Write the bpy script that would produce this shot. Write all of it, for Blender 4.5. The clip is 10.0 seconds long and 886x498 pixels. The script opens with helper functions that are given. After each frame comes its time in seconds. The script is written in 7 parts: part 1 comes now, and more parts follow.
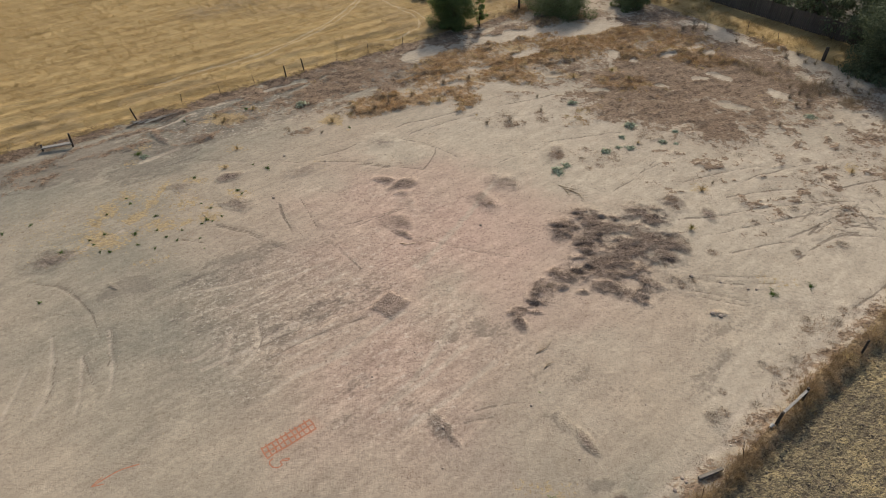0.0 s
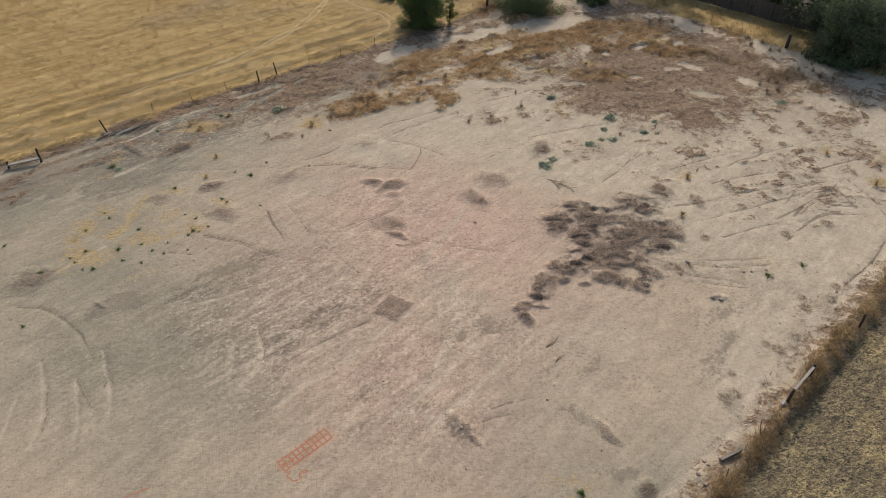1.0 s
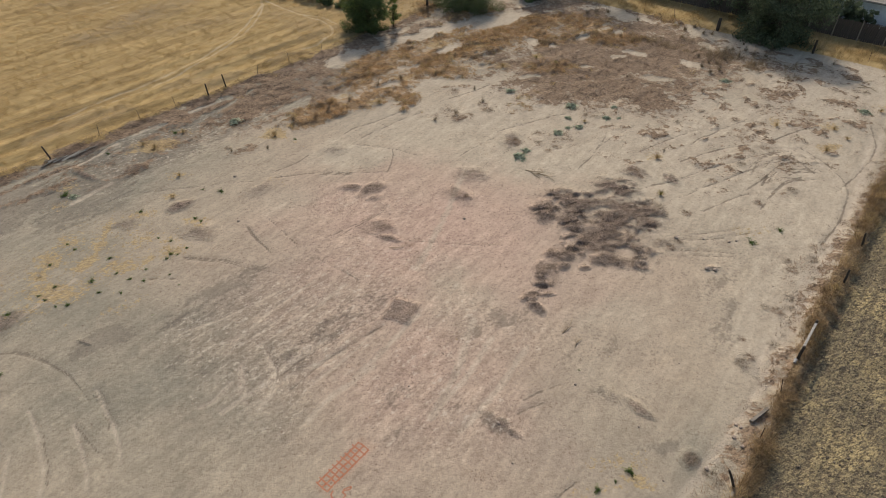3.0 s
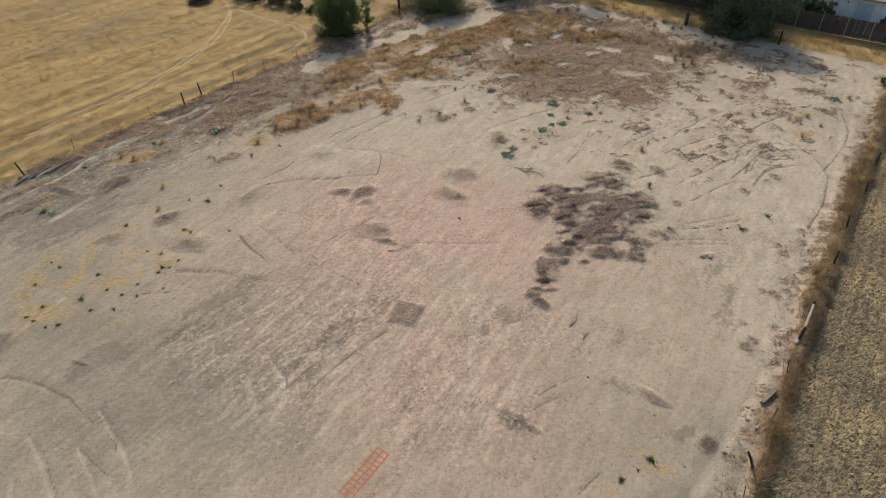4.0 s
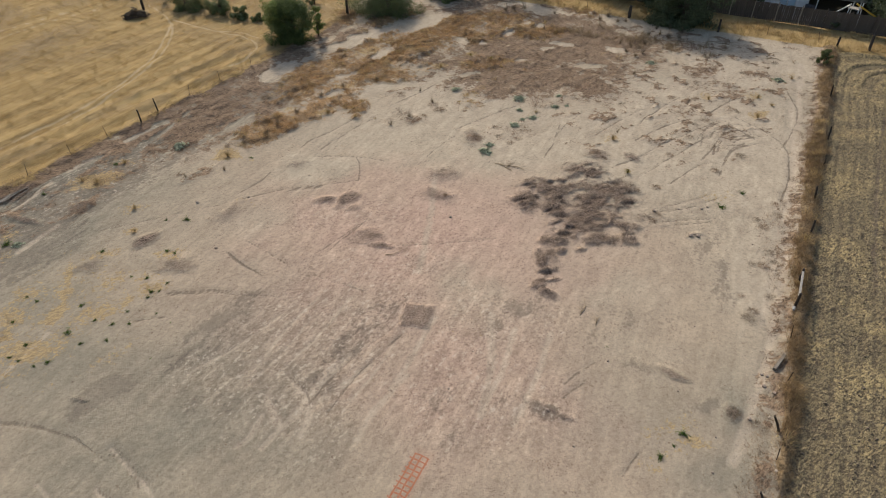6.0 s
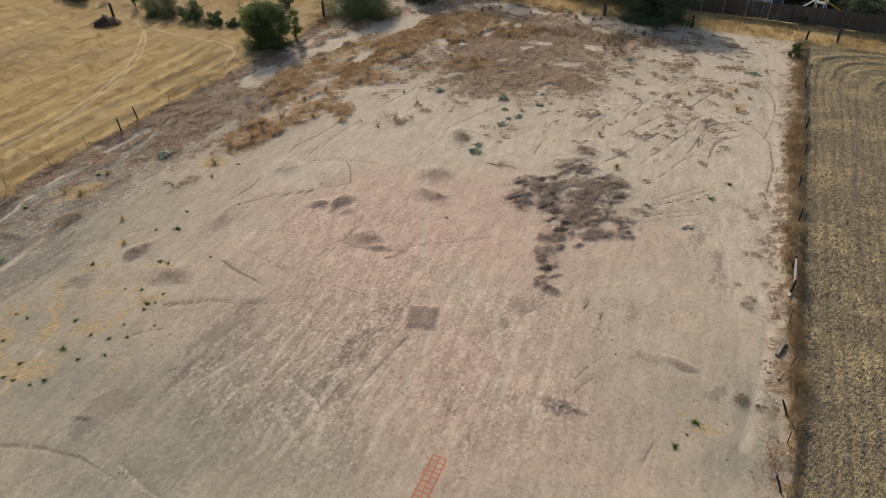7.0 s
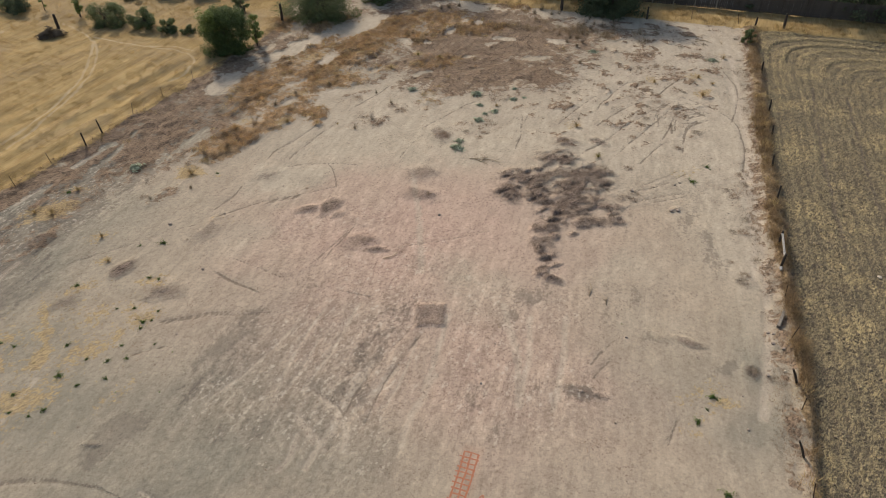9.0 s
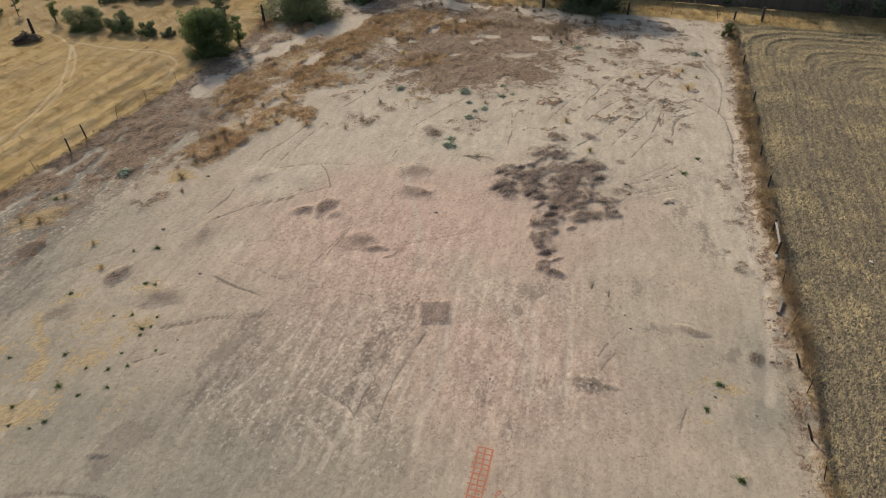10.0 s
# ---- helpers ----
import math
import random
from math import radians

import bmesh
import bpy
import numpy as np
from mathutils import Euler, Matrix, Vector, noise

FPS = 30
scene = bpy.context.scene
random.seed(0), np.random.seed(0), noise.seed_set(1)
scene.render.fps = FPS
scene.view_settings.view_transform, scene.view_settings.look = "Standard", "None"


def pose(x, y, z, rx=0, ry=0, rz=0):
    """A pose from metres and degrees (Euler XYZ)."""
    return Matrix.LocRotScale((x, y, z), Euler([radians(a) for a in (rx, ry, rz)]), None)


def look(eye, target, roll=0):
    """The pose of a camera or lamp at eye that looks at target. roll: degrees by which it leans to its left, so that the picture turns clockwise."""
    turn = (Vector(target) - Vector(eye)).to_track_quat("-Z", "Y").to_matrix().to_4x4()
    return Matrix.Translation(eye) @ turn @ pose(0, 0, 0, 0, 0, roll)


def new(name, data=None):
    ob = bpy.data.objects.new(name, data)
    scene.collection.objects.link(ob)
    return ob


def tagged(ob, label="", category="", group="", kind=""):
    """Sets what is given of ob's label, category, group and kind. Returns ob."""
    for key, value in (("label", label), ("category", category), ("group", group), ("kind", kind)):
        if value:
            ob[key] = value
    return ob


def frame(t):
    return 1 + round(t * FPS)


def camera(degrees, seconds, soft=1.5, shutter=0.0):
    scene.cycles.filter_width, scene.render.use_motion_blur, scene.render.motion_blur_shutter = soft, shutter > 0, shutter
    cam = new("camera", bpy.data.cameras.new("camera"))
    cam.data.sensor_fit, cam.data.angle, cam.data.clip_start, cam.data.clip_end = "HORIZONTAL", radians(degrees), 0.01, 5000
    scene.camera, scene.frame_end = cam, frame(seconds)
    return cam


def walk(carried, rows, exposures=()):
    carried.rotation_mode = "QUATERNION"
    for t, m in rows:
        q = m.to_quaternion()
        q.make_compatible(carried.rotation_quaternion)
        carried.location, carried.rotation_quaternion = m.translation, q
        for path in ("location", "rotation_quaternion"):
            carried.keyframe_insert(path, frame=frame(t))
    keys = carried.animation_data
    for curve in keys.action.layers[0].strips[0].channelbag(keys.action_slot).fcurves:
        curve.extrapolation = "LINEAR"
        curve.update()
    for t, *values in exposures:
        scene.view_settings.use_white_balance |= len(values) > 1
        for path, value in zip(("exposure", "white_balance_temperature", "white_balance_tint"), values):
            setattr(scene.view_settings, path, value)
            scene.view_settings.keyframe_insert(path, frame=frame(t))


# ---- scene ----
cam = camera(69.2, 10.0, soft=0.45)
PATH = [
    (0, (-0.052, -0.034, 26.050), (-0.057, 1.338, 24.886), 0.2),
    (0.5, (-1.201, 0.113, 25.843), (-1.149, 1.487, 24.680), 0.2),
    (1, (-2.329, 0.239, 25.589), (-2.223, 1.613, 24.430), 0.2),
    (1.5, (-3.461, 0.428, 25.357), (-3.300, 1.799, 24.202), 0.2),
    (2, (-4.564, 0.590, 25.142), (-4.349, 1.957, 23.991), 0.2),
    (2.5, (-5.617, 0.794, 25.003), (-5.350, 2.155, 23.854), 0.3),
    (4, (-8.625, 1.585, 24.525), (-8.209, 2.918, 23.390), 0.3),
    (4.5, (-9.581, 1.909, 24.405), (-9.119, 3.230, 23.273), 0.3),
    (5, (-10.513, 2.229, 24.287), (-10.005, 3.537, 23.159), 0.4),
    (5.5, (-11.394, 2.587, 24.183), (-10.843, 3.879, 23.058), 0.4),
    (7, (-13.779, 3.726, 23.901), (-13.108, 4.969, 22.784), 0.5),
    (7.5, (-14.472, 4.103, 23.823), (-13.768, 5.329, 22.709), 0.5),
    (8, (-15.136, 4.495, 23.726), (-14.400, 5.702, 22.613), 0.5),
    (8.5, (-15.749, 4.869, 23.627), (-14.981, 6.058, 22.515), 0.5),
    (9, (-16.356, 5.257, 23.509), (-15.558, 6.428, 22.398), 0.5),
    (9.5, (-16.907, 5.615, 23.383), (-16.084, 6.769, 22.274), 0.5),
    (10, (-17.444, 5.981, 23.263), (-16.594, 7.116, 22.155), 0.5),
]
walk(cam, [(t, look(eye, target, roll)) for t, eye, target, roll in PATH])

# ---- light ----
SUN_FROM = Vector((0.14, 0.83, 0.56)).normalized()
world = bpy.data.worlds.new("world")
scene.world = world
world.use_nodes = True
sky = world.node_tree.nodes.new("ShaderNodeTexSky")
sky.sky_type, sky.sun_disc = "NISHITA", False
sky.sun_elevation = math.asin(SUN_FROM.z)
sky.sun_rotation = math.atan2(SUN_FROM.x, SUN_FROM.y)
sky.air_density, sky.dust_density = 1.2, 2.5
world.node_tree.links.new(sky.outputs[0], world.node_tree.nodes["Background"].inputs[0])
world.node_tree.nodes["Background"].inputs[1].default_value = 0.10
sun = new("sun", bpy.data.lights.new("sun", "SUN"))
sun.data.energy, sun.data.angle, sun.data.color = 2.6, radians(2.2), (1.0, 0.92, 0.79)
sun.matrix_world = look(SUN_FROM * 50, (0, 0, 0))
scene.view_settings.exposure = 0.64

# ---- node helpers ----


def put(nt, sock, v):
    if isinstance(v, bpy.types.NodeSocket):
        nt.links.new(v, sock)
    elif isinstance(v, (tuple, list)) and len(v) == 3 and sock.type == "RGBA":
        sock.default_value = (*v, 1.0)
    else:
        sock.default_value = v


def material(name, rough=0.9, spec=0.2):
    m = bpy.data.materials.new(name)
    m.use_nodes = True
    b = m.node_tree.nodes["Principled BSDF"]
    b.inputs["Roughness"].default_value = rough
    b.inputs["Specular IOR Level"].default_value = spec
    return m, m.node_tree, b


def coords(nt, turn=0.0, size=(1, 1, 1)):
    """World position, turned about z and stretched."""
    g = nt.nodes.new("ShaderNodeNewGeometry")
    if turn == 0 and size == (1, 1, 1):
        return g.outputs["Position"]
    r = nt.nodes.new("ShaderNodeVectorRotate")
    r.rotation_type = "Z_AXIS"
    put(nt, r.inputs["Vector"], g.outputs["Position"])
    r.inputs["Angle"].default_value = radians(-turn)
    s = nt.nodes.new("ShaderNodeVectorMath")
    s.operation = "MULTIPLY"
    put(nt, s.inputs[0], r.outputs[0])
    s.inputs[1].default_value = size
    return s.outputs[0]


def grain(nt, scale, detail=4.0, rough=0.55, vec=None, bend=0.0):
    n = nt.nodes.new("ShaderNodeTexNoise")
    put(nt, n.inputs["Vector"], vec if vec is not None else coords(nt))
    n.inputs["Scale"].default_value = scale
    n.inputs["Detail"].default_value = detail
    n.inputs["Roughness"].default_value = rough
    n.inputs["Distortion"].default_value = bend
    return n.outputs[0]


def calc(nt, op, a, b=0.0, c=0.0):
    n = nt.nodes.new("ShaderNodeMath")
    n.operation = op
    for s, v in zip(n.inputs, (a, b, c)):
        put(nt, s, v)
    return n.outputs[0]


def step(nt, v, lo, hi, a=0.0, b=1.0):
    n = nt.nodes.new("ShaderNodeMapRange")
    n.interpolation_type = "SMOOTHSTEP"
    for s, x in zip(n.inputs, (v, lo, hi, a, b)):
        put(nt, s, x)
    return n.outputs[0]


def blend(nt, fac, a, b, how="MIX"):
    n = nt.nodes.new("ShaderNodeMix")
    n.data_type, n.blend_type = "RGBA", how
    put(nt, n.inputs[0], fac)
    put(nt, n.inputs[6], a)
    put(nt, n.inputs[7], b)
    return n.outputs[2]


def relief(nt, b, height, strength=0.5, distance=0.02):
    n = nt.nodes.new("ShaderNodeBump")
    n.inputs["Strength"].default_value = strength
    n.inputs["Distance"].default_value = distance
    put(nt, n.inputs["Height"], height)
    put(nt, b.inputs["Normal"], n.outputs[0])


def masks(nt, layer):
    a = nt.nodes.new("ShaderNodeAttribute")
    a.attribute_name = layer
    s = nt.nodes.new("ShaderNodeSeparateColor")
    put(nt, s.inputs[0], a.outputs["Color"])
    return s.outputs[0], s.outputs[1], s.outputs[2], a.outputs["Alpha"]


ALONG = 37.5  # bearing of the lot's long side

# ---- materials ----


def ground_material():
    m, nt, b = material("ground_soil", 0.95, 0.1)
    pink, grey, sand, damp = masks(nt, "soil")
    thatch, russet, straw, mulch = masks(nt, "litter")
    field, stubble, strip, fgrey = masks(nt, "zone")
    light, rut, ftrack, yard_shade = masks(nt, "wheel")
    crust, bare, furrow, spray = masks(nt, "surface")
    big = grain(nt, 0.12, 5, 0.55)
    mid = grain(nt, 0.9, 6, 0.6)
    small = grain(nt, 6.0, 6, 0.65)
    fine = grain(nt, 35.0, 4, 0.7)
    wide = grain(nt, 0.45, 9, 0.68, None, 0.15)
    pit = grain(nt, 4.5, 7, 0.74)

    def broken(turn, size, share):
        """Streaks along one bearing, frayed by even-grained noise."""
        a = grain(nt, 1.0, 5, 0.62, coords(nt, turn, size), 0.1)
        return calc(nt, "MULTIPLY_ADD", pit, share, calc(nt, "MULTIPLY", a, 1 - share))

    scrape = broken(ALONG + 4, (0.3, 1.9, 1), 0.3)
    flake = broken(ALONG + 3, (0.8, 2.0, 1), 0.42)
    flake2 = broken(ALONG - 8, (1.6, 3.6, 1), 0.5)
    crumb = grain(nt, 11.0, 5, 0.74)
    speck = grain(nt, 7.0, 3, 0.6)
    stems = grain(nt, 1.0, 5, 0.68, coords(nt, 8, (3.0, 6.5, 2.0)), 1.6)  # lying stems
    hatch = calc(nt, "MULTIPLY_ADD", crumb, 0.35, calc(nt, "MULTIPLY", stems, 0.65))

    def toned(f, c):
        return blend(nt, f, col, blend(nt, 1.0, col, c, "MULTIPLY"))

    col = blend(nt, step(nt, big, 0.35, 0.65), (0.33, 0.278, 0.206), (0.38, 0.31, 0.227))
    col = blend(nt, grey, col, (0.22, 0.203, 0.158))
    col = blend(nt, calc(nt, "MULTIPLY", pink, step(nt, wide, 0.35, 0.65, 0.75, 1.0)), col, (0.465, 0.326, 0.255))
    col = blend(nt, step(nt, calc(nt, "ADD", sand, calc(nt, "MULTIPLY_ADD", wide, 1.0, -0.5)), 0.15, 0.75), col, (0.425, 0.356, 0.268))
    col = toned(step(nt, wide, 0.52, 0.58, 0.0, 0.32), (0.8, 0.79, 0.79))
    col = toned(step(nt, wide, 0.46, 0.4, 0.0, 0.42), (1.17, 1.16, 1.15))
    wet = step(nt, calc(nt, "ADD", damp, calc(nt, "MULTIPLY_ADD", flake, 1.6, -0.85)), 0.3, 0.52)
    col = blend(nt, calc(nt, "MULTIPLY", wet, 0.5), col, (0.17, 0.14, 0.112))
    dry = step(nt, calc(nt, "ADD", calc(nt, "MULTIPLY", light, 0.75), calc(nt, "MULTIPLY_ADD", flake2, 1.8, -0.95)), 0.28, 0.55)
    col = blend(nt, calc(nt, "MULTIPLY", dry, 0.58), col, (0.47, 0.39, 0.3))
    strong = calc(nt, "MULTIPLY_ADD", crust, 0.3, 0.22)
    col = toned(calc(nt, "MULTIPLY", step(nt, scrape, 0.51, 0.545), strong), (0.74, 0.73, 0.73))
    col = toned(calc(nt, "MULTIPLY", step(nt, scrape, 0.46, 0.43), strong), (1.22, 1.21, 1.2))
    col = toned(calc(nt, "MULTIPLY", step(nt, flake, 0.51, 0.535), strong), (0.74, 0.73, 0.73))
    col = toned(calc(nt, "MULTIPLY", step(nt, flake, 0.46, 0.44), strong), (1.3, 1.29, 1.27))
    col = toned(calc(nt, "MULTIPLY", step(nt, flake2, 0.53, 0.555), strong), (0.72, 0.7, 0.7))
    col = toned(calc(nt, "MULTIPLY", step(nt, flake2, 0.445, 0.42), strong), (1.36, 1.35, 1.32))
    peel = calc(nt, "MULTIPLY", step(nt, flake2, 0.445, 0.432), step(nt, calc(nt, "ADD", crust, calc(nt, "MULTIPLY_ADD", mid, 1.2, -0.6)), 0.35, 0.7))
    col = blend(nt, calc(nt, "MULTIPLY", peel, 0.5), col, (0.5, 0.435, 0.35))
    col = toned(step(nt, pit, 0.55, 0.59, 0.0, 0.2), (0.66, 0.63, 0.62))
    col = toned(step(nt, crumb, 0.54, 0.6, 0.0, 0.2), (0.66, 0.64, 0.63))
    col = toned(step(nt, crumb, 0.43, 0.38, 0.0, 0.2), (1.2, 1.19, 1.18))
    # brown bits of dead stems, thickest where the soil is red
    bits = calc(nt, "MULTIPLY", step(nt, speck, 0.6, 0.645), step(nt, calc(nt, "MULTIPLY_ADD", pink, 0.14, mid), 0.5, 0.66))
    col = blend(nt, calc(nt, "MULTIPLY", bits, 0.7), col, (0.15, 0.1, 0.075))
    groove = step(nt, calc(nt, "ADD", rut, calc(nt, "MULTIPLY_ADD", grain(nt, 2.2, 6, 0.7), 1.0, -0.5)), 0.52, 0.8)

    def cover(mask, scale, spread, colours, strength=1.0, tone=None):
        edge = grain(nt, scale, 9, 0.76, None, 0.3)
        f = step(nt, calc(nt, "ADD", mask, calc(nt, "MULTIPLY_ADD", edge, spread, -spread / 2)), 0.44, 0.56, 0.0, strength)
        tone = tone if tone is not None else grain(nt, 1.0, 7, 0.76, coords(nt, ALONG - 30, (3.5, 9.0, 3.0)), 0.8)
        return f, blend(nt, step(nt, tone, 0.4, 0.6), *colours)

    for mask, scale, spread, colours, strength, tone in (
        (calc(nt, "MULTIPLY", thatch, 0.92), 1.5, 2.2, ((0.1, 0.067, 0.045), (0.325, 0.225, 0.148)), 0.9, None),
        (calc(nt, "MULTIPLY", russet, 0.92), 1.5, 2.0, ((0.17, 0.105, 0.055), (0.39, 0.26, 0.14)), 0.9, None),
        (calc(nt, "MULTIPLY", straw, 0.98), 3.4, 3.0, ((0.25, 0.18, 0.1), (0.46, 0.335, 0.165)), 0.8, None),
        (mulch, 3.0, 1.2, ((0.07, 0.048, 0.037), (0.34, 0.252, 0.197)), 0.94, hatch),
    ):
        f, c = cover(mask, scale, spread, colours, strength, tone)
        if mask is mulch:  # thin dug patches let the soil show
            f = calc(nt, "MULTIPLY", f, step(nt, mulch, 0.5, 1.0, 0.38, 1.0))
        col = blend(nt, f, col, c)
    # dry grass field, its wheel tracks and grey hummocks
    sweep = grain(nt, 1.0, 7, 0.68, coords(nt, ALONG + 2, (0.09, 0.8, 1)), 0.3)
    gold = blend(nt, step(nt, sweep, 0.36, 0.64), (0.318, 0.217, 0.094), (0.43, 0.306, 0.137))
    combed = grain(nt, 1.0, 6, 0.7, coords(nt, ALONG - 3, (0.3, 4.2, 1)), 0.3)
    gold = blend(nt, step(nt, combed, 0.52, 0.64, 0.0, 0.4), gold, (0.205, 0.136, 0.062))
    gold = blend(nt, step(nt, combed, 0.46, 0.36, 0.0, 0.5), gold, (0.5, 0.37, 0.185))
    gold = blend(nt, calc(nt, "MULTIPLY", fgrey, 0.7), gold, (0.27, 0.2, 0.12))
    gold = blend(nt, step(nt, calc(nt, "ADD", ftrack, calc(nt, "MULTIPLY_ADD", flake2, 1.8, -0.95)), 0.25, 0.7, 0.0, 0.75), gold, (0.47, 0.365, 0.225))
    col = blend(nt, step(nt, calc(nt, "ADD", field, calc(nt, "MULTIPLY_ADD", flake2, 1.2, -0.6)), 0.4, 0.6), col, gold)
    # cut stubble: straw over soil, with the shade between clods put into the colour
    straws = grain(nt, 1.0, 5, 0.7, coords(nt, ALONG - 24, (4.0, 11.0, 1)), 0.9)
    hollows = grain(nt, 4.4, 5, 0.7)
    drift = grain(nt, 0.25, 6, 0.66)
    swath, _, _, _ = masks(nt, "swath")
    cut = blend(nt, step(nt, straws, 0.42, 0.58), (0.13, 0.105, 0.072), (0.36, 0.285, 0.16))
    cut = blend(nt, calc(nt, "MULTIPLY", step(nt, calc(nt, "ADD", drift, calc(nt, "MULTIPLY", swath, 0.34)), 0.48, 0.62, 0.0, 0.75), step(nt, straws, 0.4, 0.56)), cut, (0.52, 0.4, 0.2))
    # furrows and hollows darkened in the colour where shade would gather
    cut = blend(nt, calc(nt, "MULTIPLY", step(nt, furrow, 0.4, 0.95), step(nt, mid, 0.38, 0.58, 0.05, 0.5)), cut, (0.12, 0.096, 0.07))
    cut = blend(nt, step(nt, hollows, 0.53, 0.59, 0.0, 0.58), cut, (0.085, 0.067, 0.05))
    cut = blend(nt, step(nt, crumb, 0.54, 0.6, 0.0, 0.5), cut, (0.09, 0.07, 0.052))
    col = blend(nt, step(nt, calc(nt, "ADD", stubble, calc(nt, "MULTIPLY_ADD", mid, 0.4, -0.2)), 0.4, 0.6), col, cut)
    weeds = blend(nt, step(nt, small, 0.38, 0.62), (0.12, 0.085, 0.052), (0.34, 0.245, 0.14))
    col = blend(nt, step(nt, calc(nt, "ADD", strip, calc(nt, "MULTIPLY_ADD", mid, 0.9, -0.45)), 0.45, 0.6), col, weeds)
    # wheel ruts: shade of the sunken groove is put into the colour
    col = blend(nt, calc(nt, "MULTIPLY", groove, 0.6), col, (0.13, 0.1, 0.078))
    # garden soil and litter, coloured darker to hold the shade under the trees
    col = blend(nt, yard_shade, col, blend(nt, small, (0.045, 0.04, 0.03), (0.095, 0.082, 0.06)))
    col = blend(nt, calc(nt, "MULTIPLY", spray, 0.15), col, (0.5, 0.2, 0.1))
    col = blend(nt, calc(nt, "MULTIPLY_ADD", fine, 0.6, -0.05), blend(nt, 1.0, col, (0.86, 0.85, 0.84), "MULTIPLY"), col)
    put(nt, b.inputs["Base Color"], col)
    # relief in metres: crumbly soil, clods, matted stems
    h = calc(nt, "MULTIPLY", small, calc(nt, "MULTIPLY_ADD", calc(nt, "ADD", thatch, russet), 0.08, 0.024))
    h = calc(nt, "MULTIPLY_ADD", crumb, calc(nt, "MULTIPLY_ADD", crust, 0.012, 0.016), h)
    h = calc(nt, "MULTIPLY_ADD", flake, calc(nt, "MULTIPLY_ADD", crust, -0.05, -0.015), h)
    h = calc(nt, "MULTIPLY_ADD", hatch, calc(nt, "MULTIPLY", mulch, 0.26), h)
    h = calc(nt, "MULTIPLY_ADD", hollows, calc(nt, "MULTIPLY", stubble, -0.24), h)
    h = calc(nt, "MULTIPLY_ADD", combed, calc(nt, "MULTIPLY", field, 0.08), h)
    relief(nt, b, h, 1.0, 1.0)
    return m


def plant_material(name, low, high, tip=None, rough=0.75, through_light=0.0, scale=0.5, drift_dark=0.68):
    """Leaves and blades: colour varies blade by blade and in drifts."""
    m, nt, b = material(name, rough, 0.12)
    g = nt.nodes.new("ShaderNodeNewGeometry")
    col = blend(nt, g.outputs["Random Per Island"], low, high)
    drift = grain(nt, scale, 4, 0.6)
    col = blend(nt, step(nt, drift, 0.3, 0.7), blend(nt, 1.0, col, (drift_dark, drift_dark * 0.98, drift_dark * 0.93), "MULTIPLY"), col)
    if tip:
        col = blend(nt, step(nt, grain(nt, scale * 2.7, 3), 0.5, 0.72, 0.0, 0.8), col, tip)
    put(nt, b.inputs["Base Color"], col)
    if through_light:
        t = nt.nodes.new("ShaderNodeBsdfTranslucent")
        put(nt, t.inputs[0], col)
        mix = nt.nodes.new("ShaderNodeMixShader")
        mix.inputs[0].default_value = through_light
        nt.links.new(b.outputs[0], mix.inputs[1])
        nt.links.new(t.outputs[0], mix.inputs[2])
        nt.links.new(mix.outputs[0], nt.nodes["Material Output"].inputs[0])
    return m


def wood_material(name, low, high, rough=0.85):
    m, nt, b = material(name, rough, 0.2)
    tc = nt.nodes.new("ShaderNodeTexCoord")
    s = nt.nodes.new("ShaderNodeVectorMath")
    s.operation = "MULTIPLY"
    put(nt, s.inputs[0], tc.outputs["Object"])
    s.inputs[1].default_value = (9, 9, 0.8)
    n = grain(nt, 2.2, 5, 0.65, s.outputs[0])
    info = nt.nodes.new("ShaderNodeObjectInfo")
    col = blend(nt, step(nt, n, 0.3, 0.7), low, high)
    col = blend(nt, calc(nt, "MULTIPLY", info.outputs["Random"], 0.45), col, blend(nt, 1.0, col, (0.55, 0.53, 0.5), "MULTIPLY"))
    put(nt, b.inputs["Base Color"], col)
    relief(nt, b, n, 0.5, 0.01)
    return m


def plain_material(name, low, high, scale=3.0, rough=0.7, metal=0.0, bumpy=0.2):
    m, nt, b = material(name, rough, 0.3)
    n = grain(nt, scale, 5, 0.6)
    put(nt, b.inputs["Base Color"], blend(nt, step(nt, n, 0.3, 0.7), low, high))
    b.inputs["Metallic"].default_value = metal
    relief(nt, b, n, bumpy, 0.01)
    return m


GROUND = ground_material()
GOLD = plant_material("golden_grass", (0.27, 0.186, 0.078), (0.55, 0.394, 0.176), None, 0.7, 0.52, 0.9, 0.86)
TALLGOLD = plant_material("tall_straw_grass", (0.3, 0.21, 0.095), (0.64, 0.475, 0.23), (0.33, 0.24, 0.13), 0.7, 0.45, 0.8)
TAN = plant_material("tan_weeds", (0.2, 0.135, 0.074), (0.45, 0.31, 0.165), (0.17, 0.12, 0.078), 0.8, 0.45, 0.7)
RUST = plant_material("russet_weeds", (0.3, 0.178, 0.085), (0.58, 0.375, 0.188), (0.4, 0.27, 0.14), 0.8, 0.58, 0.6)
MATTED = plant_material("matted_stems", (0.13, 0.086, 0.059), (0.4, 0.272, 0.184), None, 0.85, 0.35, 0.8)
DARKMAT = plant_material("dug_stems", (0.085, 0.063, 0.05), (0.5, 0.385, 0.3), None, 0.85, 0.4, 1.2)
STRAWBIT = plant_material("straw_bits", (0.28, 0.2, 0.1), (0.55, 0.4, 0.195), None, 0.75, 0.35, 1.0)
STUB = plant_material("stubble_straw", (0.2, 0.155, 0.09), (0.66, 0.52, 0.28), (0.17, 0.13, 0.085), 0.8, 0.3, 0.6)
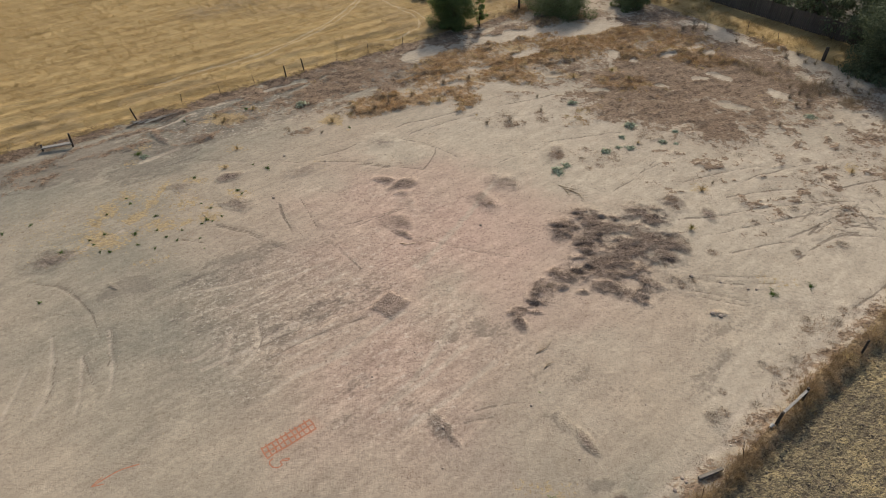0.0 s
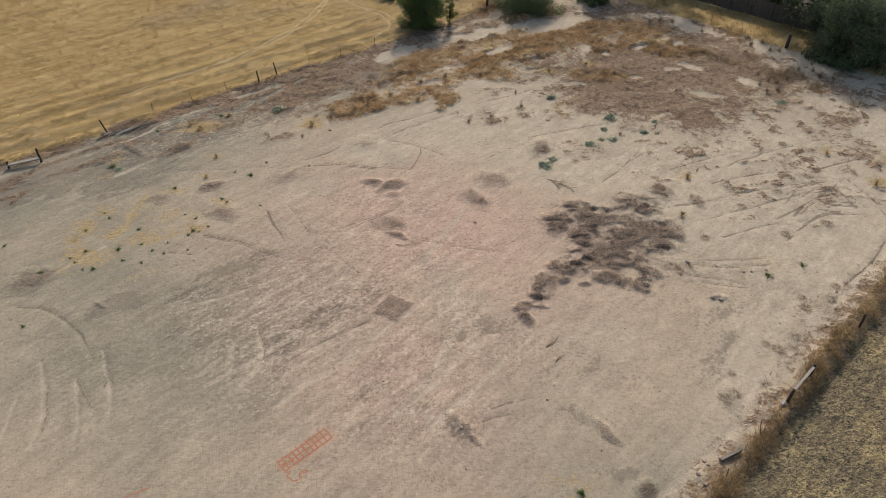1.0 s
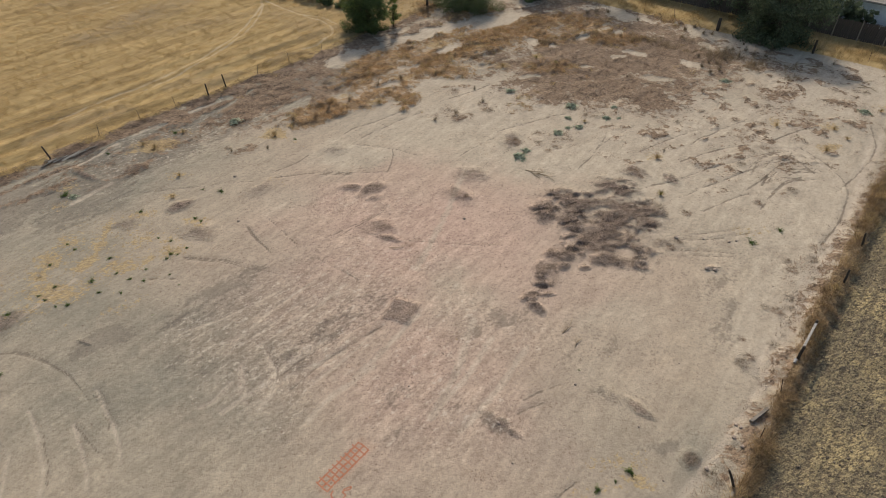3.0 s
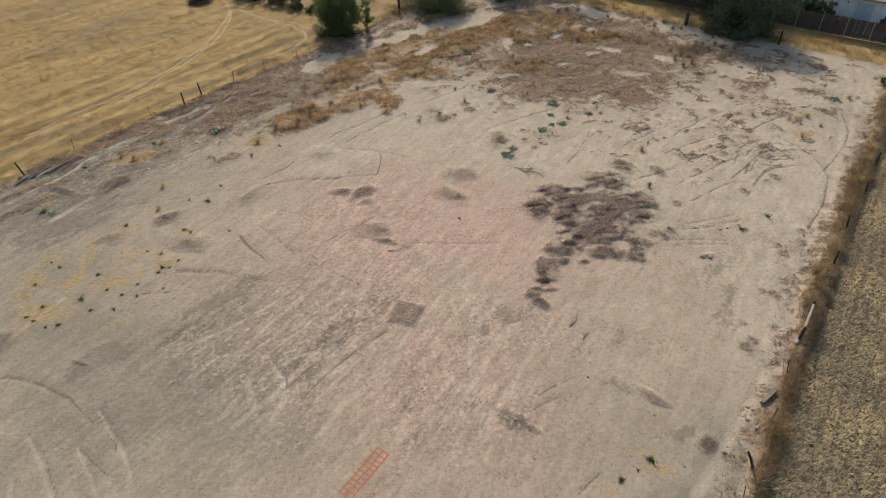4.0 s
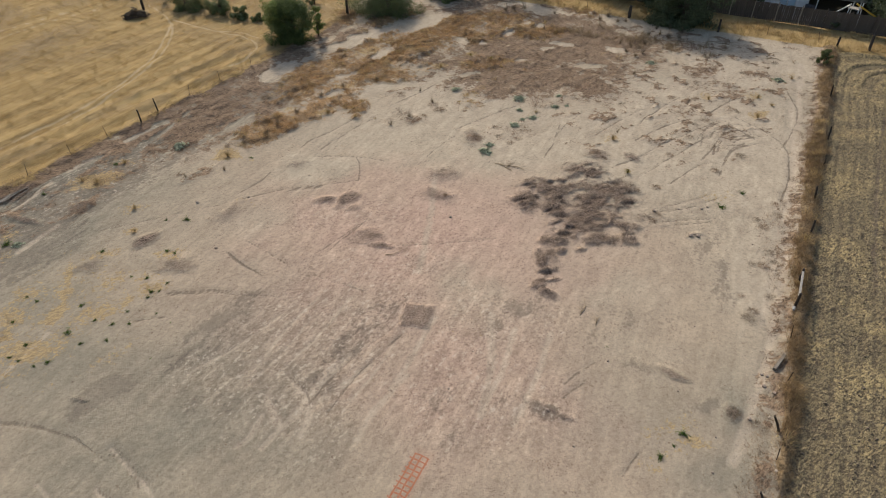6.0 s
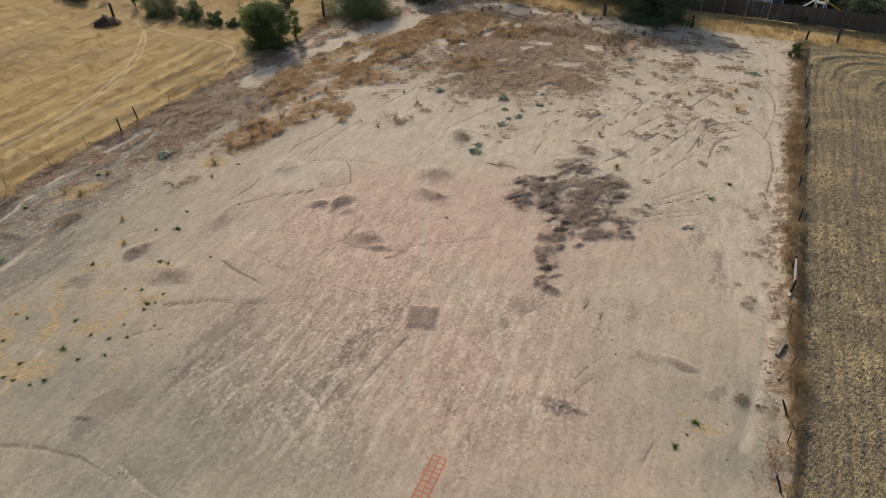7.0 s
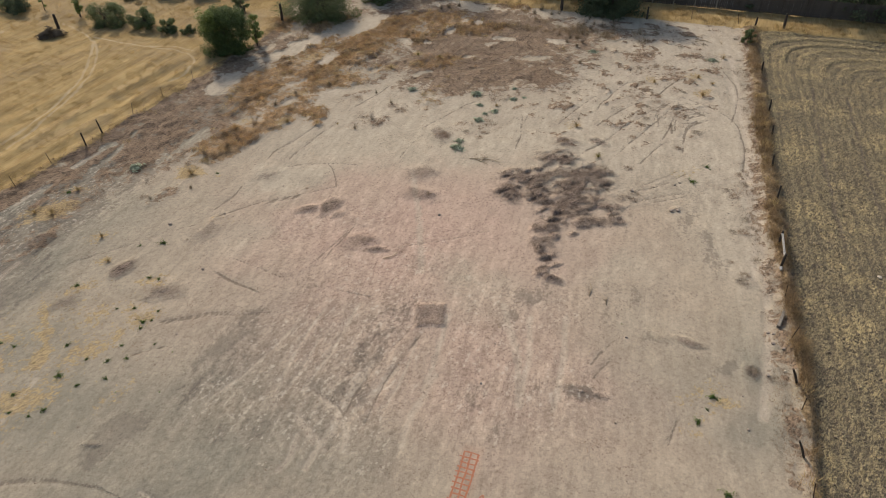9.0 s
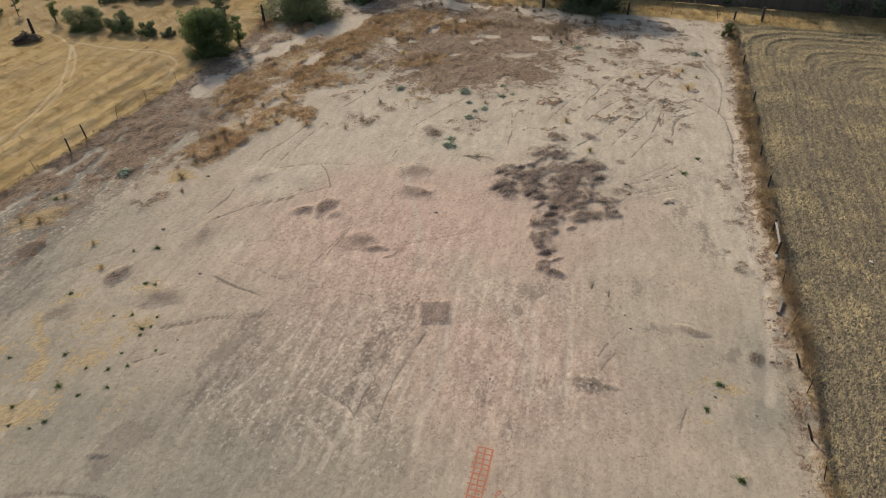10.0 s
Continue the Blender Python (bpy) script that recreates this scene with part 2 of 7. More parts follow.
LEAF = plant_material("tree_leaves", (0.06, 0.092, 0.034), (0.17, 0.215, 0.08), None, 0.6, 0.4, 1.2)
DARKLEAF = plant_material("dark_leaves", (0.078, 0.1, 0.06), (0.19, 0.22, 0.125), None, 0.7, 0.45, 1.0)
PALELEAF = plant_material("pale_leaves", (0.13, 0.17, 0.045), (0.27, 0.31, 0.1), None, 0.6, 0.3, 1.0)
BUSHLEAF = plant_material("bush_leaves", (0.1, 0.128, 0.055), (0.24, 0.272, 0.125), (0.17, 0.14, 0.07), 0.65, 0.35, 1.0)
BLUELEAF = plant_material("grey_green_leaves", (0.19, 0.212, 0.142), (0.42, 0.445, 0.32), None, 0.9, 0.3, 4.0, 0.9)
WEEDLEAF = plant_material("weed_leaves", (0.06, 0.1, 0.025), (0.16, 0.22, 0.06), None, 0.7, 0.35, 3.0)
YELLOWWEED = plant_material("yellow_green_weed", (0.2, 0.16, 0.05), (0.36, 0.29, 0.1), None, 0.7, 0.2, 3.0)
BROWNMAT = plant_material("brown_low_weeds", (0.085, 0.059, 0.043), (0.34, 0.238, 0.162), None, 0.85, 0.3, 1.0)
GREYTWIG = plant_material("grey_twigs", (0.12, 0.092, 0.068), (0.36, 0.28, 0.2), None, 0.85, 0.3, 2.0)
DARKTWIG = plant_material("dead_stalks", (0.24, 0.18, 0.115), (0.46, 0.35, 0.23), None, 0.85, 0.35, 2.0)
BARK = wood_material("bark", (0.05, 0.037, 0.027), (0.13, 0.1, 0.075))
POSTWOOD = wood_material("dark_post_wood", (0.03, 0.024, 0.02), (0.09, 0.07, 0.055))
GREYWOOD = wood_material("weathered_wood", (0.2, 0.18, 0.155), (0.38, 0.345, 0.3))
OLDTIMBER = wood_material("old_timber", (0.1, 0.085, 0.07), (0.26, 0.225, 0.185))
FENCEWOOD = wood_material("fence_boards", (0.06, 0.047, 0.039), (0.13, 0.104, 0.085))
PALEWOOD = wood_material("fence_post_wood", (0.2, 0.165, 0.125), (0.34, 0.28, 0.22))
STEEL = plain_material("rusty_steel", (0.05, 0.035, 0.028), (0.12, 0.08, 0.06), 6, 0.7, 0.4)
PAINT = plain_material("orange_marking_paint", (0.38, 0.18, 0.105), (0.31, 0.095, 0.05), 22, 0.95, 0.0, 0.3)
STONE = plain_material("pale_stone", (0.34, 0.28, 0.21), (0.5, 0.42, 0.32), 7, 0.9)
FIELDCLOD = plain_material("field_clods", (0.11, 0.085, 0.06), (0.24, 0.185, 0.125), 5, 0.95)
RIDGE = plain_material("pushed_up_soil", (0.25, 0.205, 0.155), (0.38, 0.315, 0.235), 5, 0.95)
DARKCLOD = plain_material("dark_soil_clods", (0.2, 0.155, 0.12), (0.34, 0.265, 0.21), 6, 0.95)
CLOD = plain_material("soil_clods", (0.24, 0.175, 0.12), (0.38, 0.285, 0.2), 5, 0.95)
WHITE = plain_material("white_plastic", (0.48, 0.48, 0.46), (0.62, 0.62, 0.6), 3, 0.5)
STUCCO = plain_material("white_stucco", (0.62, 0.61, 0.58), (0.76, 0.75, 0.72), 2, 0.9)
ROOF = plain_material("tan_roof_shingles", (0.24, 0.2, 0.16), (0.36, 0.31, 0.26), 8, 0.9)
YELLOW = plain_material("yellow_plastic", (0.5, 0.3, 0.03), (0.62, 0.4, 0.05), 3, 0.5)
DARKBOX = plain_material("dark_enamel", (0.02, 0.02, 0.022), (0.05, 0.05, 0.052), 3, 0.5)
CONCRETE = plain_material("patio_concrete", (0.26, 0.25, 0.23), (0.38, 0.36, 0.33), 2, 0.9)
GLASS, gnt, gb = material("window_glass", 0.05, 0.5)
gb.inputs["Base Color"].default_value = (0.55, 0.68, 0.76, 1)
gb.inputs["Transmission Weight"].default_value = 0.25

# ---- noise in numpy ----


def vnoise(x, y, seed=0.0):
    xi, yi = np.floor(x), np.floor(y)
    fx, fy = x - xi, y - yi
    fx, fy = fx * fx * (3 - 2 * fx), fy * fy * (3 - 2 * fy)

    def cell(i, j):
        s = np.sin(i * 127.1 + j * 311.7 + seed * 74.7) * 43758.5453
        return s - np.floor(s)

    a, b, c, d = cell(xi, yi), cell(xi + 1, yi), cell(xi, yi + 1), cell(xi + 1, yi + 1)
    return (a + (b - a) * fx) * (1 - fy) + (c + (d - c) * fx) * fy


def fbm(x, y, size, octaves=4, seed=0.0):
    out, amp, total = 0.0, 1.0, 0.0
    for k in range(octaves):
        f = 2.0 ** k / size
        out = out + amp * vnoise(x * f, y * f, seed + k * 3.1)
        total += amp
        amp *= 0.55
    return out / total


# ---- the lie of the land ----
def spaced(lo, a, b, hi, fine, finest, far):
    """Grid lines: finest from a to b, fine out to lo and hi, then ever wider."""
    mid = np.concatenate([np.arange(lo, a, fine), np.arange(a, b, finest), np.arange(b, hi, fine)])
    grow, d, p = [], fine, 0.0
    while p < far:
        d *= 1.16
        p += d
        grow.append(p)
    grow = np.array(grow)
    return np.concatenate([(lo - grow)[::-1], mid, mid[-1] + grow])


GX, GY = spaced(-40.0, -24.0, 19.0, 64.0, 0.17, 0.12, 1500), spaced(6.0, 12.0, 40.0, 79.0, 0.17, 0.12, 1500)
X, Y = np.meshgrid(GX, GY)
MASK = {}
for layer in ("PINK GREY SAND DAMP THATCH RUSSET STRAW MULCH FIELD STUBBLE STRIP FGREY LIGHT RUT FTRACK YARD CRUST CLEAR FURROW SPRAY SWATH".split()):
    MASK[layer] = np.zeros_like(X)
PINK, GREY, SAND, DAMP, THATCH, RUSSET, STRAW, MULCH = "PINK GREY SAND DAMP THATCH RUSSET STRAW MULCH".split()
LIGHT, RUT, FTRACK, FGREY, CRUST, CLEAR = "LIGHT RUT FTRACK FGREY CRUST CLEAR".split()


WX = X + 1.3 * (fbm(X, Y, 1.6, 4, 61) - 0.5)
BX = X + 6.0 * (fbm(X, Y, 5.0, 5, 71) - 0.5)
BY = Y + 6.0 * (fbm(X, Y, 5.0, 5, 77) - 0.5)
SOFT = ("PINK", "GREY", "SAND", "DAMP", "CRUST")
WY = Y + 1.3 * (fbm(X, Y, 1.6, 4, 67) - 0.5)


def window(x0, x1, y0, y1):
    i0, i1 = np.searchsorted(GX, (x0, x1))
    j0, j1 = np.searchsorted(GY, (y0, y1))
    return slice(j0, max(j1, j0 + 1)), slice(i0, max(i1, i0 + 1))


def blob(layer, x, y, a, b, turn, s=1.0):
    """An oval patch of half axes a and b, its long one at that bearing."""
    m = a * (2.3 if layer in SOFT else 1.5) + 1.0
    w = window(x - m, x + m, y - m, y + m)
    k, wx, wy = (min(1.0, b / 2.5), BX, BY) if layer in SOFT else (min(1.0, b / 0.65), WX, WY)
    dx, dy, c, n = X[w] + (wx[w] - X[w]) * k - x, Y[w] + (wy[w] - Y[w]) * k - y, math.cos(radians(turn)), math.sin(radians(turn))
    r = ((dx * c + dy * n) / a) ** 2 + ((dy * c - dx * n) / max(b, 0.12)) ** 2
    MASK[layer][w] = np.maximum(MASK[layer][w], s * (np.exp(-0.8 * r) if layer in SOFT else np.clip(1 - 0.5 * r, 0, 1)))


def plot(layer, x, y, a, b, turn, s=1.0):
    """A patch with straight sides."""
    m = a * 2 + 1.0
    w = window(x - m, x + m, y - m, y + m)
    dx, dy, c, n = X[w] + 0.12 * (WX[w] - X[w]) - x, Y[w] + 0.12 * (WY[w] - Y[w]) - y, math.cos(radians(turn)), math.sin(radians(turn))
    d = np.maximum(np.abs(dx * c + dy * n) - a, np.abs(dy * c - dx * n) - b)
    MASK[layer][w] = np.maximum(MASK[layer][w], s * smooth(d, 0.15, -0.12))


def eased(points, n=8):
    """Catmull-Rom through a few points."""
    p = np.array(points, float)
    q = np.vstack([2 * p[0] - p[1], p, 2 * p[-1] - p[-2]])
    out = []
    for k in range(len(p) - 1):
        a, b, c, d = q[k:k + 4]
        for t in np.linspace(0, 1, n, endpoint=False):
            out.append(0.5 * (2 * b + (c - a) * t + (2 * a - 5 * b + 4 * c - d) * t ** 2 + (3 * b - a - 3 * c + d) * t ** 3))
    return np.array(out + [p[-1]])


RIDGES = []


def stroke(layer, width, *points):
    """A worn line of that width along a few points."""
    if layer == "RUT" and points[0][1] < edge_left(points[0][0]):
        RIDGES.append(points)
    width = max(width, 0.16 if 12 < points[0][1] < 40 and -24 < points[0][0] < 19 else 0.2)
    p = eased(points)
    for (ax, ay), (bx, by) in zip(p[:-1], p[1:]):
        w = window(min(ax, bx) - width, max(ax, bx) + width, min(ay, by) - width, max(ay, by) + width)
        dx, dy = bx - ax, by - ay
        t = np.clip(((X[w] - ax) * dx + (Y[w] - ay) * dy) / (dx * dx + dy * dy + 1e-9), 0, 1)
        d = np.hypot(X[w] + (WX[w] - X[w]) * 0.25 - ax - t * dx, Y[w] + (WY[w] - Y[w]) * 0.25 - ay - t * dy)
        MASK[layer][w] = np.maximum(MASK[layer][w], np.clip(1 - d / width, 0, 1))


def edge_left(x):  # foot of the old wire fence by the dry field
    return np.interp(x, (-60, -33.5, -25.4, -14.6, -7, 3, 7, 12.5, 20, 60), (20, 41, 47, 54.6, 60.2, 67, 70.4, 80, 95, 150))


def edge_strip(x):  # lot side of the weeds along the field fence
    return np.interp(x, (-40, 3, 6, 8.8, 12.7, 18.6, 25.8, 34.9, 44.9, 60), (-28, 8.6, 11, 13.5, 16.3, 21.4, 26.8, 33.5, 41.3, 53))


def edge_stubble(x):  # field side of those weeds
    return np.interp(x, (-40, 4.3, 7.5, 12.2, 15.7, 20.5, 28.5, 34.2, 46.6, 60), (-29, 8.1, 10.4, 14.2, 16.9, 20.5, 26.8, 31, 40.7, 51))


def far_side(x, y):  # metres beyond the lot's far end
    return (x - 31) * 0.77 + (y - 65) * 0.64


def smooth(v, lo, hi):
    t = np.clip((v - lo) / (hi - lo), 0, 1)
    return t * t * (3 - 2 * t)


def lay_zones():
    far = far_side(X, Y)
    MASK["FIELD"][:] = smooth((Y - edge_left(X)) * 0.8 + 2.2 * (fbm(X, Y, 2.2, 5, 95) - 0.5), -0.7, 0.9) * smooth(far, 3, 0)
    MASK["FIELD"][:] = np.maximum(MASK["FIELD"], smooth(far, -0.8, 0.8) * smooth(far, 7.2, 6.0))
    MASK["FIELD"][:] = np.maximum(MASK["FIELD"], smooth(Y, 92, 100) * smooth(far, 3, 0))
    below = (edge_stubble(X) - Y) * 0.78
    MASK["STUBBLE"][:] = smooth(below, -0.5, -0.15) * smooth(far, 0.8, -0.4)
    # furrows follow both sides of the field and bend round its corner
    turn_row = -2.5 * np.log(np.exp(-np.clip(below, -5, 60) / 2.5) + np.exp(-np.clip(-far - 0.5, -5, 90) / 2.5))
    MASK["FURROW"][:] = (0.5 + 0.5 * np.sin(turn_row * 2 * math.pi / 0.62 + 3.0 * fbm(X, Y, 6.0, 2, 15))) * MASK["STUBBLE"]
    # windrows of straw at the far end of the field
    MASK["SWATH"][:] = smooth(-far, 13, 4) * (0.1 + 0.9 * smooth(np.sin(turn_row * 2 * math.pi / 1.5 + 2.5 * fbm(X, Y, 5.0, 2, 16)), -0.1, 0.6)) * MASK["STUBBLE"]
    inside = np.minimum.reduce([(edge_strip(X) - Y) * 0.78 + 0.2, -below - 0.05, 0.85 + 0.6 * smooth(X, 14, 20) + below]) + 0.7 * (fbm(X, Y, 1.5, 4, 81) - 0.5)
    MASK["STRIP"][:] = smooth(inside, -0.3, 0.6) * smooth(far, 1.5, 0)
    # ground beyond the board fence, where tree shade is painted in
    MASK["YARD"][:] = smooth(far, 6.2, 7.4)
    MASK["FGREY"][:] = 0.8 * smooth(Y, 79, 84) * smooth(fbm(X, Y, 4.0, 4, 93), 0.42, 0.6)
    # shadowed weeds at the old fence's foot, painted with the dark mulch colour
    MASK["MULCH"][:] = 0.6 * smooth(np.abs((Y - edge_left(X)) * 0.8 + 0.55), 1.3, 0.3) * smooth(Y, 66, 60) * smooth(fbm(X, Y, 1.6, 4, 91), 0.38, 0.58)
    lane = np.abs((Y - edge_left(X)) * 0.8 + 1.3)
    MASK["GREY"][:] = 0.6 * smooth(lane, 2.5, 0.5) * smooth(Y, 66, 56)
    foot = (Y - edge_left(X)) * 0.8
    MASK["DAMP"][:] = 0.95 * smooth(foot, -9, -5) * smooth(foot, -1.2, -2.6) * smooth(Y, 64, 54) * (0.4 + 0.6 * smooth(fbm(X, Y, 3.0, 4, 87), 0.35, 0.6))
    MASK["THATCH"][:] = 0.95 * smooth(np.abs(foot + 0.3), 1.6, 0.4) * smooth(far, 0, -4)
    streak = smooth(fbm((X * 0.79 + Y * 0.61) * 0.3, Y * 0.79 - X * 0.61, 1.1, 4, 89), 0.42, 0.62)
    MASK["THATCH"][:] = np.maximum(MASK["THATCH"], 0.66 * smooth(foot, -8, -4.5) * smooth(foot, -0.8, -2.2) * smooth(Y, 60, 52) * streak)
    MASK["THATCH"][:] = np.maximum(MASK["THATCH"], 0.6 * smooth((edge_strip(X) + 0.5 - Y) * 0.78, -0.8, 0.6) * smooth(-below, -0.4, 0.2) * smooth(far, 0, -1))


lay_zones()
sandy_end = smooth(X, 10, 20) * smooth(Y, 30, 36) * smooth(Y - edge_strip(X), 1.5, 3.5) * smooth(far_side(X, Y), -0.5, -2)
MASK[THATCH][:] = np.maximum(MASK[THATCH], 0.7 * sandy_end * smooth(fbm(X, Y, 1.2, 4, 103), 0.55, 0.63))
# patches: soil tones, plant litter, dug-over mats, wheel marks
blob(PINK, 0.2, 32.1, 9.79, 9.09, 73)
blob(PINK, -4.5, 36.2, 5.85, 4.39, 4, 0.8)
blob(PINK, -1.7, 22.2, 6.84, 5.80, 97, 0.8)
blob(PINK, 7.4, 37.7, 5.45, 4.80, 49, 0.6)
blob(PINK, -3.8, 26.2, 5.52, 4.55, 49, 0.7)
blob(PINK, -4.7, 17.4, 3.93, 2.54, 159, 0.5)
blob(GREY, -14.2, 27.6, 7.46, 3.72, 19, 0.8)
blob(GREY, -15.4, 22.2, 7.35, 3.47, 176, 0.8)
blob(GREY, -19.6, 40.7, 6.58, 2.46, 38, 0.8)
blob(GREY, -20.9, 45.2, 5.16, 2.48, 39)
blob(GREY, -16.1, 49.2, 7.45, 1.74, 49, 0.9)
blob(GREY, -12.3, 23.7, 5.68, 2.41, 29, 0.8)
blob(GREY, 2.8, 24.1, 1.56, 1.21, 54, 0.5)
blob(GREY, 2.4, 15.9, 4.59, 2.09, 162, 0.4)
blob(GREY, 5.3, 11.8, 2.63, 1.26, 165, 0.7)
blob(GREY, 7.8, 13.9, 1.95, 0.94, 43, 0.6)
blob(GREY, -22.6, 40.5, 4.49, 3.08, 43, 0.8)
blob(GREY, -29.1, 37.5, 5.59, 4.81, 29, 0.8)
blob(GREY, 32.6, 35.8, 8.47, 2.09, 44, 0.5)
blob(GREY, 25.4, 33.4, 4.03, 2.80, 18, 0.6)
blob(GREY, 27.2, 41.8, 4.84, 3.43, 29, 0.35)
blob(GREY, -18.2, 47.2, 4.67, 2.18, 46)
blob(GREY, -14.0, 50.8, 5.65, 2.20, 44)
blob(GREY, -9.3, 52.4, 6.44, 1.98, 39, 0.9)
blob(GREY, -22.8, 43.1, 4.30, 2.53, 51)
blob(GREY, -20.6, 29.8, 5.29, 3.27, 163, 0.7)
blob(GREY, -22.1, 34.8, 3.66, 2.82, 144, 0.6)
blob(SAND, 23.5, 36.7, 12.99, 7.31, 22)
blob(SAND, 24.7, 30.3, 14.62, 4.75, 44)
blob(SAND, 7.4, 46.2, 9.93, 6.69, 179)
blob(SAND, 14.0, 39.6, 8.75, 5.23, 165)
blob(SAND, 38.9, 44.0, 8.39, 6.71, 45)
blob(SAND, -9.0, 37.8, 2.52, 1.77, 13, 0.5)
blob(SAND, -2.8, 43.0, 3.78, 2.76, 9, 0.9)
blob(SAND, 15.7, 20.8, 6.10, 2.06, 45, 0.8)
blob(SAND, 10.7, 15.6, 3.46, 0.98, 41, 0.5)
blob(SAND, 7.3, 65.0, 5.76, 1.14, 24)
blob(SAND, 7.0, 60.3, 3.22, 1.20, 20)
blob(SAND, -2.4, 60.2, 3.21, 1.47, 36)
blob(SAND, 14.9, 66.7, 6.83, 1.73, 29, 0.9)
blob(SAND, 16.4, 60.0, 1.54, 1.40, 45)
blob(SAND, 17.8, 58.9, 0.94, 0.87, 21)
blob(SAND, 21.4, 59.8, 1.41, 0.94, 166)
blob(SAND, 25.3, 60.9, 1.34, 0.99, 171)
blob(SAND, 18.8, 70.0, 2.57, 2.29, 171, 0.9)
blob(SAND, 27.9, 65.7, 5.27, 2.23, 111)
blob(SAND, 33.6, 59.8, 4.52, 1.42, 101)
blob(SAND, 35.6, 55.5, 3.67, 1.82, 92)
blob(SAND, 39.5, 51.5, 3.80, 2.27, 127)
blob(SAND, 25.2, 55.1, 3.41, 1.02, 132, 0.8)
blob(SAND, 29.2, 52.1, 2.19, 1.43, 126, 0.8)
blob(SAND, 2.7, 56.9, 3.76, 0.96, 5, 0.7)
blob(SAND, 0.8, 25.8, 4.59, 3.35, 87, 0.5)
blob(SAND, 7.6, 22.6, 3.26, 2.54, 3, 0.5)
blob(SAND, 6.4, 18.7, 2.87, 1.80, 169, 0.4)
blob(SAND, 4.9, 53.6, 4.21, 1.11, 4, 0.8)
blob(SAND, 0.8, 53.8, 2.02, 0.66, 4, 0.8)
blob(SAND, 22.4, 54.6, 3.32, 0.85, 160, 0.8)
blob(SAND, 18.5, 55.3, 2.19, 0.69, 161, 0.7)
blob(DAMP, -12.3, 30.0, 3.56, 1.14, 20, 0.6)
blob(DAMP, 13.4, 21.4, 2.82, 1.41, 51, 0.5)
blob(DAMP, 14.1, 23.7, 2.75, 0.75, 17, 0.5)
blob(DAMP, -7.0, 31.6, 4.03, 2.01, 15, 0.35)
blob(DAMP, -6.4, 25.7, 4.95, 1.53, 22, 0.5)
blob(DAMP, -13.8, 28.0, 4.40, 1.25, 23, 0.5)
blob(DAMP, -18.7, 27.0, 1.43, 0.99, 5, 0.8)
blob(DAMP, -0.1, 17.7, 0.90, 0.50, 126, 0.8)
blob(DAMP, 5.5, 18.0, 0.67, 0.65, 44, 0.5)
blob(DAMP, 11.6, 18.3, 0.99, 0.70, 11, 0.3)
blob(DAMP, -3.8, 20.3, 1.75, 1.05, 27, 0.5)
blob(DAMP, -4.4, 18.1, 1.09, 0.68, 30, 0.5)
blob(DAMP, 2.5, 24.2, 1.57, 1.35, 46, 0.6)
blob(DAMP, 0.3, 23.0, 1.47, 0.58, 34, 0.5)
blob(DAMP, -13.9, 24.5, 3.74, 0.90, 22, 0.4)
blob(DAMP, -8.5, 24.3, 3.40, 0.91, 21, 0.5)
blob(DAMP, 11.2, 25.8, 3.43, 1.59, 163, 0.35)
blob(DAMP, 6.6, 20.6, 1.80, 1.19, 170, 0.4)
blob(DAMP, 8.8, 19.8, 1.83, 1.17, 172, 0.4)
blob(DAMP, 4.6, 20.1, 1.45, 0.94, 167, 0.4)
blob(DAMP, -1.4, 18.7, 1.83, 0.83, 31, 0.4)
blob(DAMP, -0.9, 13.6, 2.77, 0.75, 160, 0.3)
blob(DAMP, 7.0, 14.8, 1.05, 0.49, 164, 0.6)
blob(DAMP, 6.0, 15.0, 0.58, 0.44, 16, 0.5)
blob(DAMP, -18.1, 44.8, 5.35, 1.78, 34, 0.6)
blob(DAMP, -21.5, 42.5, 4.05, 1.34, 33, 0.5)
blob(DAMP, -21.5, 39.5, 4.85, 2.36, 40, 0.6)
blob(DAMP, -16.2, 47.4, 6.61, 2.17, 41, 0.7)
blob(DAMP, 19.5, 33.0, 3.49, 1.60, 23, 0.3)
blob(DAMP, -15.7, 49.5, 5.95, 1.81, 40, 0.7)
blob(DAMP, -10.3, 52.0, 6.19, 1.71, 38, 0.7)
blob(DAMP, -22.7, 41.7, 4.04, 1.88, 43, 0.7)
blob(DAMP, -18.3, 46.5, 4.44, 1.66, 41, 0.8)
blob(MULCH, 11.0, 33.4, 1.82, 0.77, 10)
blob(MULCH, 9.9, 33.5, 1.91, 1.11, 139)
blob(MULCH, 13.4, 34.1, 1.65, 1.28, 179)
blob(MULCH, 12.2, 33.0, 2.28, 0.86, 151)
blob(MULCH, 7.8, 32.7, 1.20, 0.88, 54)
blob(MULCH, 9.3, 31.0, 1.71, 1.20, 65)
blob(MULCH, 11.4, 30.5, 2.38, 1.53, 1)
blob(MULCH, 14.0, 30.8, 1.45, 1.11, 31, 0.9)
blob(MULCH, 10.0, 29.0, 2.35, 1.08, 1)
blob(MULCH, 11.9, 28.0, 1.42, 0.84, 42)
blob(MULCH, 10.0, 27.0, 1.56, 0.60, 162)
blob(MULCH, 8.1, 28.5, 1.02, 0.74, 30)
blob(MULCH, 7.1, 28.4, 1.01, 0.59, 32)
blob(MULCH, 6.0, 27.5, 1.01, 0.49, 44)
blob(MULCH, 5.4, 26.5, 0.92, 0.71, 58)
blob(MULCH, 4.2, 25.4, 0.62, 0.33, 15)
blob(MULCH, 4.2, 24.6, 0.77, 0.37, 104)
blob(MULCH, 5.0, 25.3, 0.53, 0.19, 168, 0.9)
blob(MULCH, 11.6, 26.4, 0.67, 0.41, 97, 0.8)
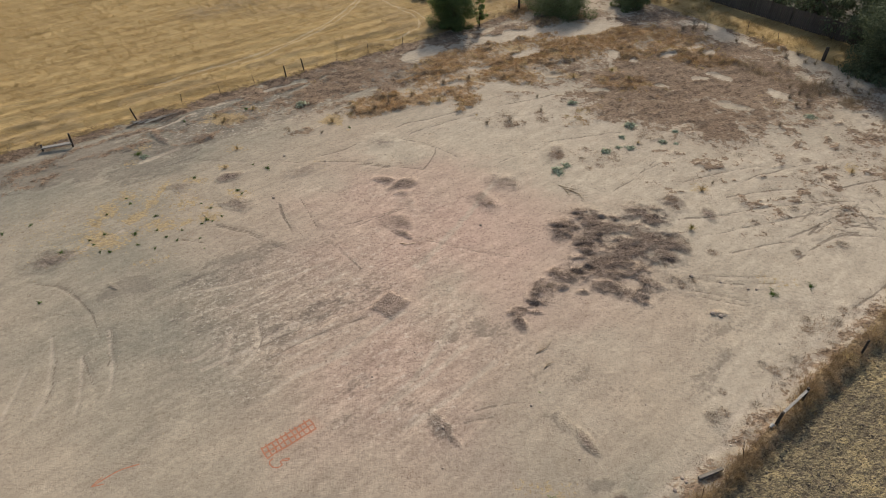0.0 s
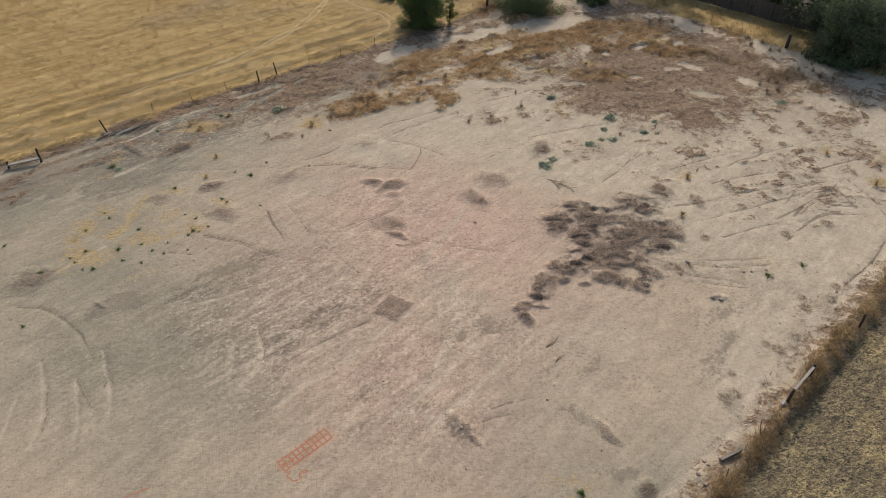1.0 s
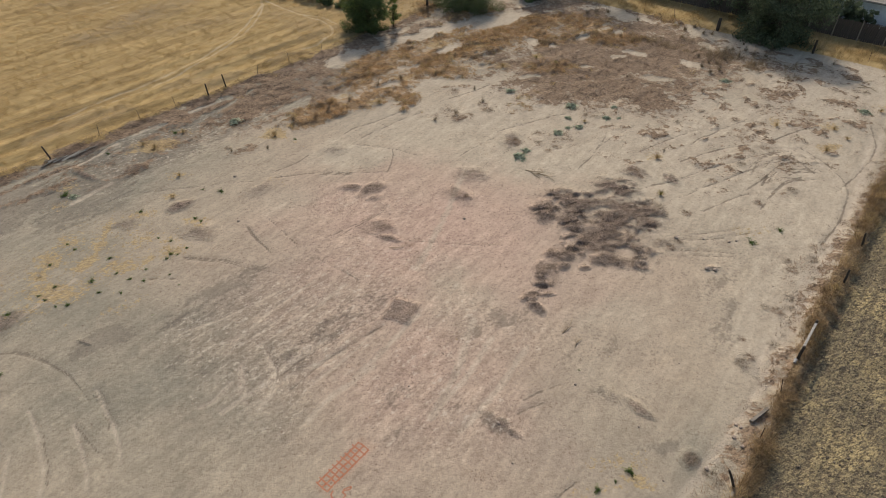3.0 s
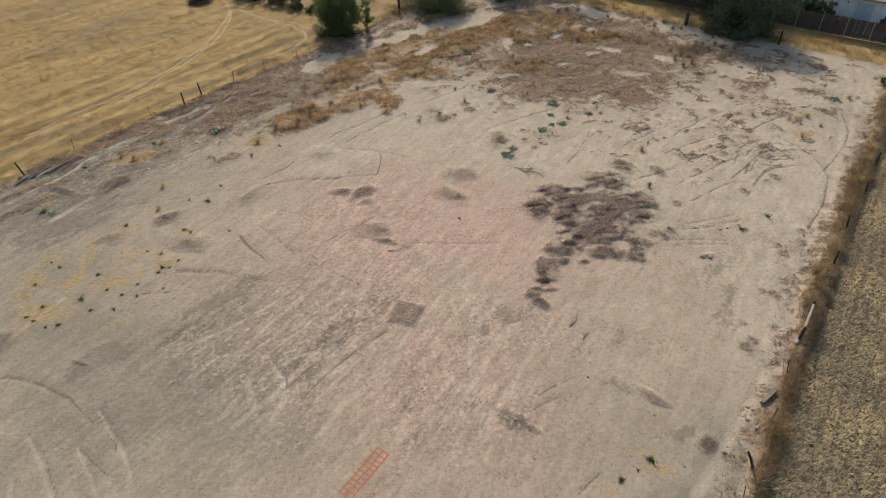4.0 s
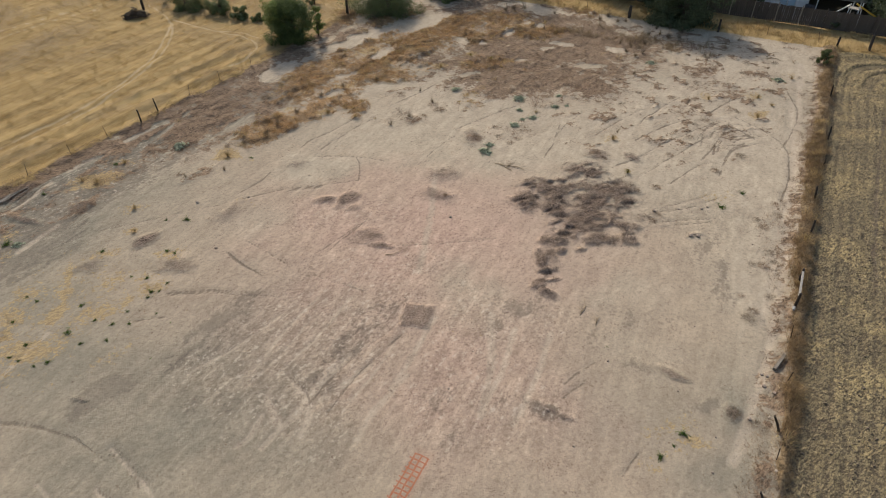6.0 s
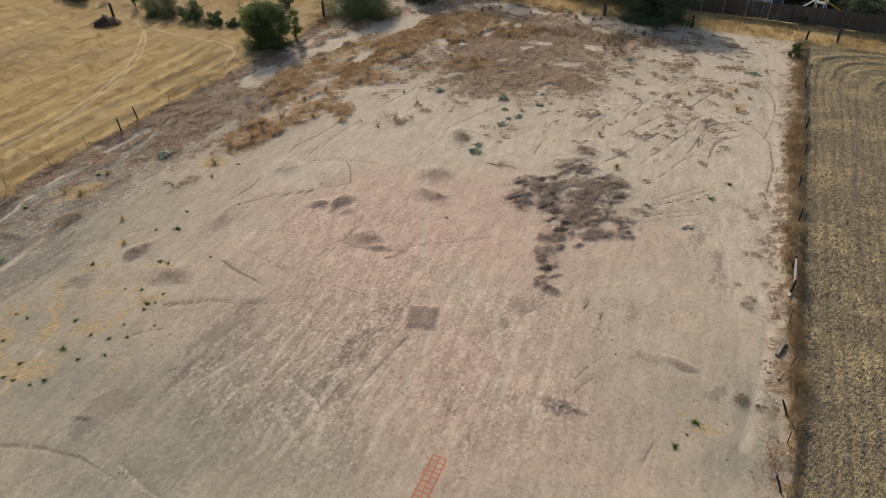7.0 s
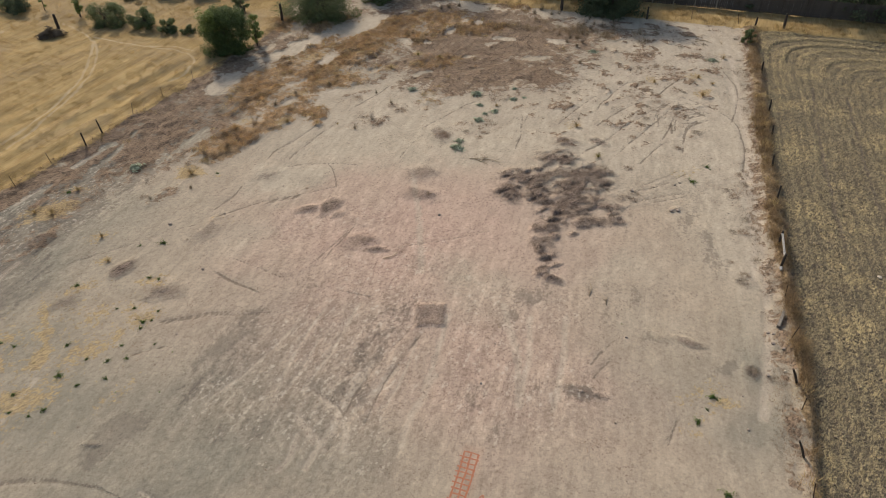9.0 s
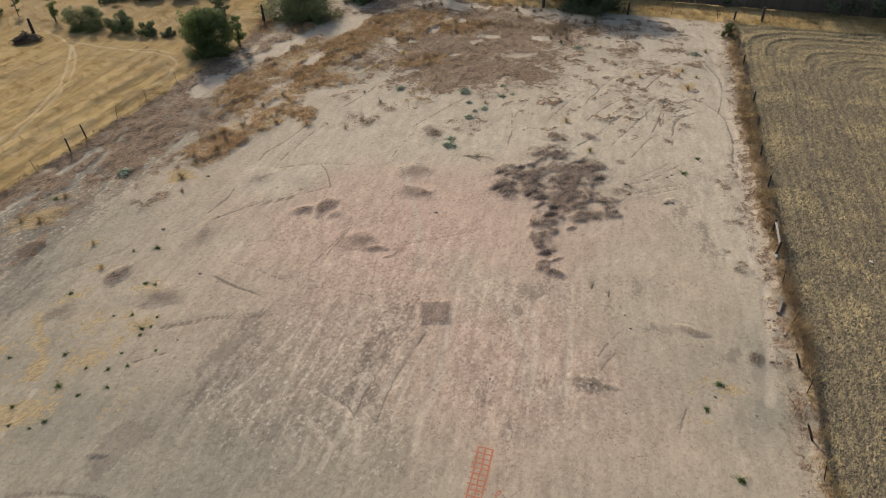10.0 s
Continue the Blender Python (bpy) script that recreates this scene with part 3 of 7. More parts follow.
blob(MULCH, 8.0, 26.8, 0.32, 0.26, 2, 0.9)
blob(MULCH, 6.9, 27.3, 0.34, 0.29, 31, 0.9)
blob(MULCH, 8.5, 41.9, 1.17, 0.85, 75, 0.8)
blob(MULCH, 17.6, 34.7, 0.90, 0.45, 91, 0.9)
blob(MULCH, 15.5, 35.7, 1.13, 0.81, 136, 0.75)
blob(MULCH, -4.55, 38.2, 0.75, 0.36, 170)
blob(MULCH, -2.9, 37.75, 1.05, 0.5, 25)
blob(MULCH, -3.0, 36.7, 0.5, 0.3, 10, 0.7)
blob(MULCH, -3.2, 33.5, 1.02, 0.73, 140, 0.75)
blob(MULCH, -2.7, 32.1, 0.70, 0.27, 150)
plot(MULCH, -3.15, 25.75, 0.84, 0.78, 58, 0.66)
plot("SPRAY", -7.15, 16.95, 1.5, 0.42, 40, 0.6)
blob(MULCH, 2.8, 35.7, 1.16, 0.94, 140, 0.75)
blob(MULCH, 4.1, 38.2, 1.05, 0.81, 142, 0.7)
blob(MULCH, -15.5, 38.5, 0.86, 0.55, 34)
blob(MULCH, -14.2, 35.5, 1.00, 0.70, 138, 0.72)
blob(MULCH, -0.1, 17.8, 0.78, 0.3, 134, 0.5)
blob(MULCH, 0.4, 17.1, 0.50, 0.19, 128, 0.6)
blob(MULCH, 5.5, 17.9, 0.6, 0.34, 119, 0.45)
blob(MULCH, 6.6, 16.9, 0.75, 0.26, 129, 0.8)
blob(MULCH, 7.6, 13.9, 0.41, 0.35, 15, 0.75)
blob(MULCH, -18.9, 37.4, 0.85, 0.60, 4, 0.65)
blob(MULCH, -19.3, 44.0, 1.20, 0.45, 3, 0.7)
blob(MULCH, -22.5, 44.0, 1.33, 0.30, 136, 0.8)
# debris under the fallen boards, its dark colour also painting their shade
blob(MULCH, -23.6, 46.9, 1.9, 0.5, 28)
blob(MULCH, -5.3, 43.5, 1.31, 0.95, 6, 0.5)
blob(MULCH, 14.1, 27.6, 1.02, 0.75, 145, 0.65)
blob(MULCH, 13.1, 18.4, 0.7, 0.45, 89, 0.5)
blob(MULCH, 15.3, 25.2, 0.49, 0.22, 164, 0.6)
blob(MULCH, -19.5, 27.1, 0.42, 0.12, 145, 0.6)
blob(MULCH, -2.3, 35.4, 0.78, 0.38, 106, 0.4)
blob(MULCH, -0.8, 29.5, 0.60, 0.40, 93, 0.35)
blob(MULCH, -7.7, 33.2, 0.68, 0.43, 153, 0.3)
blob(MULCH, -24.2, 29.7, 1.53, 0.84, 25, 0.75)
blob(MULCH, 10.2, 30.2, 2.34, 1.51, 0)
blob(MULCH, 13.3, 31.8, 1.95, 1.21, 168)
blob(MULCH, 9.7, 32.1, 1.15, 0.90, 175)
blob(MULCH, 11.5, 28.7, 1.46, 0.94, 169)
blob(MULCH, 13.9, 29.7, 1.0, 0.7, 160)
blob(MULCH, 7.5, 28.7, 0.8, 0.7, 60)
blob(MULCH, 6.1, 27.4, 0.8, 0.6, 60)
blob(MULCH, 5.2, 26.5, 0.7, 0.6, 60)
blob(MULCH, 11.5, 27.5, 0.9, 0.5, 20)
blob(THATCH, 20.3, 50.7, 9.28, 5.41, 175)
blob(THATCH, 28.6, 56.6, 8.36, 6.06, 117)
blob(THATCH, 13.5, 48.6, 3.13, 2.10, 4, 0.9)
blob(THATCH, 16.3, 57.1, 6.67, 5.63, 172, 0.9)
blob(THATCH, 21.2, 46.3, 4.52, 2.81, 167, 0.9)
blob(THATCH, -7.0, 56.4, 6.73, 3.29, 62)
blob(THATCH, -9.8, 52.3, 4.21, 1.51, 38, 0.9)
blob(THATCH, -13.1, 50.0, 3.18, 1.43, 51, 0.6)
blob(THATCH, -0.3, 62.3, 5.71, 1.66, 26, 0.8)
blob(THATCH, 4.8, 62.7, 4.13, 1.42, 27, 0.8)
blob(THATCH, 9.9, 58.7, 5.57, 5.45, 74, 0.6)
blob(THATCH, 29.1, 50.1, 5.08, 3.52, 39, 0.8)
blob(THATCH, 19.2, 67.9, 3.32, 2.50, 62, 0.8)
blob(THATCH, 23.3, 66.4, 4.44, 3.13, 103, 0.7)
blob(THATCH, 31.5, 64.4, 5.24, 1.83, 128, 0.8)
blob(THATCH, 33.5, 44.3, 2.19, 1.38, 34, 0.7)
blob(THATCH, 31.9, 41.7, 2.63, 1.69, 178, 0.4)
blob(THATCH, 25.8, 42.2, 2.30, 1.57, 133, 0.4)
blob(THATCH, 22.2, 41.9, 1.95, 1.38, 176, 0.5)
blob(THATCH, 9.6, 47.1, 1.70, 1.45, 167, 0.5)
blob(THATCH, 16.2, 42.2, 1.53, 0.70, 26, 0.5)
blob(THATCH, 26.5, 40.8, 1.18, 0.84, 28, 0.5)
blob(THATCH, 21.0, 43.4, 1.94, 1.24, 169, 0.5)
blob(THATCH, 6.4, 52.0, 2.09, 0.54, 3, 0.6)
blob(THATCH, 10.2, 53.5, 3.16, 0.96, 173, 0.7)
blob(THATCH, 3.7, 69.7, 4.18, 1.17, 22, 0.6)
blob(THATCH, -21.6, 44.2, 3.98, 1.63, 19, 0.5)
blob(THATCH, 15.5, 32.1, 1.35, 0.89, 44, 0.5)
blob(THATCH, 22.0, 24.8, 1.49, 0.77, 36, 0.5)
blob(THATCH, 37.6, 48.3, 3.38, 1.64, 167, 0.5)
blob(THATCH, 35.4, 50.6, 2.95, 1.92, 176, 0.6)
blob(THATCH, 5.4, 46.5, 1.37, 0.91, 70, 0.5)
blob(THATCH, 26.2, 34.9, 4.45, 3.10, 11, 0.34)
blob(THATCH, 30.7, 41.7, 5.08, 3.43, 28, 0.4)
blob(THATCH, 38.0, 40.2, 5.16, 2.22, 39, 0.36)
blob(THATCH, 19.7, 23.3, 3.62, 1.26, 43, 0.36)
blob(THATCH, 11.5, 41.3, 3.13, 2.65, 177, 0.36)
blob(THATCH, 19.0, 39.5, 4.09, 3.24, 26, 0.3)
blob(THATCH, 4.0, 48.1, 2.78, 2.51, 151, 0.34)
blob(THATCH, -19.5, 45.8, 5.33, 1.89, 36, 0.62)
blob(THATCH, -15.1, 49.0, 4.48, 1.27, 48, 0.7)
blob(THATCH, -11.2, 51.3, 4.78, 1.72, 43, 0.85)
blob(THATCH, -23.1, 45.1, 2.35, 1.49, 29, 0.6)
blob(THATCH, -9.6, 56.8, 9.24, 2.16, 45)
blob(THATCH, -15.1, 52.5, 5.39, 1.34, 45, 0.9)
blob(THATCH, -4.0, 60.6, 5.74, 1.55, 42, 0.9)
blob(THATCH, 24.0, 57.4, 11.53, 6.07, 163, 0.8)
blob(THATCH, 21.0, 53.2, 9.79, 6.42, 167)
blob(THATCH, 13.3, 51.7, 3.49, 1.91, 13)
blob(THATCH, -6.1, 53.1, 5.46, 2.08, 43, 0.9)
blob(THATCH, -2.8, 55.2, 3.78, 1.41, 39, 0.8)
blob(THATCH, 24.3, 67.0, 7.63, 2.63, 144, 0.8)
blob(THATCH, 24.4, 69.6, 6.70, 3.93, 126, 0.75)
blob(THATCH, 28.0, 63.5, 5.24, 2.76, 115, 0.6)
blob(THATCH, 26.6, 38.7, 4.11, 1.46, 19, 0.5)
blob(THATCH, 32.2, 39.9, 3.01, 1.65, 170, 0.55)
blob(THATCH, 37.4, 41.5, 2.30, 1.82, 134, 0.5)
blob(THATCH, 20.6, 32.6, 2.23, 0.78, 15, 0.4)
blob(THATCH, 24.1, 31.3, 2.30, 0.76, 14, 0.4)
# litter streaks that also paint in shade beside the tree and bush
blob(THATCH, 3.5, 64.0, 5.71, 1.64, 30, 0.88)
blob(THATCH, 9.7, 68.3, 7.36, 1.78, 30, 0.88)
blob(THATCH, 14.3, 70.6, 4.34, 1.97, 15, 0.88)
blob(THATCH, -8.8, 49.9, 3.70, 1.07, 39, 0.7)
blob(THATCH, -18.4, 46.5, 3.27, 0.90, 38, 0.5)
blob(THATCH, -14.2, 49.0, 3.90, 0.97, 37, 0.55)
blob(THATCH, -8.4, 48.3, 2.41, 1.23, 13, 0.5)
blob(THATCH, -9.3, 55.1, 7.14, 1.59, 43)
blob(RUSSET, 0.8, 57.7, 4.61, 2.94, 36)
blob(RUSSET, -6.7, 49.8, 2.90, 1.16, 45, 0.9)
blob(RUSSET, -0.8, 51.2, 2.95, 1.49, 11)
blob(RUSSET, 5.4, 57.1, 3.47, 2.33, 20)
blob(RUSSET, 12.5, 62.3, 7.00, 3.96, 172)
blob(RUSSET, 18.9, 64.2, 5.44, 2.72, 161)
blob(RUSSET, 23.8, 59.4, 2.65, 1.58, 165)
blob(RUSSET, 1.8, 50.2, 1.57, 1.05, 35)
blob(RUSSET, -3.4, 50.3, 2.14, 1.18, 34, 0.9)
blob(RUSSET, 7.5, 55.2, 3.34, 1.39, 7, 0.9)
blob(RUSSET, 7.8, 71.1, 3.25, 1.85, 76, 0.8)
blob(RUSSET, 11.6, 68.7, 4.18, 2.17, 17, 0.7)
blob(RUSSET, 16.1, 54.0, 3.20, 1.84, 162, 0.6)
blob(RUSSET, 1.2, 48.7, 0.50, 0.41, 83, 0.9)
blob(RUSSET, 11.4, 47.6, 2.42, 1.35, 26, 0.5)
blob(RUSSET, 20.8, 65.3, 7.39, 2.12, 160, 0.7)
blob(RUSSET, 23.5, 62.5, 3.65, 2.37, 165, 0.7)
blob(RUSSET, 32.3, 62.1, 3.18, 1.42, 126, 0.6)
blob(RUSSET, 3.9, 61.5, 3.78, 1.47, 21, 0.7)
blob(RUSSET, -1.6, 54.1, 2.89, 1.31, 31, 0.7)
blob(RUSSET, -4.8, 49.9, 3.84, 1.58, 37)
blob(RUSSET, 2.0, 54.5, 4.79, 2.04, 40, 0.9)
blob(RUSSET, 7.6, 58.7, 4.63, 2.45, 28)
blob(RUSSET, 15.4, 62.0, 5.36, 3.38, 174)
blob(RUSSET, 22.0, 62.2, 4.21, 2.66, 164)
blob(RUSSET, 25.1, 59.3, 2.97, 1.91, 167, 0.8)
blob(RUSSET, -1.7, 56.0, 3.86, 1.27, 37, 0.75)
blob(RUSSET, -7.3, 48.7, 2.07, 0.92, 38, 0.8)
blob(STRAW, -9.3, 46.9, 1.04, 0.67, 132)
blob(STRAW, -17.9, 47.2, 1.65, 0.92, 5, 0.9)
blob(STRAW, -16.2, 48.8, 1.43, 0.60, 168, 0.5)
blob(STRAW, -16.1, 42.5, 0.81, 0.55, 157, 0.5)
blob(STRAW, -16.5, 39.9, 0.53, 0.46, 12, 0.6)
blob(STRAW, -20.7, 33.9, 1.08, 0.56, 50)
blob(STRAW, -20.2, 35.5, 0.75, 0.65, 168, 0.8)
blob(STRAW, -20.0, 36.7, 1.66, 0.29, 85, 0.7)
blob(STRAW, -22.7, 34.4, 0.95, 0.84, 109, 0.7)
blob(STRAW, -18.4, 33.0, 1.00, 0.61, 14, 0.7)
blob(STRAW, -21.8, 31.3, 1.80, 0.78, 152, 0.8)
blob(STRAW, -17.6, 35.3, 1.03, 0.54, 28, 0.6)
blob(STRAW, -15.7, 33.8, 1.07, 0.79, 19, 0.6)
blob(STRAW, -17.2, 33.3, 0.86, 0.52, 15, 0.6)
blob(STRAW, -19.2, 32.6, 1.09, 0.49, 3, 0.6)
blob(STRAW, -23.1, 33.1, 1.01, 0.60, 137, 0.7)
blob(STRAW, -22.0, 35.9, 0.83, 0.67, 18, 0.6)
blob(STRAW, -20.5, 31.5, 1.08, 0.54, 170, 0.5)
blob(STRAW, -14.3, 36.6, 0.83, 0.61, 130, 0.6)
blob(STRAW, -18.0, 38.0, 0.95, 0.48, 174, 0.6)
blob(STRAW, -18.0, 29.5, 1.57, 0.43, 29, 0.4)
blob(STRAW, -23.6, 40.1, 0.88, 0.64, 24, 0.5)
blob(STRAW, -23.2, 42.4, 0.82, 0.55, 27, 0.5)
blob(STRAW, -15.8, 35.1, 0.93, 0.44, 174, 0.5)
blob(STRAW, 4.8, 13.4, 0.76, 0.42, 137, 0.7)
blob(STRAW, 4.3, 14.4, 1.33, 0.49, 173, 0.45)
blob(STRAW, 2.3, 13.2, 0.88, 0.39, 108, 0.45)
blob(STRAW, 5.0, 14.6, 1.01, 0.35, 161, 0.4)
blob(STRAW, 3.5, 13.3, 0.87, 0.37, 163, 0.4)
blob(STRAW, 19.7, 28.0, 1.54, 0.76, 167, 0.4)
blob(STRAW, 14.1, 54.8, 0.75, 0.65, 172, 0.9)
blob(STRAW, 11.7, 55.2, 0.85, 0.65, 163, 0.9)
blob(STRAW, 15.5, 56.7, 0.57, 0.53, 32, 0.9)
blob(STRAW, 6.7, 61.4, 1.83, 1.05, 15, 0.7)
blob(STRAW, -1.0, 50.5, 0.96, 0.59, 9, 0.7)
blob(STRAW, -3.2, 52.4, 0.70, 0.60, 126, 0.6)
blob(STRAW, 18.1, 37.4, 0.91, 0.65, 41, 0.5)
blob(STRAW, 34.0, 38.6, 1.13, 0.69, 177, 0.6)
blob(STRAW, 31.3, 35.7, 1.14, 0.75, 8, 0.8)
blob(STRAW, 30.0, 40.1, 0.96, 0.67, 8, 0.6)
blob(STRAW, 40.3, 40.5, 1.03, 0.63, 3, 0.4)
blob(STRAW, -7.9, 45.3, 0.83, 0.40, 156, 0.4)
blob(STRAW, -22.8, 30.4, 1.17, 0.51, 152, 0.5)
blob(STRAW, -9.4, 40.3, 1.15, 0.67, 153, 0.3)
blob(STRAW, -19.6, 35.9, 3.77, 3.36, 28, 0.3)
blob(STRAW, -22.0, 32.8, 2.74, 2.08, 137, 0.3)
blob(STRAW, -20.8, 33.6, 6.87, 3.32, 21, 0.3)
blob(STRAW, -24.9, 31.7, 4.86, 3.06, 156, 0.3)
blob(STRAW, 10.4, 60.1, 0.89, 0.72, 159, 0.9)
blob(STRAW, 2.0, 54.6, 0.80, 0.58, 154, 0.8)
blob(STRAW, 7.2, 57.7, 0.75, 0.53, 158, 0.8)
blob(STRAW, 17.8, 53.8, 0.75, 0.53, 166, 0.8)
stroke(LIGHT, 0.35, (-23.2, 29.8), (-20.9, 32.3))
stroke(LIGHT, 0.4, (-10.3, 24.5), (-10.0, 22.9), (-10.1, 21.6), (-10.7, 20.8))
stroke(LIGHT, 0.4, (-11.6, 23.6), (-11.4, 22.3), (-11.3, 21.4))
stroke(LIGHT, 0.35, (-12.0, 22.7), (-12.7, 21.9), (-13.3, 21.5))
stroke(LIGHT, 0.4, (-6.5, 23.5), (-9.0, 22.6), (-11.3, 21.7), (-12.4, 21.0))
stroke(LIGHT, 0.4, (-7.4, 24.6), (-9.4, 23.1), (-10.7, 22.1))
stroke(LIGHT, 0.4, (-5.2, 22.2), (-7.3, 20.9), (-8.6, 19.7))
stroke(LIGHT, 0.4, (-2.3, 25.3), (-4.2, 23.4), (-6.6, 21.3))
stroke(LIGHT, 0.5, (0.5, 24.2), (-1.2, 21.1), (-3.1, 18.6))
stroke(LIGHT, 0.4, (2.6, 21.7), (0.4, 19.4), (-1.9, 17.5))
stroke(LIGHT, 0.4, (1.1, 22.7), (-0.8, 20.6), (-2.6, 19.1))
stroke(LIGHT, 0.6, (43.2, 42.0), (33.9, 33.9), (28.8, 29.5), (22.6, 24.6), (17.9, 20.6), (12.4, 16.4), (8.3, 13.6), (5.7, 12.0))
stroke(LIGHT, 0.5, (35.8, 36.3), (28.6, 29.6), (22.8, 25.1), (18.2, 21.5), (13.2, 17.7))
stroke(LIGHT, 0.4, (-25.0, 44.1), (-23.2, 45.5), (-20.9, 47.9))
stroke(LIGHT, 0.3, (-17.6, 50.3), (-16.3, 51.1))
stroke(LIGHT, 0.5, (-22.7, 40.3), (-21.8, 41.2), (-20.6, 42.4))
stroke(LIGHT, 0.5, (3.9, 38.8), (0.1, 31.8), (-1.7, 29.0))
stroke(LIGHT, 0.45, (-19.9, 49.1), (-18.3, 50.3))
stroke(LIGHT, 0.5, (-15.9, 52.2), (-14.2, 53.4))
stroke(LIGHT, 0.24, (-7.6, 29.2), (-9.7, 27.6), (-11.8, 25.5))
stroke(LIGHT, 0.24, (-5.8, 28.5), (-8.1, 26.6), (-10.8, 24.7))
stroke(LIGHT, 0.2, (-4.8, 24.5), (-6.7, 22.8), (-8.1, 21.9))
stroke(LIGHT, 0.22, (-8.5, 27.6), (-10.6, 25.8), (-12.4, 24.6))
stroke(LIGHT, 0.22, (-9.5, 28.9), (-12.0, 27.6), (-14.6, 26.6))
stroke(LIGHT, 0.2, (26.9, 36.5), (28.7, 36.0), (29.4, 33.6), (28.1, 30.6))
stroke(LIGHT, 0.2, (23.3, 31.6), (26.0, 31.8), (26.7, 30.3))
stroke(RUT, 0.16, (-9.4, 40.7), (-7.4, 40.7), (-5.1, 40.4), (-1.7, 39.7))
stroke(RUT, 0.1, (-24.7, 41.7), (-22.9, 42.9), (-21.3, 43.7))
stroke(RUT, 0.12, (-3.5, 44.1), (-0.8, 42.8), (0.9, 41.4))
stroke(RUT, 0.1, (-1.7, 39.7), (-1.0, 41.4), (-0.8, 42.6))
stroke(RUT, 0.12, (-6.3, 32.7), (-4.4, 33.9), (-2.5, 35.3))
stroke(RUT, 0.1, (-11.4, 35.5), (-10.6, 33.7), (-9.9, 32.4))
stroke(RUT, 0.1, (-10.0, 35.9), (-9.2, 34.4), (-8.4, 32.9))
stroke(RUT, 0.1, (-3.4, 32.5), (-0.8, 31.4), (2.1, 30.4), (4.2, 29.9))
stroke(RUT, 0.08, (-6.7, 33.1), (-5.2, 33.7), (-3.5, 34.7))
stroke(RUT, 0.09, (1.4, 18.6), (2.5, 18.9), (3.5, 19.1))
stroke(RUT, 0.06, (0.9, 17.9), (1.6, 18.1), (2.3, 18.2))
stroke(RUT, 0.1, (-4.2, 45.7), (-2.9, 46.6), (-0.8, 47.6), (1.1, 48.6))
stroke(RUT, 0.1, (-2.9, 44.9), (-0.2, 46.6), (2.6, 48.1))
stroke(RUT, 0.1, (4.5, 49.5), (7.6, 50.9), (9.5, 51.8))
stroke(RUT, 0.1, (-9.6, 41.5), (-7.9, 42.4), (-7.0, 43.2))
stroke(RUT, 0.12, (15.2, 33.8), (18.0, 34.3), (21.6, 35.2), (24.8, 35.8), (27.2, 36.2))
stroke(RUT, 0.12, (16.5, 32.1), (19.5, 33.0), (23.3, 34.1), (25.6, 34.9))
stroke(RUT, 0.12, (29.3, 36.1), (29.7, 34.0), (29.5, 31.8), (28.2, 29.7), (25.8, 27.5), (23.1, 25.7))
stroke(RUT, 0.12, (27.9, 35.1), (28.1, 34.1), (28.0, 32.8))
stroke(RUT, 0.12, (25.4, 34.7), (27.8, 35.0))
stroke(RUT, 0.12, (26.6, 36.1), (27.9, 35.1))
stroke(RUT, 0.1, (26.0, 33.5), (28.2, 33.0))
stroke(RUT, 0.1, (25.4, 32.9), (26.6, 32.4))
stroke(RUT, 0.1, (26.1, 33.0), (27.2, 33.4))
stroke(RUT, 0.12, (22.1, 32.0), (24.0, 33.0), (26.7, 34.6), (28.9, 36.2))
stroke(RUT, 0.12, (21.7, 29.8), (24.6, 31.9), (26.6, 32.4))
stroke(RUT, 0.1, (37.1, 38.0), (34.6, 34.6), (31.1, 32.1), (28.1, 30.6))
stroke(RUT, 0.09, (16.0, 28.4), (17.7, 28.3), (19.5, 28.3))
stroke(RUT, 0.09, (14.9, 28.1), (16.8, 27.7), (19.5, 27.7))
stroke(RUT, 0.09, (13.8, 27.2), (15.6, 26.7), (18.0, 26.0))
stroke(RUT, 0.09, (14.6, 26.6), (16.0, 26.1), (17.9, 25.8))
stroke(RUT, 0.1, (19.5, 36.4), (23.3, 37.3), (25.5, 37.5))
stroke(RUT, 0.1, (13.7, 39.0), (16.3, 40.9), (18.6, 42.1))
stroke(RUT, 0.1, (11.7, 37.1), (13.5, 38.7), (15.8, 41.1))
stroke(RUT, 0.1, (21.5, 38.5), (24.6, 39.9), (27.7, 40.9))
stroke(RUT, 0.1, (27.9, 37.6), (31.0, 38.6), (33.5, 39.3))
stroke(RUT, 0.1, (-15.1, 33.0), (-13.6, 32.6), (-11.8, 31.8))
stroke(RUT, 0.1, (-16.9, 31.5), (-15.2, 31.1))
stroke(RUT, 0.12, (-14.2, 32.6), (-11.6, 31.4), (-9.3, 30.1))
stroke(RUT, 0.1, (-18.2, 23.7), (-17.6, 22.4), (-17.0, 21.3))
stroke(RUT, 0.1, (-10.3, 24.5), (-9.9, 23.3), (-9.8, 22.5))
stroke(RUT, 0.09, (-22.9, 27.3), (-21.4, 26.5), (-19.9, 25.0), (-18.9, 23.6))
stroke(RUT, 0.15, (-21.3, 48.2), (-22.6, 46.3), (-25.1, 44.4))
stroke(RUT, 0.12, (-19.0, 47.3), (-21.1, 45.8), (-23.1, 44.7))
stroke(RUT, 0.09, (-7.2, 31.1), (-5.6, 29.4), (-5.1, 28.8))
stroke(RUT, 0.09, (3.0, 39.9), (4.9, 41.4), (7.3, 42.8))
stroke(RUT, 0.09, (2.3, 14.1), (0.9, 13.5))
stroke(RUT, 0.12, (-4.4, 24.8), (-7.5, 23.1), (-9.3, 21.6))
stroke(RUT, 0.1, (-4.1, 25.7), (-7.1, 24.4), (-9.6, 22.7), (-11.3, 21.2))
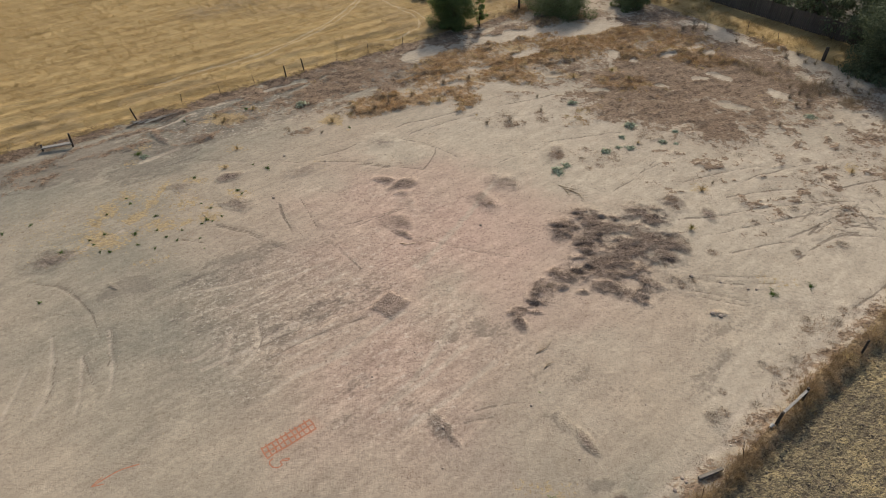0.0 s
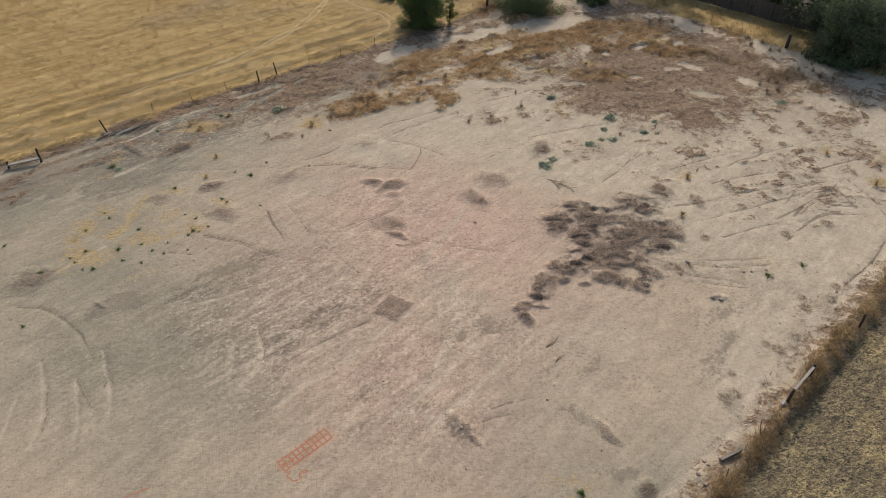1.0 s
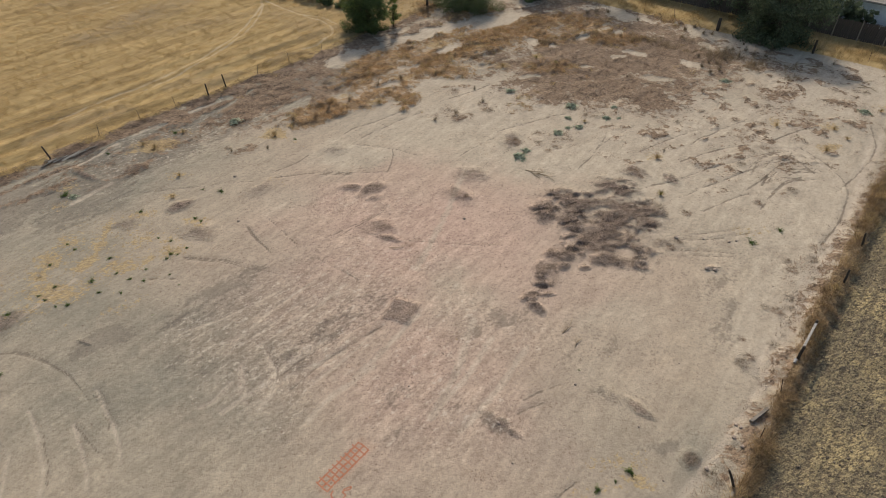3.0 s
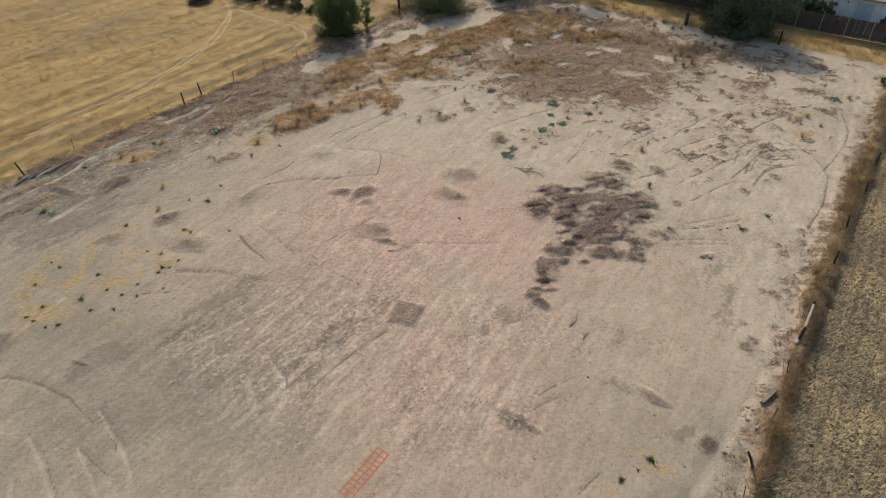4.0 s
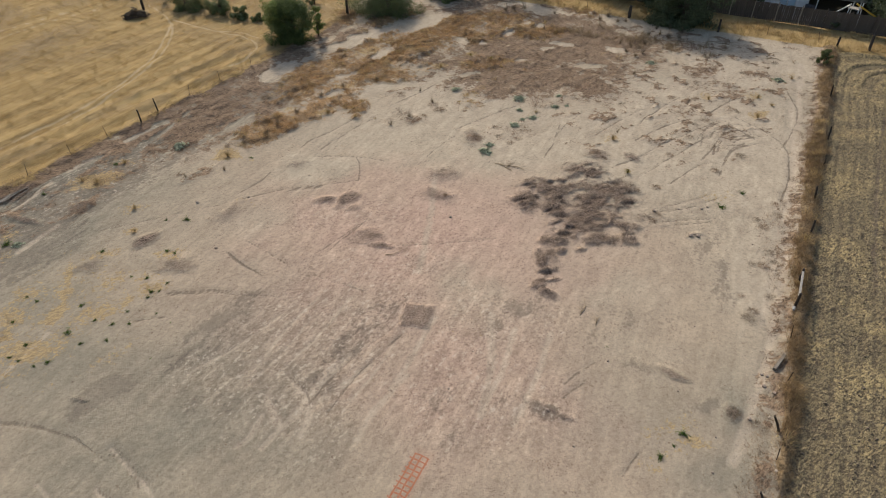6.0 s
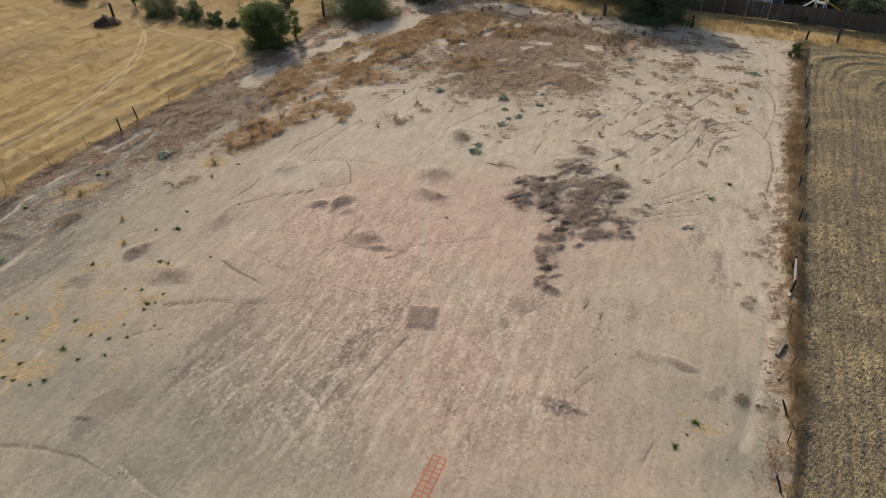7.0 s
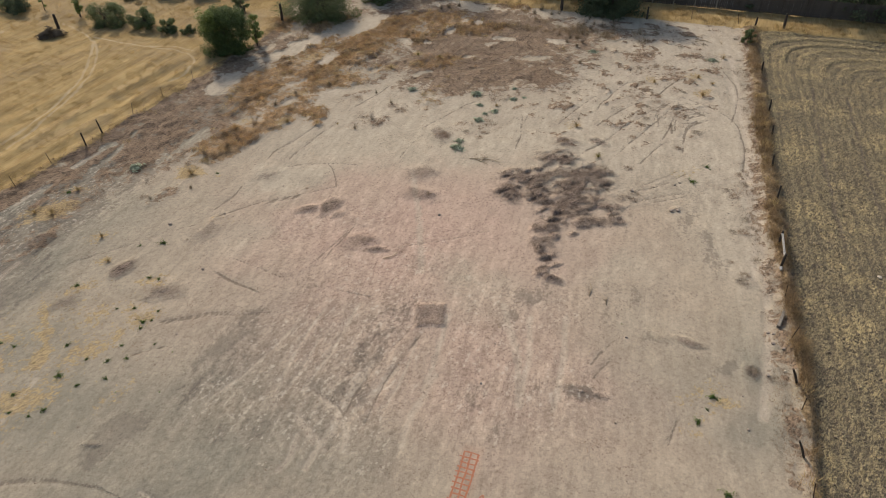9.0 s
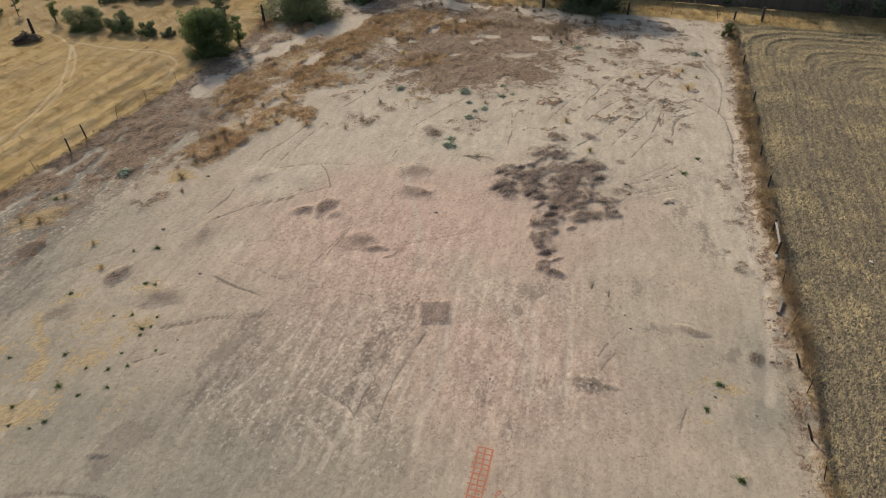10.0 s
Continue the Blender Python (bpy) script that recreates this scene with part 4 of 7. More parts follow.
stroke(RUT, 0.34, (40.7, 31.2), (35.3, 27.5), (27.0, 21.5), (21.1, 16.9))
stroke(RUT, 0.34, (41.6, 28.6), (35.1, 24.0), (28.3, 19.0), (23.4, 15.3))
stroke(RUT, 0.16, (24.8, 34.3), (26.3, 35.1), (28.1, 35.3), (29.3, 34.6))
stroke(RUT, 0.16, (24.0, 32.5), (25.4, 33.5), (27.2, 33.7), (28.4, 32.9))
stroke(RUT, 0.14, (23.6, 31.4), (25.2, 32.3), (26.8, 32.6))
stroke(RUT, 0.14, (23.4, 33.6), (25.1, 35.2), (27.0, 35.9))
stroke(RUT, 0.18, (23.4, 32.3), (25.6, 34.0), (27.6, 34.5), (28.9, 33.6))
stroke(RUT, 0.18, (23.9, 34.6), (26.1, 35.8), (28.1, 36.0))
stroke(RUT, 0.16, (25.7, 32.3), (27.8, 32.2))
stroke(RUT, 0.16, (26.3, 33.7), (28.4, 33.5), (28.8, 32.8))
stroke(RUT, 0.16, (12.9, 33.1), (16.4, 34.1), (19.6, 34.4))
stroke(RUT, 0.15, (17.1, 38.2), (20.1, 39.5), (23.3, 40.4))
stroke(RUT, 0.15, (7.7, 43.6), (11.6, 44.7), (14.5, 45.3))
stroke(RUT, 0.15, (17.8, 30.5), (21.2, 31.5), (23.4, 31.1))
stroke(LIGHT, 0.24, (-18.4, 23.7), (-17.7, 22.2), (-17.0, 20.8), (-16.6, 19.2))
stroke(LIGHT, 0.24, (-21.2, 23.1), (-20.3, 21.1), (-19.8, 19.6), (-19.7, 18.1))
stroke(LIGHT, 0.24, (-19.0, 21.8), (-18.2, 19.8), (-17.7, 18.0))
stroke(LIGHT, 0.24, (-21.4, 20.7), (-21.2, 19.0), (-21.1, 18.0))
stroke(LIGHT, 0.24, (-10.3, 24.1), (-10.0, 22.5))
stroke(LIGHT, 0.24, (-11.6, 23.0), (-11.6, 22.0))
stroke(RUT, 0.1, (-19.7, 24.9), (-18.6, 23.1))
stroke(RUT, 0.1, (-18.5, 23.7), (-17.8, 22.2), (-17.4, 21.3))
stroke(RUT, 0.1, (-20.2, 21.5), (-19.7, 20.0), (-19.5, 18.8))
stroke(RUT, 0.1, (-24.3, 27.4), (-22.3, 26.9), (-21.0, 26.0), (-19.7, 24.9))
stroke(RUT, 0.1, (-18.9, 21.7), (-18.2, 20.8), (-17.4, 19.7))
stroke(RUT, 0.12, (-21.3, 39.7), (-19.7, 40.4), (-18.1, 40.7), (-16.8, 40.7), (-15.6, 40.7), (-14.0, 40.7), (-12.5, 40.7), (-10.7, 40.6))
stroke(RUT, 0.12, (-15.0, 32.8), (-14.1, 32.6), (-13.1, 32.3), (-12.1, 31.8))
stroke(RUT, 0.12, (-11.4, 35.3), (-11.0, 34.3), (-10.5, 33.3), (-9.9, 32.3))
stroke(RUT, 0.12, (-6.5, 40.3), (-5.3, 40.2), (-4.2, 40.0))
blob(MULCH, -10.4, 39.7, 1.5, 0.5, 40, 0.6)
blob(MULCH, -5.1, 43.6, 1.3, 0.5, 0, 0.6)
blob(THATCH, -19.2, 44.0, 1.8, 0.8, 30, 0.8)
blob(THATCH, -11.8, 45.0, 1.6, 0.5, 30, 0.7)
blob(STRAW, -9.6, 46.9, 1.1, 0.5, 20)
blob(STRAW, -18.2, 46.7, 1.5, 0.6, 20, 0.9)
stroke(RUT, 0.2, (-37.5, 48.6), (-33.2, 50.4), (-29.4, 52.1), (-24.5, 54.4))
stroke(RUT, 0.2, (-37.9, 49.2), (-33.5, 51.2), (-29.7, 52.8), (-24.8, 55.2))
stroke(RUT, 0.2, (-28.8, 44.9), (-25.6, 47.2), (-22.3, 50.0))
stroke(FTRACK, 0.26, (-26.2, 53.2), (-22.6, 56.4), (-18.5, 59.7), (-13.6, 66.0), (-11.8, 70.3), (-10.4, 74.8), (-9.9, 77.4), (-10.5, 81.2), (-11.5, 84.1))
stroke(FTRACK, 0.26, (-26.1, 52.1), (-22.6, 55.4), (-18.2, 59.1), (-13.2, 65.7), (-11.2, 70.0), (-10.1, 74.0), (-9.7, 77.3))
stroke(FTRACK, 0.26, (-29.5, 79.6), (-26.6, 81.3), (-23.4, 83.3), (-20.0, 85.1), (-16.4, 85.9))
stroke(FTRACK, 0.26, (-27.8, 78.3), (-24.3, 80.9), (-21.1, 83.1), (-17.0, 85.1))
stroke(FTRACK, 0.26, (-5.4, 72.2), (-3.5, 69.7), (-2.9, 67.0), (-4.3, 64.4), (-6.2, 62.9))
stroke(FTRACK, 0.26, (-9.5, 78.3), (-6.4, 73.4), (-3.8, 71.5), (-2.4, 69.3))
verge = (Y - edge_left(X)) * 0.8
MASK[FGREY][:] = np.maximum(MASK[FGREY], 0.55 * smooth(verge, 7, 3.5) * smooth(verge, 0.4, 1.4) * smooth(fbm(X * 0.4 + Y * 0.3, Y * 0.79 - X * 0.61, 1.5, 4, 94), 0.45, 0.6))
blob(FGREY, -22.8, 75.4, 6.44, 1.94, 55)
blob(FGREY, -27.0, 70.6, 2.11, 1.86, 99, 0.9)
blob(FGREY, -19.0, 78.1, 3.28, 1.22, 59, 0.8)
blob(FGREY, -21.4, 76.3, 2.72, 1.35, 53, 0.9)
blob(FGREY, -17.0, 72.3, 5.38, 1.57, 17, 0.5)
blob(FGREY, -7.0, 80.4, 9.09, 1.97, 137, 0.6)
blob(FGREY, -2.4, 76.7, 4.71, 1.79, 128, 0.6)
blob(FGREY, -6.9, 56.9, 5.71, 1.58, 42, 0.5)
blob(FGREY, 5.1, 75.0, 9.01, 3.20, 143, 0.8)
blob(FGREY, -6.2, 87.5, 7.51, 2.67, 141, 0.8)
blob(FGREY, -3.4, 76.3, 5.14, 1.44, 129, 0.5)
blob(FGREY, -4.6, 68.0, 4.5, 2.2, 120, 0.55)
blob(FGREY, -7.5, 73.5, 3.0, 2.2, 120, 0.45)
blob(FGREY, 7.7, 66.8, 3.43, 2.20, 137, 0.6)
blob(CRUST, -8.6, 25.9, 7.17, 4.20, 28)
blob(CRUST, -12.2, 25.8, 4.27, 2.70, 19)
blob(CRUST, -2.7, 29.6, 5.68, 3.73, 21, 0.8)
blob(CRUST, -1.6, 22.1, 5.87, 4.02, 57, 0.8)
blob(CRUST, -3.8, 35.9, 5.12, 3.13, 0, 0.6)
blob(CRUST, -1.3, 18.8, 3.67, 2.49, 34, 0.8)
blob(CRUST, 3.3, 21.9, 2.68, 1.99, 170, 0.6)
blob(CRUST, -15.4, 22.8, 5.72, 2.99, 4, 0.4)
blob(CRUST, -19.9, 46.5, 6.39, 3.87, 48)
blob(CRUST, -13.0, 50.5, 6.39, 2.87, 42, 0.9)
blob(CRUST, 16.3, 27.1, 4.68, 3.34, 4, 0.3)
blob(CLEAR, -2.4, 59.9, 2.85, 1.01, 35)
blob(CLEAR, 8.0, 65.3, 5.52, 0.86, 24)
blob(CLEAR, 7.4, 60.0, 1.31, 0.70, 26, 0.85)
blob(CLEAR, 14.6, 66.3, 4.04, 0.93, 28)
blob(CLEAR, 16.5, 60.1, 0.92, 0.55, 64, 0.85)
blob(CLEAR, 17.8, 58.8, 0.54, 0.36, 61, 0.85)
blob(CLEAR, 21.5, 59.9, 0.70, 0.50, 19, 0.85)
blob(CLEAR, 25.7, 60.9, 0.84, 0.48, 36, 0.85)
blob(CLEAR, 3.2, 57.0, 1.30, 0.43, 6, 0.85)
blob(CLEAR, -7.5, 51.5, 2.44, 0.42, 37, 0.9)
blob(CLEAR, 25.3, 55.2, 1.34, 0.53, 137, 0.85)
blob(CLEAR, 29.1, 52.0, 0.99, 0.76, 119, 0.85)
blob(CLEAR, 23.3, 55.0, 0.90, 0.46, 163, 0.85)
blob(CLEAR, 0.7, 53.6, 1.03, 0.38, 10, 0.85)
blob(CLEAR, 9.9, 55.6, 0.87, 0.45, 176, 0.85)
blob(CLEAR, 13.5, 52.3, 1.07, 0.43, 174, 0.85)
blob(CLEAR, 28.5, 65.4, 2.44, 1.18, 107)
blob(CLEAR, 34.0, 59.2, 2.41, 0.84, 100)
blob(CLEAR, 24.4, 49.6, 1.23, 0.42, 147, 0.85)
blob(CLEAR, 19.4, 53.5, 0.91, 0.40, 176, 0.85)
blob(CLEAR, 4.8, 53.6, 1.24, 0.48, 0, 0.85)
blob(CLEAR, 1.3, 62.4, 1.35, 0.41, 30, 0.85)
blob(CLEAR, -13.8, 51.9, 3.50, 0.33, 47, 0.9)
blob(CLEAR, -19.0, 49.1, 2.85, 0.33, 44, 0.8)
blob(CLEAR, 11.9, 33.4, 0.74, 0.57, 156, 0.7)
blob(CLEAR, 8.2, 29.3, 0.53, 0.31, 56, 0.7)
blob(CLEAR, 10.6, 28.7, 0.48, 0.39, 8, 0.7)
blob(CLEAR, 10.9, 27.6, 0.52, 0.39, 176, 0.7)
blob(CLEAR, 6.9, 30.6, 0.91, 0.59, 37, 0.7)
blob(CLEAR, 8.2, 27.4, 0.60, 0.32, 32, 0.7)
blob(CLEAR, 11.2, 34.6, 0.51, 0.27, 27, 0.7)
blob(CLEAR, 11.7, 29.6, 0.59, 0.25, 162, 0.7)
blob(CLEAR, 11.6, 31.9, 0.53, 0.27, 140, 0.7)
blob(CLEAR, 8.1, 30.3, 0.37, 0.23, 56, 0.7)
blob(CLEAR, 5.5, 25.5, 0.68, 0.23, 176)
blob(CLEAR, 4.6, 24.8, 0.27, 0.22, 102, 0.9)
stroke(CLEAR, 0.4, (-15.9, 52.1), (-14.1, 53.3))
blob(CLEAR, -13.2, 54.0, 0.9, 0.4, 35, 0.8)

# ---- height of the ground ----
# sand shows through the litter in patches
gaps = 0.62 + 0.38 * smooth(fbm(X, Y, 2.2, 5, 83), 0.33, 0.48)
for layer in (THATCH, RUSSET, MULCH):
    MASK[layer] *= (gaps if layer != MULCH else 1.0) * (1 - 0.95 * smooth(MASK[CLEAR] + 1.1 * (fbm(X, Y, 1.1, 4, 97) - 0.5), 0.25, 0.65))
MASK[MULCH] *= 1 - 0.45 * smooth(np.hypot(X - 9.5, Y - 31.0), 9.0, 7.0) * smooth(fbm(X, Y, 0.8, 3, 99), 0.54, 0.62)
AU, AV = math.cos(radians(ALONG)), math.sin(radians(ALONG))
U, V = X * AU + Y * AV, Y * AU - X * AV
Z = 0.1 * (fbm(X, Y, 9.0, 3, 1) - 0.5) + 0.035 * (fbm(X, Y, 1.1, 3, 5) - 0.5) + 0.02 * (fbm(U * 0.35, V, 0.8, 3, 9) - 0.5)
Z -= 0.03 * np.clip(MASK[RUT], 0, 1) + 0.03 * MASK[LIGHT] + 0.05 * MASK[FTRACK]
RU, RV = X * 0.985 - Y * 0.174, Y * 0.985 + X * 0.174
ridged = 1 - 2 * np.abs(2 * fbm(RU * 0.7, RV * 1.9, 1.0, 3, 12) - 1)
big_heap = smooth(np.hypot(X - 9.0, Y - 30.0), 9.5, 7.5)
Z += smooth(MASK[MULCH], 0.3, 0.8) * (0.06 + 0.2 * (ridged - 0.5)) * (0.25 + 0.75 * big_heap)
humps = smooth(fbm(U * 0.7, V * 1.2, 0.75, 3, 14), 0.38, 0.68)
Z += smooth(MASK[THATCH], 0.3, 0.7) * 0.11 * humps + smooth(MASK[RUSSET], 0.3, 0.7) * (0.05 + 0.15 * humps)
Z += MASK["FIELD"] * (0.2 * fbm(U * 0.25, V, 1.5, 4, 17) - 0.05) + MASK[FGREY] * 0.2 * fbm(X, Y, 1.0, 3, 19)
Z += MASK["STUBBLE"] * (-0.07 * MASK["FURROW"] * fbm(X, Y, 2.0, 2, 21) + 0.12 * (fbm(X, Y, 0.45, 2, 23) - 0.5))
swath = (Y - edge_left(X)) * 0.8
Z += MASK["FIELD"] * 0.09 * np.sin(swath * 2 * math.pi / 2.1 + 2.2 * fbm(U * 0.3, V, 3.0, 3, 25)) * smooth(swath, 14, 5) * smooth(swath, -1.0, 0.6) * smooth(Y, 72, 66)
Z += MASK["STRIP"] * 0.22 - 0.16 * MASK["STUBBLE"] + 0.14 * MASK["SWATH"]
Z *= np.clip(1.2 - np.hypot(X, Y - 40) / 400, 0, 1)


def bilinear(grid, x, y):
    i = np.clip(np.searchsorted(GX, x) - 1, 0, len(GX) - 2)
    j = np.clip(np.searchsorted(GY, y) - 1, 0, len(GY) - 2)
    s, t = (x - GX[i]) / (GX[i + 1] - GX[i]), (y - GY[j]) / (GY[j + 1] - GY[j])
    return (grid[j, i] * (1 - s) + grid[j, i + 1] * s) * (1 - t) + (grid[j + 1, i] * (1 - s) + grid[j + 1, i + 1] * s) * t


def ground_z(x, y):
    return float(bilinear(Z, np.array([x]), np.array([y]))[0])


def mesh_from_arrays(name, co, tris, mat):
    me = bpy.data.meshes.new(name)
    me.vertices.add(len(co))
    me.vertices.foreach_set("co", np.ascontiguousarray(co, np.float32).ravel())
    n = tris.shape[1]
    me.loops.add(tris.size)
    me.loops.foreach_set("vertex_index", np.ascontiguousarray(tris, np.int32).ravel())
    me.polygons.add(len(tris))
    me.polygons.foreach_set("loop_start", np.arange(0, tris.size, n, dtype=np.int32))
    me.polygons.foreach_set("use_smooth", np.ones(len(tris), bool))
    me.update(calc_edges=True)
    me.materials.append(mat)
    return me


def build_ground():
    ny, nx = X.shape
    idx = np.arange(nx * ny).reshape(ny, nx)
    quads = np.stack([idx[:-1, :-1], idx[:-1, 1:], idx[1:, 1:], idx[1:, :-1]], -1).reshape(-1, 4)
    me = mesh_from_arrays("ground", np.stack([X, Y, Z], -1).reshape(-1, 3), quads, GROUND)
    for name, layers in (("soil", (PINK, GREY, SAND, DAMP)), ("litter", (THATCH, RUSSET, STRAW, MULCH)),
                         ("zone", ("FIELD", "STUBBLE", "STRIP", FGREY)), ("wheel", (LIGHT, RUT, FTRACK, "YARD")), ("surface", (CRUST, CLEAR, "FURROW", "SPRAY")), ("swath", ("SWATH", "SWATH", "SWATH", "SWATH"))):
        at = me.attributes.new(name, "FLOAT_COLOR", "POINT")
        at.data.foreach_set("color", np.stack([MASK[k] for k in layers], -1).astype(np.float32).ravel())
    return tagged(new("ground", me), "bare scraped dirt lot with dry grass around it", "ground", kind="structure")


build_ground()

# ---- blades and stems, many at a time ----
rng = np.random.default_rng(4)


def scatter(x0, x1, y0, y1, per_m2, chance):
    n = int((x1 - x0) * (y1 - y0) * per_m2)
    x, y = rng.uniform(x0, x1, n), rng.uniform(y0, y1, n)
    keep = rng.random(n) < chance(x, y)
    return x[keep], y[keep]


def blades(name, x, y, height, width, lean, bearing, mat, label, base=None, bow=True):
    """Bent tapering blades. lean: how far the tip goes sideways, in heights."""
    n = len(x)
    z = bilinear(Z, x, y) - 0.02 if base is None else base
    height, width, lean = (np.broadcast_to(np.asarray(v, float), (n,)) for v in (height, width, lean))
    bx, by = np.cos(bearing), np.sin(bearing)
    side = bearing + math.pi / 2 + rng.normal(0, 0.5, n)
    sx, sy = np.cos(side) * width / 2, np.sin(side) * width / 2
    up = height / np.sqrt(1 + lean ** 2)
    reach = up * lean
    p = np.stack([x, y, z], -1)
    s = np.stack([sx, sy, np.zeros(n)], -1)
    tip = p + np.stack([bx * reach, by * reach, up], -1)
    if not bow:
        co = np.stack([p - s, p + s, tip], 1).reshape(-1, 3)
        tris = np.arange(3 * n).reshape(n, 3)
    else:
        knee = p + np.stack([bx * reach * 0.35, by * reach * 0.35, up * 0.62], -1)
        co = np.stack([p - s, p + s, knee - s * 0.75, knee + s * 0.75, tip], 1).reshape(-1, 3)
        o = 5 * np.arange(n)[:, None]
        tris = np.concatenate([o + (0, 1, 3), o + (0, 3, 2), o + (2, 3, 4)], 1).reshape(-1, 3)
    return tagged(new(name, mesh_from_arrays(name, co, tris, mat)), label, "dry grass", kind="stuff")


def tufted(x, y, each, spread):
    """Several blades about each point."""
    x, y = np.repeat(x, each), np.repeat(y, each)
    return x + rng.normal(0, spread, len(x)), y + rng.normal(0, spread, len(x))


def mounds(name, x, y, radius, height, each, width, mat, label, spread=1.0, bow=True):
    """Domed clumps of stems about each point."""
    n = len(x)
    radius, height = (np.repeat(np.broadcast_to(v, (n,)), each) for v in (radius, height))
    t, r = rng.uniform(-3.14, 3.14, n * each), np.sqrt(rng.random(n * each))
    px, py = np.repeat(x, each) + np.cos(t) * r * radius, np.repeat(y, each) + np.sin(t) * r * radius
    h = height * (0.25 + 0.75 * (1 - r * r)) * rng.uniform(0.6, 1.15, n * each)
    return blades(name, px, py, h, rng.uniform(width * 0.6, width * 1.3, n * each), r * spread + rng.uniform(0.1, 0.7, n * each), t + rng.normal(0, 0.6, n * each), mat, label, bow=bow)


def heap(x, y):  # the big dug-over patch
    return smooth(np.hypot(x - 9.5, y - 31.0), 9.0, 7.0)


def lay_grass():
    # dry golden field
    open_field = lambda x, y: np.clip(bilinear(MASK["FIELD"], x, y) * (1 - 0.85 * bilinear(MASK[FTRACK], x, y)), 0, 1) * (far_side(x, y) < 0) * (0.62 + 0.38 * smooth(fbm((x * AU + y * AV) * 0.2, y * AU - x * AV, 0.6, 4, 31), 0.38, 0.58))
    x, y = scatter(-62, 32, 38, 112, 12.5, open_field)
    x, y = tufted(x, y, 7, 0.14)
    wave = fbm((x * AU + y * AV) * 0.35, y * AU - x * AV, 1.8, 4, 33)
    blades("dry_grass_field", x, y, rng.uniform(0.2, 0.46, len(x)) * (0.62 + 0.76 * wave), rng.uniform(0.018, 0.03, len(x)), rng.uniform(0.7, 2.4, len(x)),
           radians(ALONG + 165) + (wave - 0.5) * 1.6 + rng.normal(0, 0.7, len(x)), GOLD, "golden dry grass combed by wind and wheels", bow=False)
    # taller strip at the far end of the lot and beyond the corner
    band = lambda x, y: smooth(far_side(x, y), -0.6, 0.8) * smooth(far_side(x, y), 6.4, 5.2) * (0.2 + 0.8 * smooth(fbm(x, y, 1.5, 3, 35), 0.36, 0.58))
    x, y = scatter(22, 70, 26, 80, 3.4, band)
    mounds("tall_dry_grass", x, y, rng.uniform(0.3, 0.8, len(x)), rng.uniform(0.3, 0.8, len(x)), 38, 0.026, TALLGOLD, "tall golden dry grass in front of the board fence", 1.4)
    # weeds along the field fence
    x, y = scatter(-2, 52, 4, 46, 40, lambda x, y: np.clip(bilinear(MASK["STRIP"], x, y) * 1.2 - 0.2, 0, 1) * (0.3 + 0.7 * smooth(fbm(x, y, 1.7, 3, 37), 0.32, 0.55)))
    x, y = tufted(x, y, 16, 0.12)
    px, py = scatter(-2, 52, 4, 46, 9, lambda x, y: np.clip(bilinear(MASK["STRIP"], x, y) * 1.2 - 0.3, 0, 1) * smooth(fbm(x, y, 1.3, 3, 36), 0.35, 0.6))
    mounds("fence_weed_clumps", px, py, rng.uniform(0.2, 0.5, len(px)), rng.uniform(0.22, 0.6, len(px)), 44, 0.014, TAN, "clumps of tan dry weeds along the wire fence", 1.2)
    side = lambda x, y: smooth((edge_strip(x) + 0.7 - y) * 0.78, -0.5, 0.7) * (y > edge_stubble(x) + 0.3) * smooth(fbm(x, y, 1.6, 4, 34), 0.4, 0.6) * (far_side(x, y) < 0)
    px, py = scatter(-2, 50, 4, 46, 13, side)
    mounds("low_brown_weeds", px, py, rng.uniform(0.15, 0.45, len(px)), rng.uniform(0.1, 0.3, len(px)), 36, 0.012, BROWNMAT, "low dark brown weeds beside the fence", 2.0)
    blades("fence_weeds", x, y, rng.uniform(0.16, 0.58, len(x)) * (0.35 + 1.2 * smooth(fbm(x, y, 1.8, 3, 38), 0.3, 0.7)) * (1 - 0.35 * smooth(x, 24, 34)), rng.uniform(0.01, 0.02, len(x)), rng.uniform(0.5, 3.0, len(x)),
           rng.uniform(-3.14, 3.14, len(x)), TAN, "tan and brown dry weeds along the wire fence")
    px, py = scatter(-2, 46, 4, 42, 2.2, lambda x, y: np.clip(bilinear(MASK["STRIP"], x, y) * 1.3 - 0.3, 0, 1) * smooth(fbm(x, y, 3.5, 3, 32), 0.44, 0.62) * (1 - 0.6 * smooth(x, 22, 34)))
    mounds("fence_gold_clumps", px, py, rng.uniform(0.25, 0.55, len(px)), rng.uniform(0.5, 1.0, len(px)), 50, 0.022, TALLGOLD, "pale golden grass clumps along the wire fence", 1.3)
    # standing dead weeds at the far corner of the lot
    stand = lambda x, y: smooth(np.abs((x - 33.0) * 0.64 - (y - 53.5) * 0.77), 9.5, 4.0) * smooth(np.abs((x - 33.0) * 0.77 + (y - 53.5) * 0.64 + 0.3), 2.8, 0.8) * smooth(fbm(x, y, 1.4, 3, 30), 0.42, 0.62)
    px, py = scatter(24, 46, 42, 66, 10, stand)
    mounds("standing_dead_weeds", px, py, rng.uniform(0.15, 0.4, len(px)), rng.uniform(0.25, 0.95, len(px)), 30, 0.015, DARKTWIG, "tan and brown dead weeds standing in sand", 0.8)
    # russet weeds
    x, y = scatter(-26, 45, 42, 84, 22, lambda x, y: 0.75 * smooth(bilinear(MASK[RUSSET], x, y) + 1.3 * (fbm(x, y, 1.2, 4, 39) - 0.5), 0.3, 0.9))
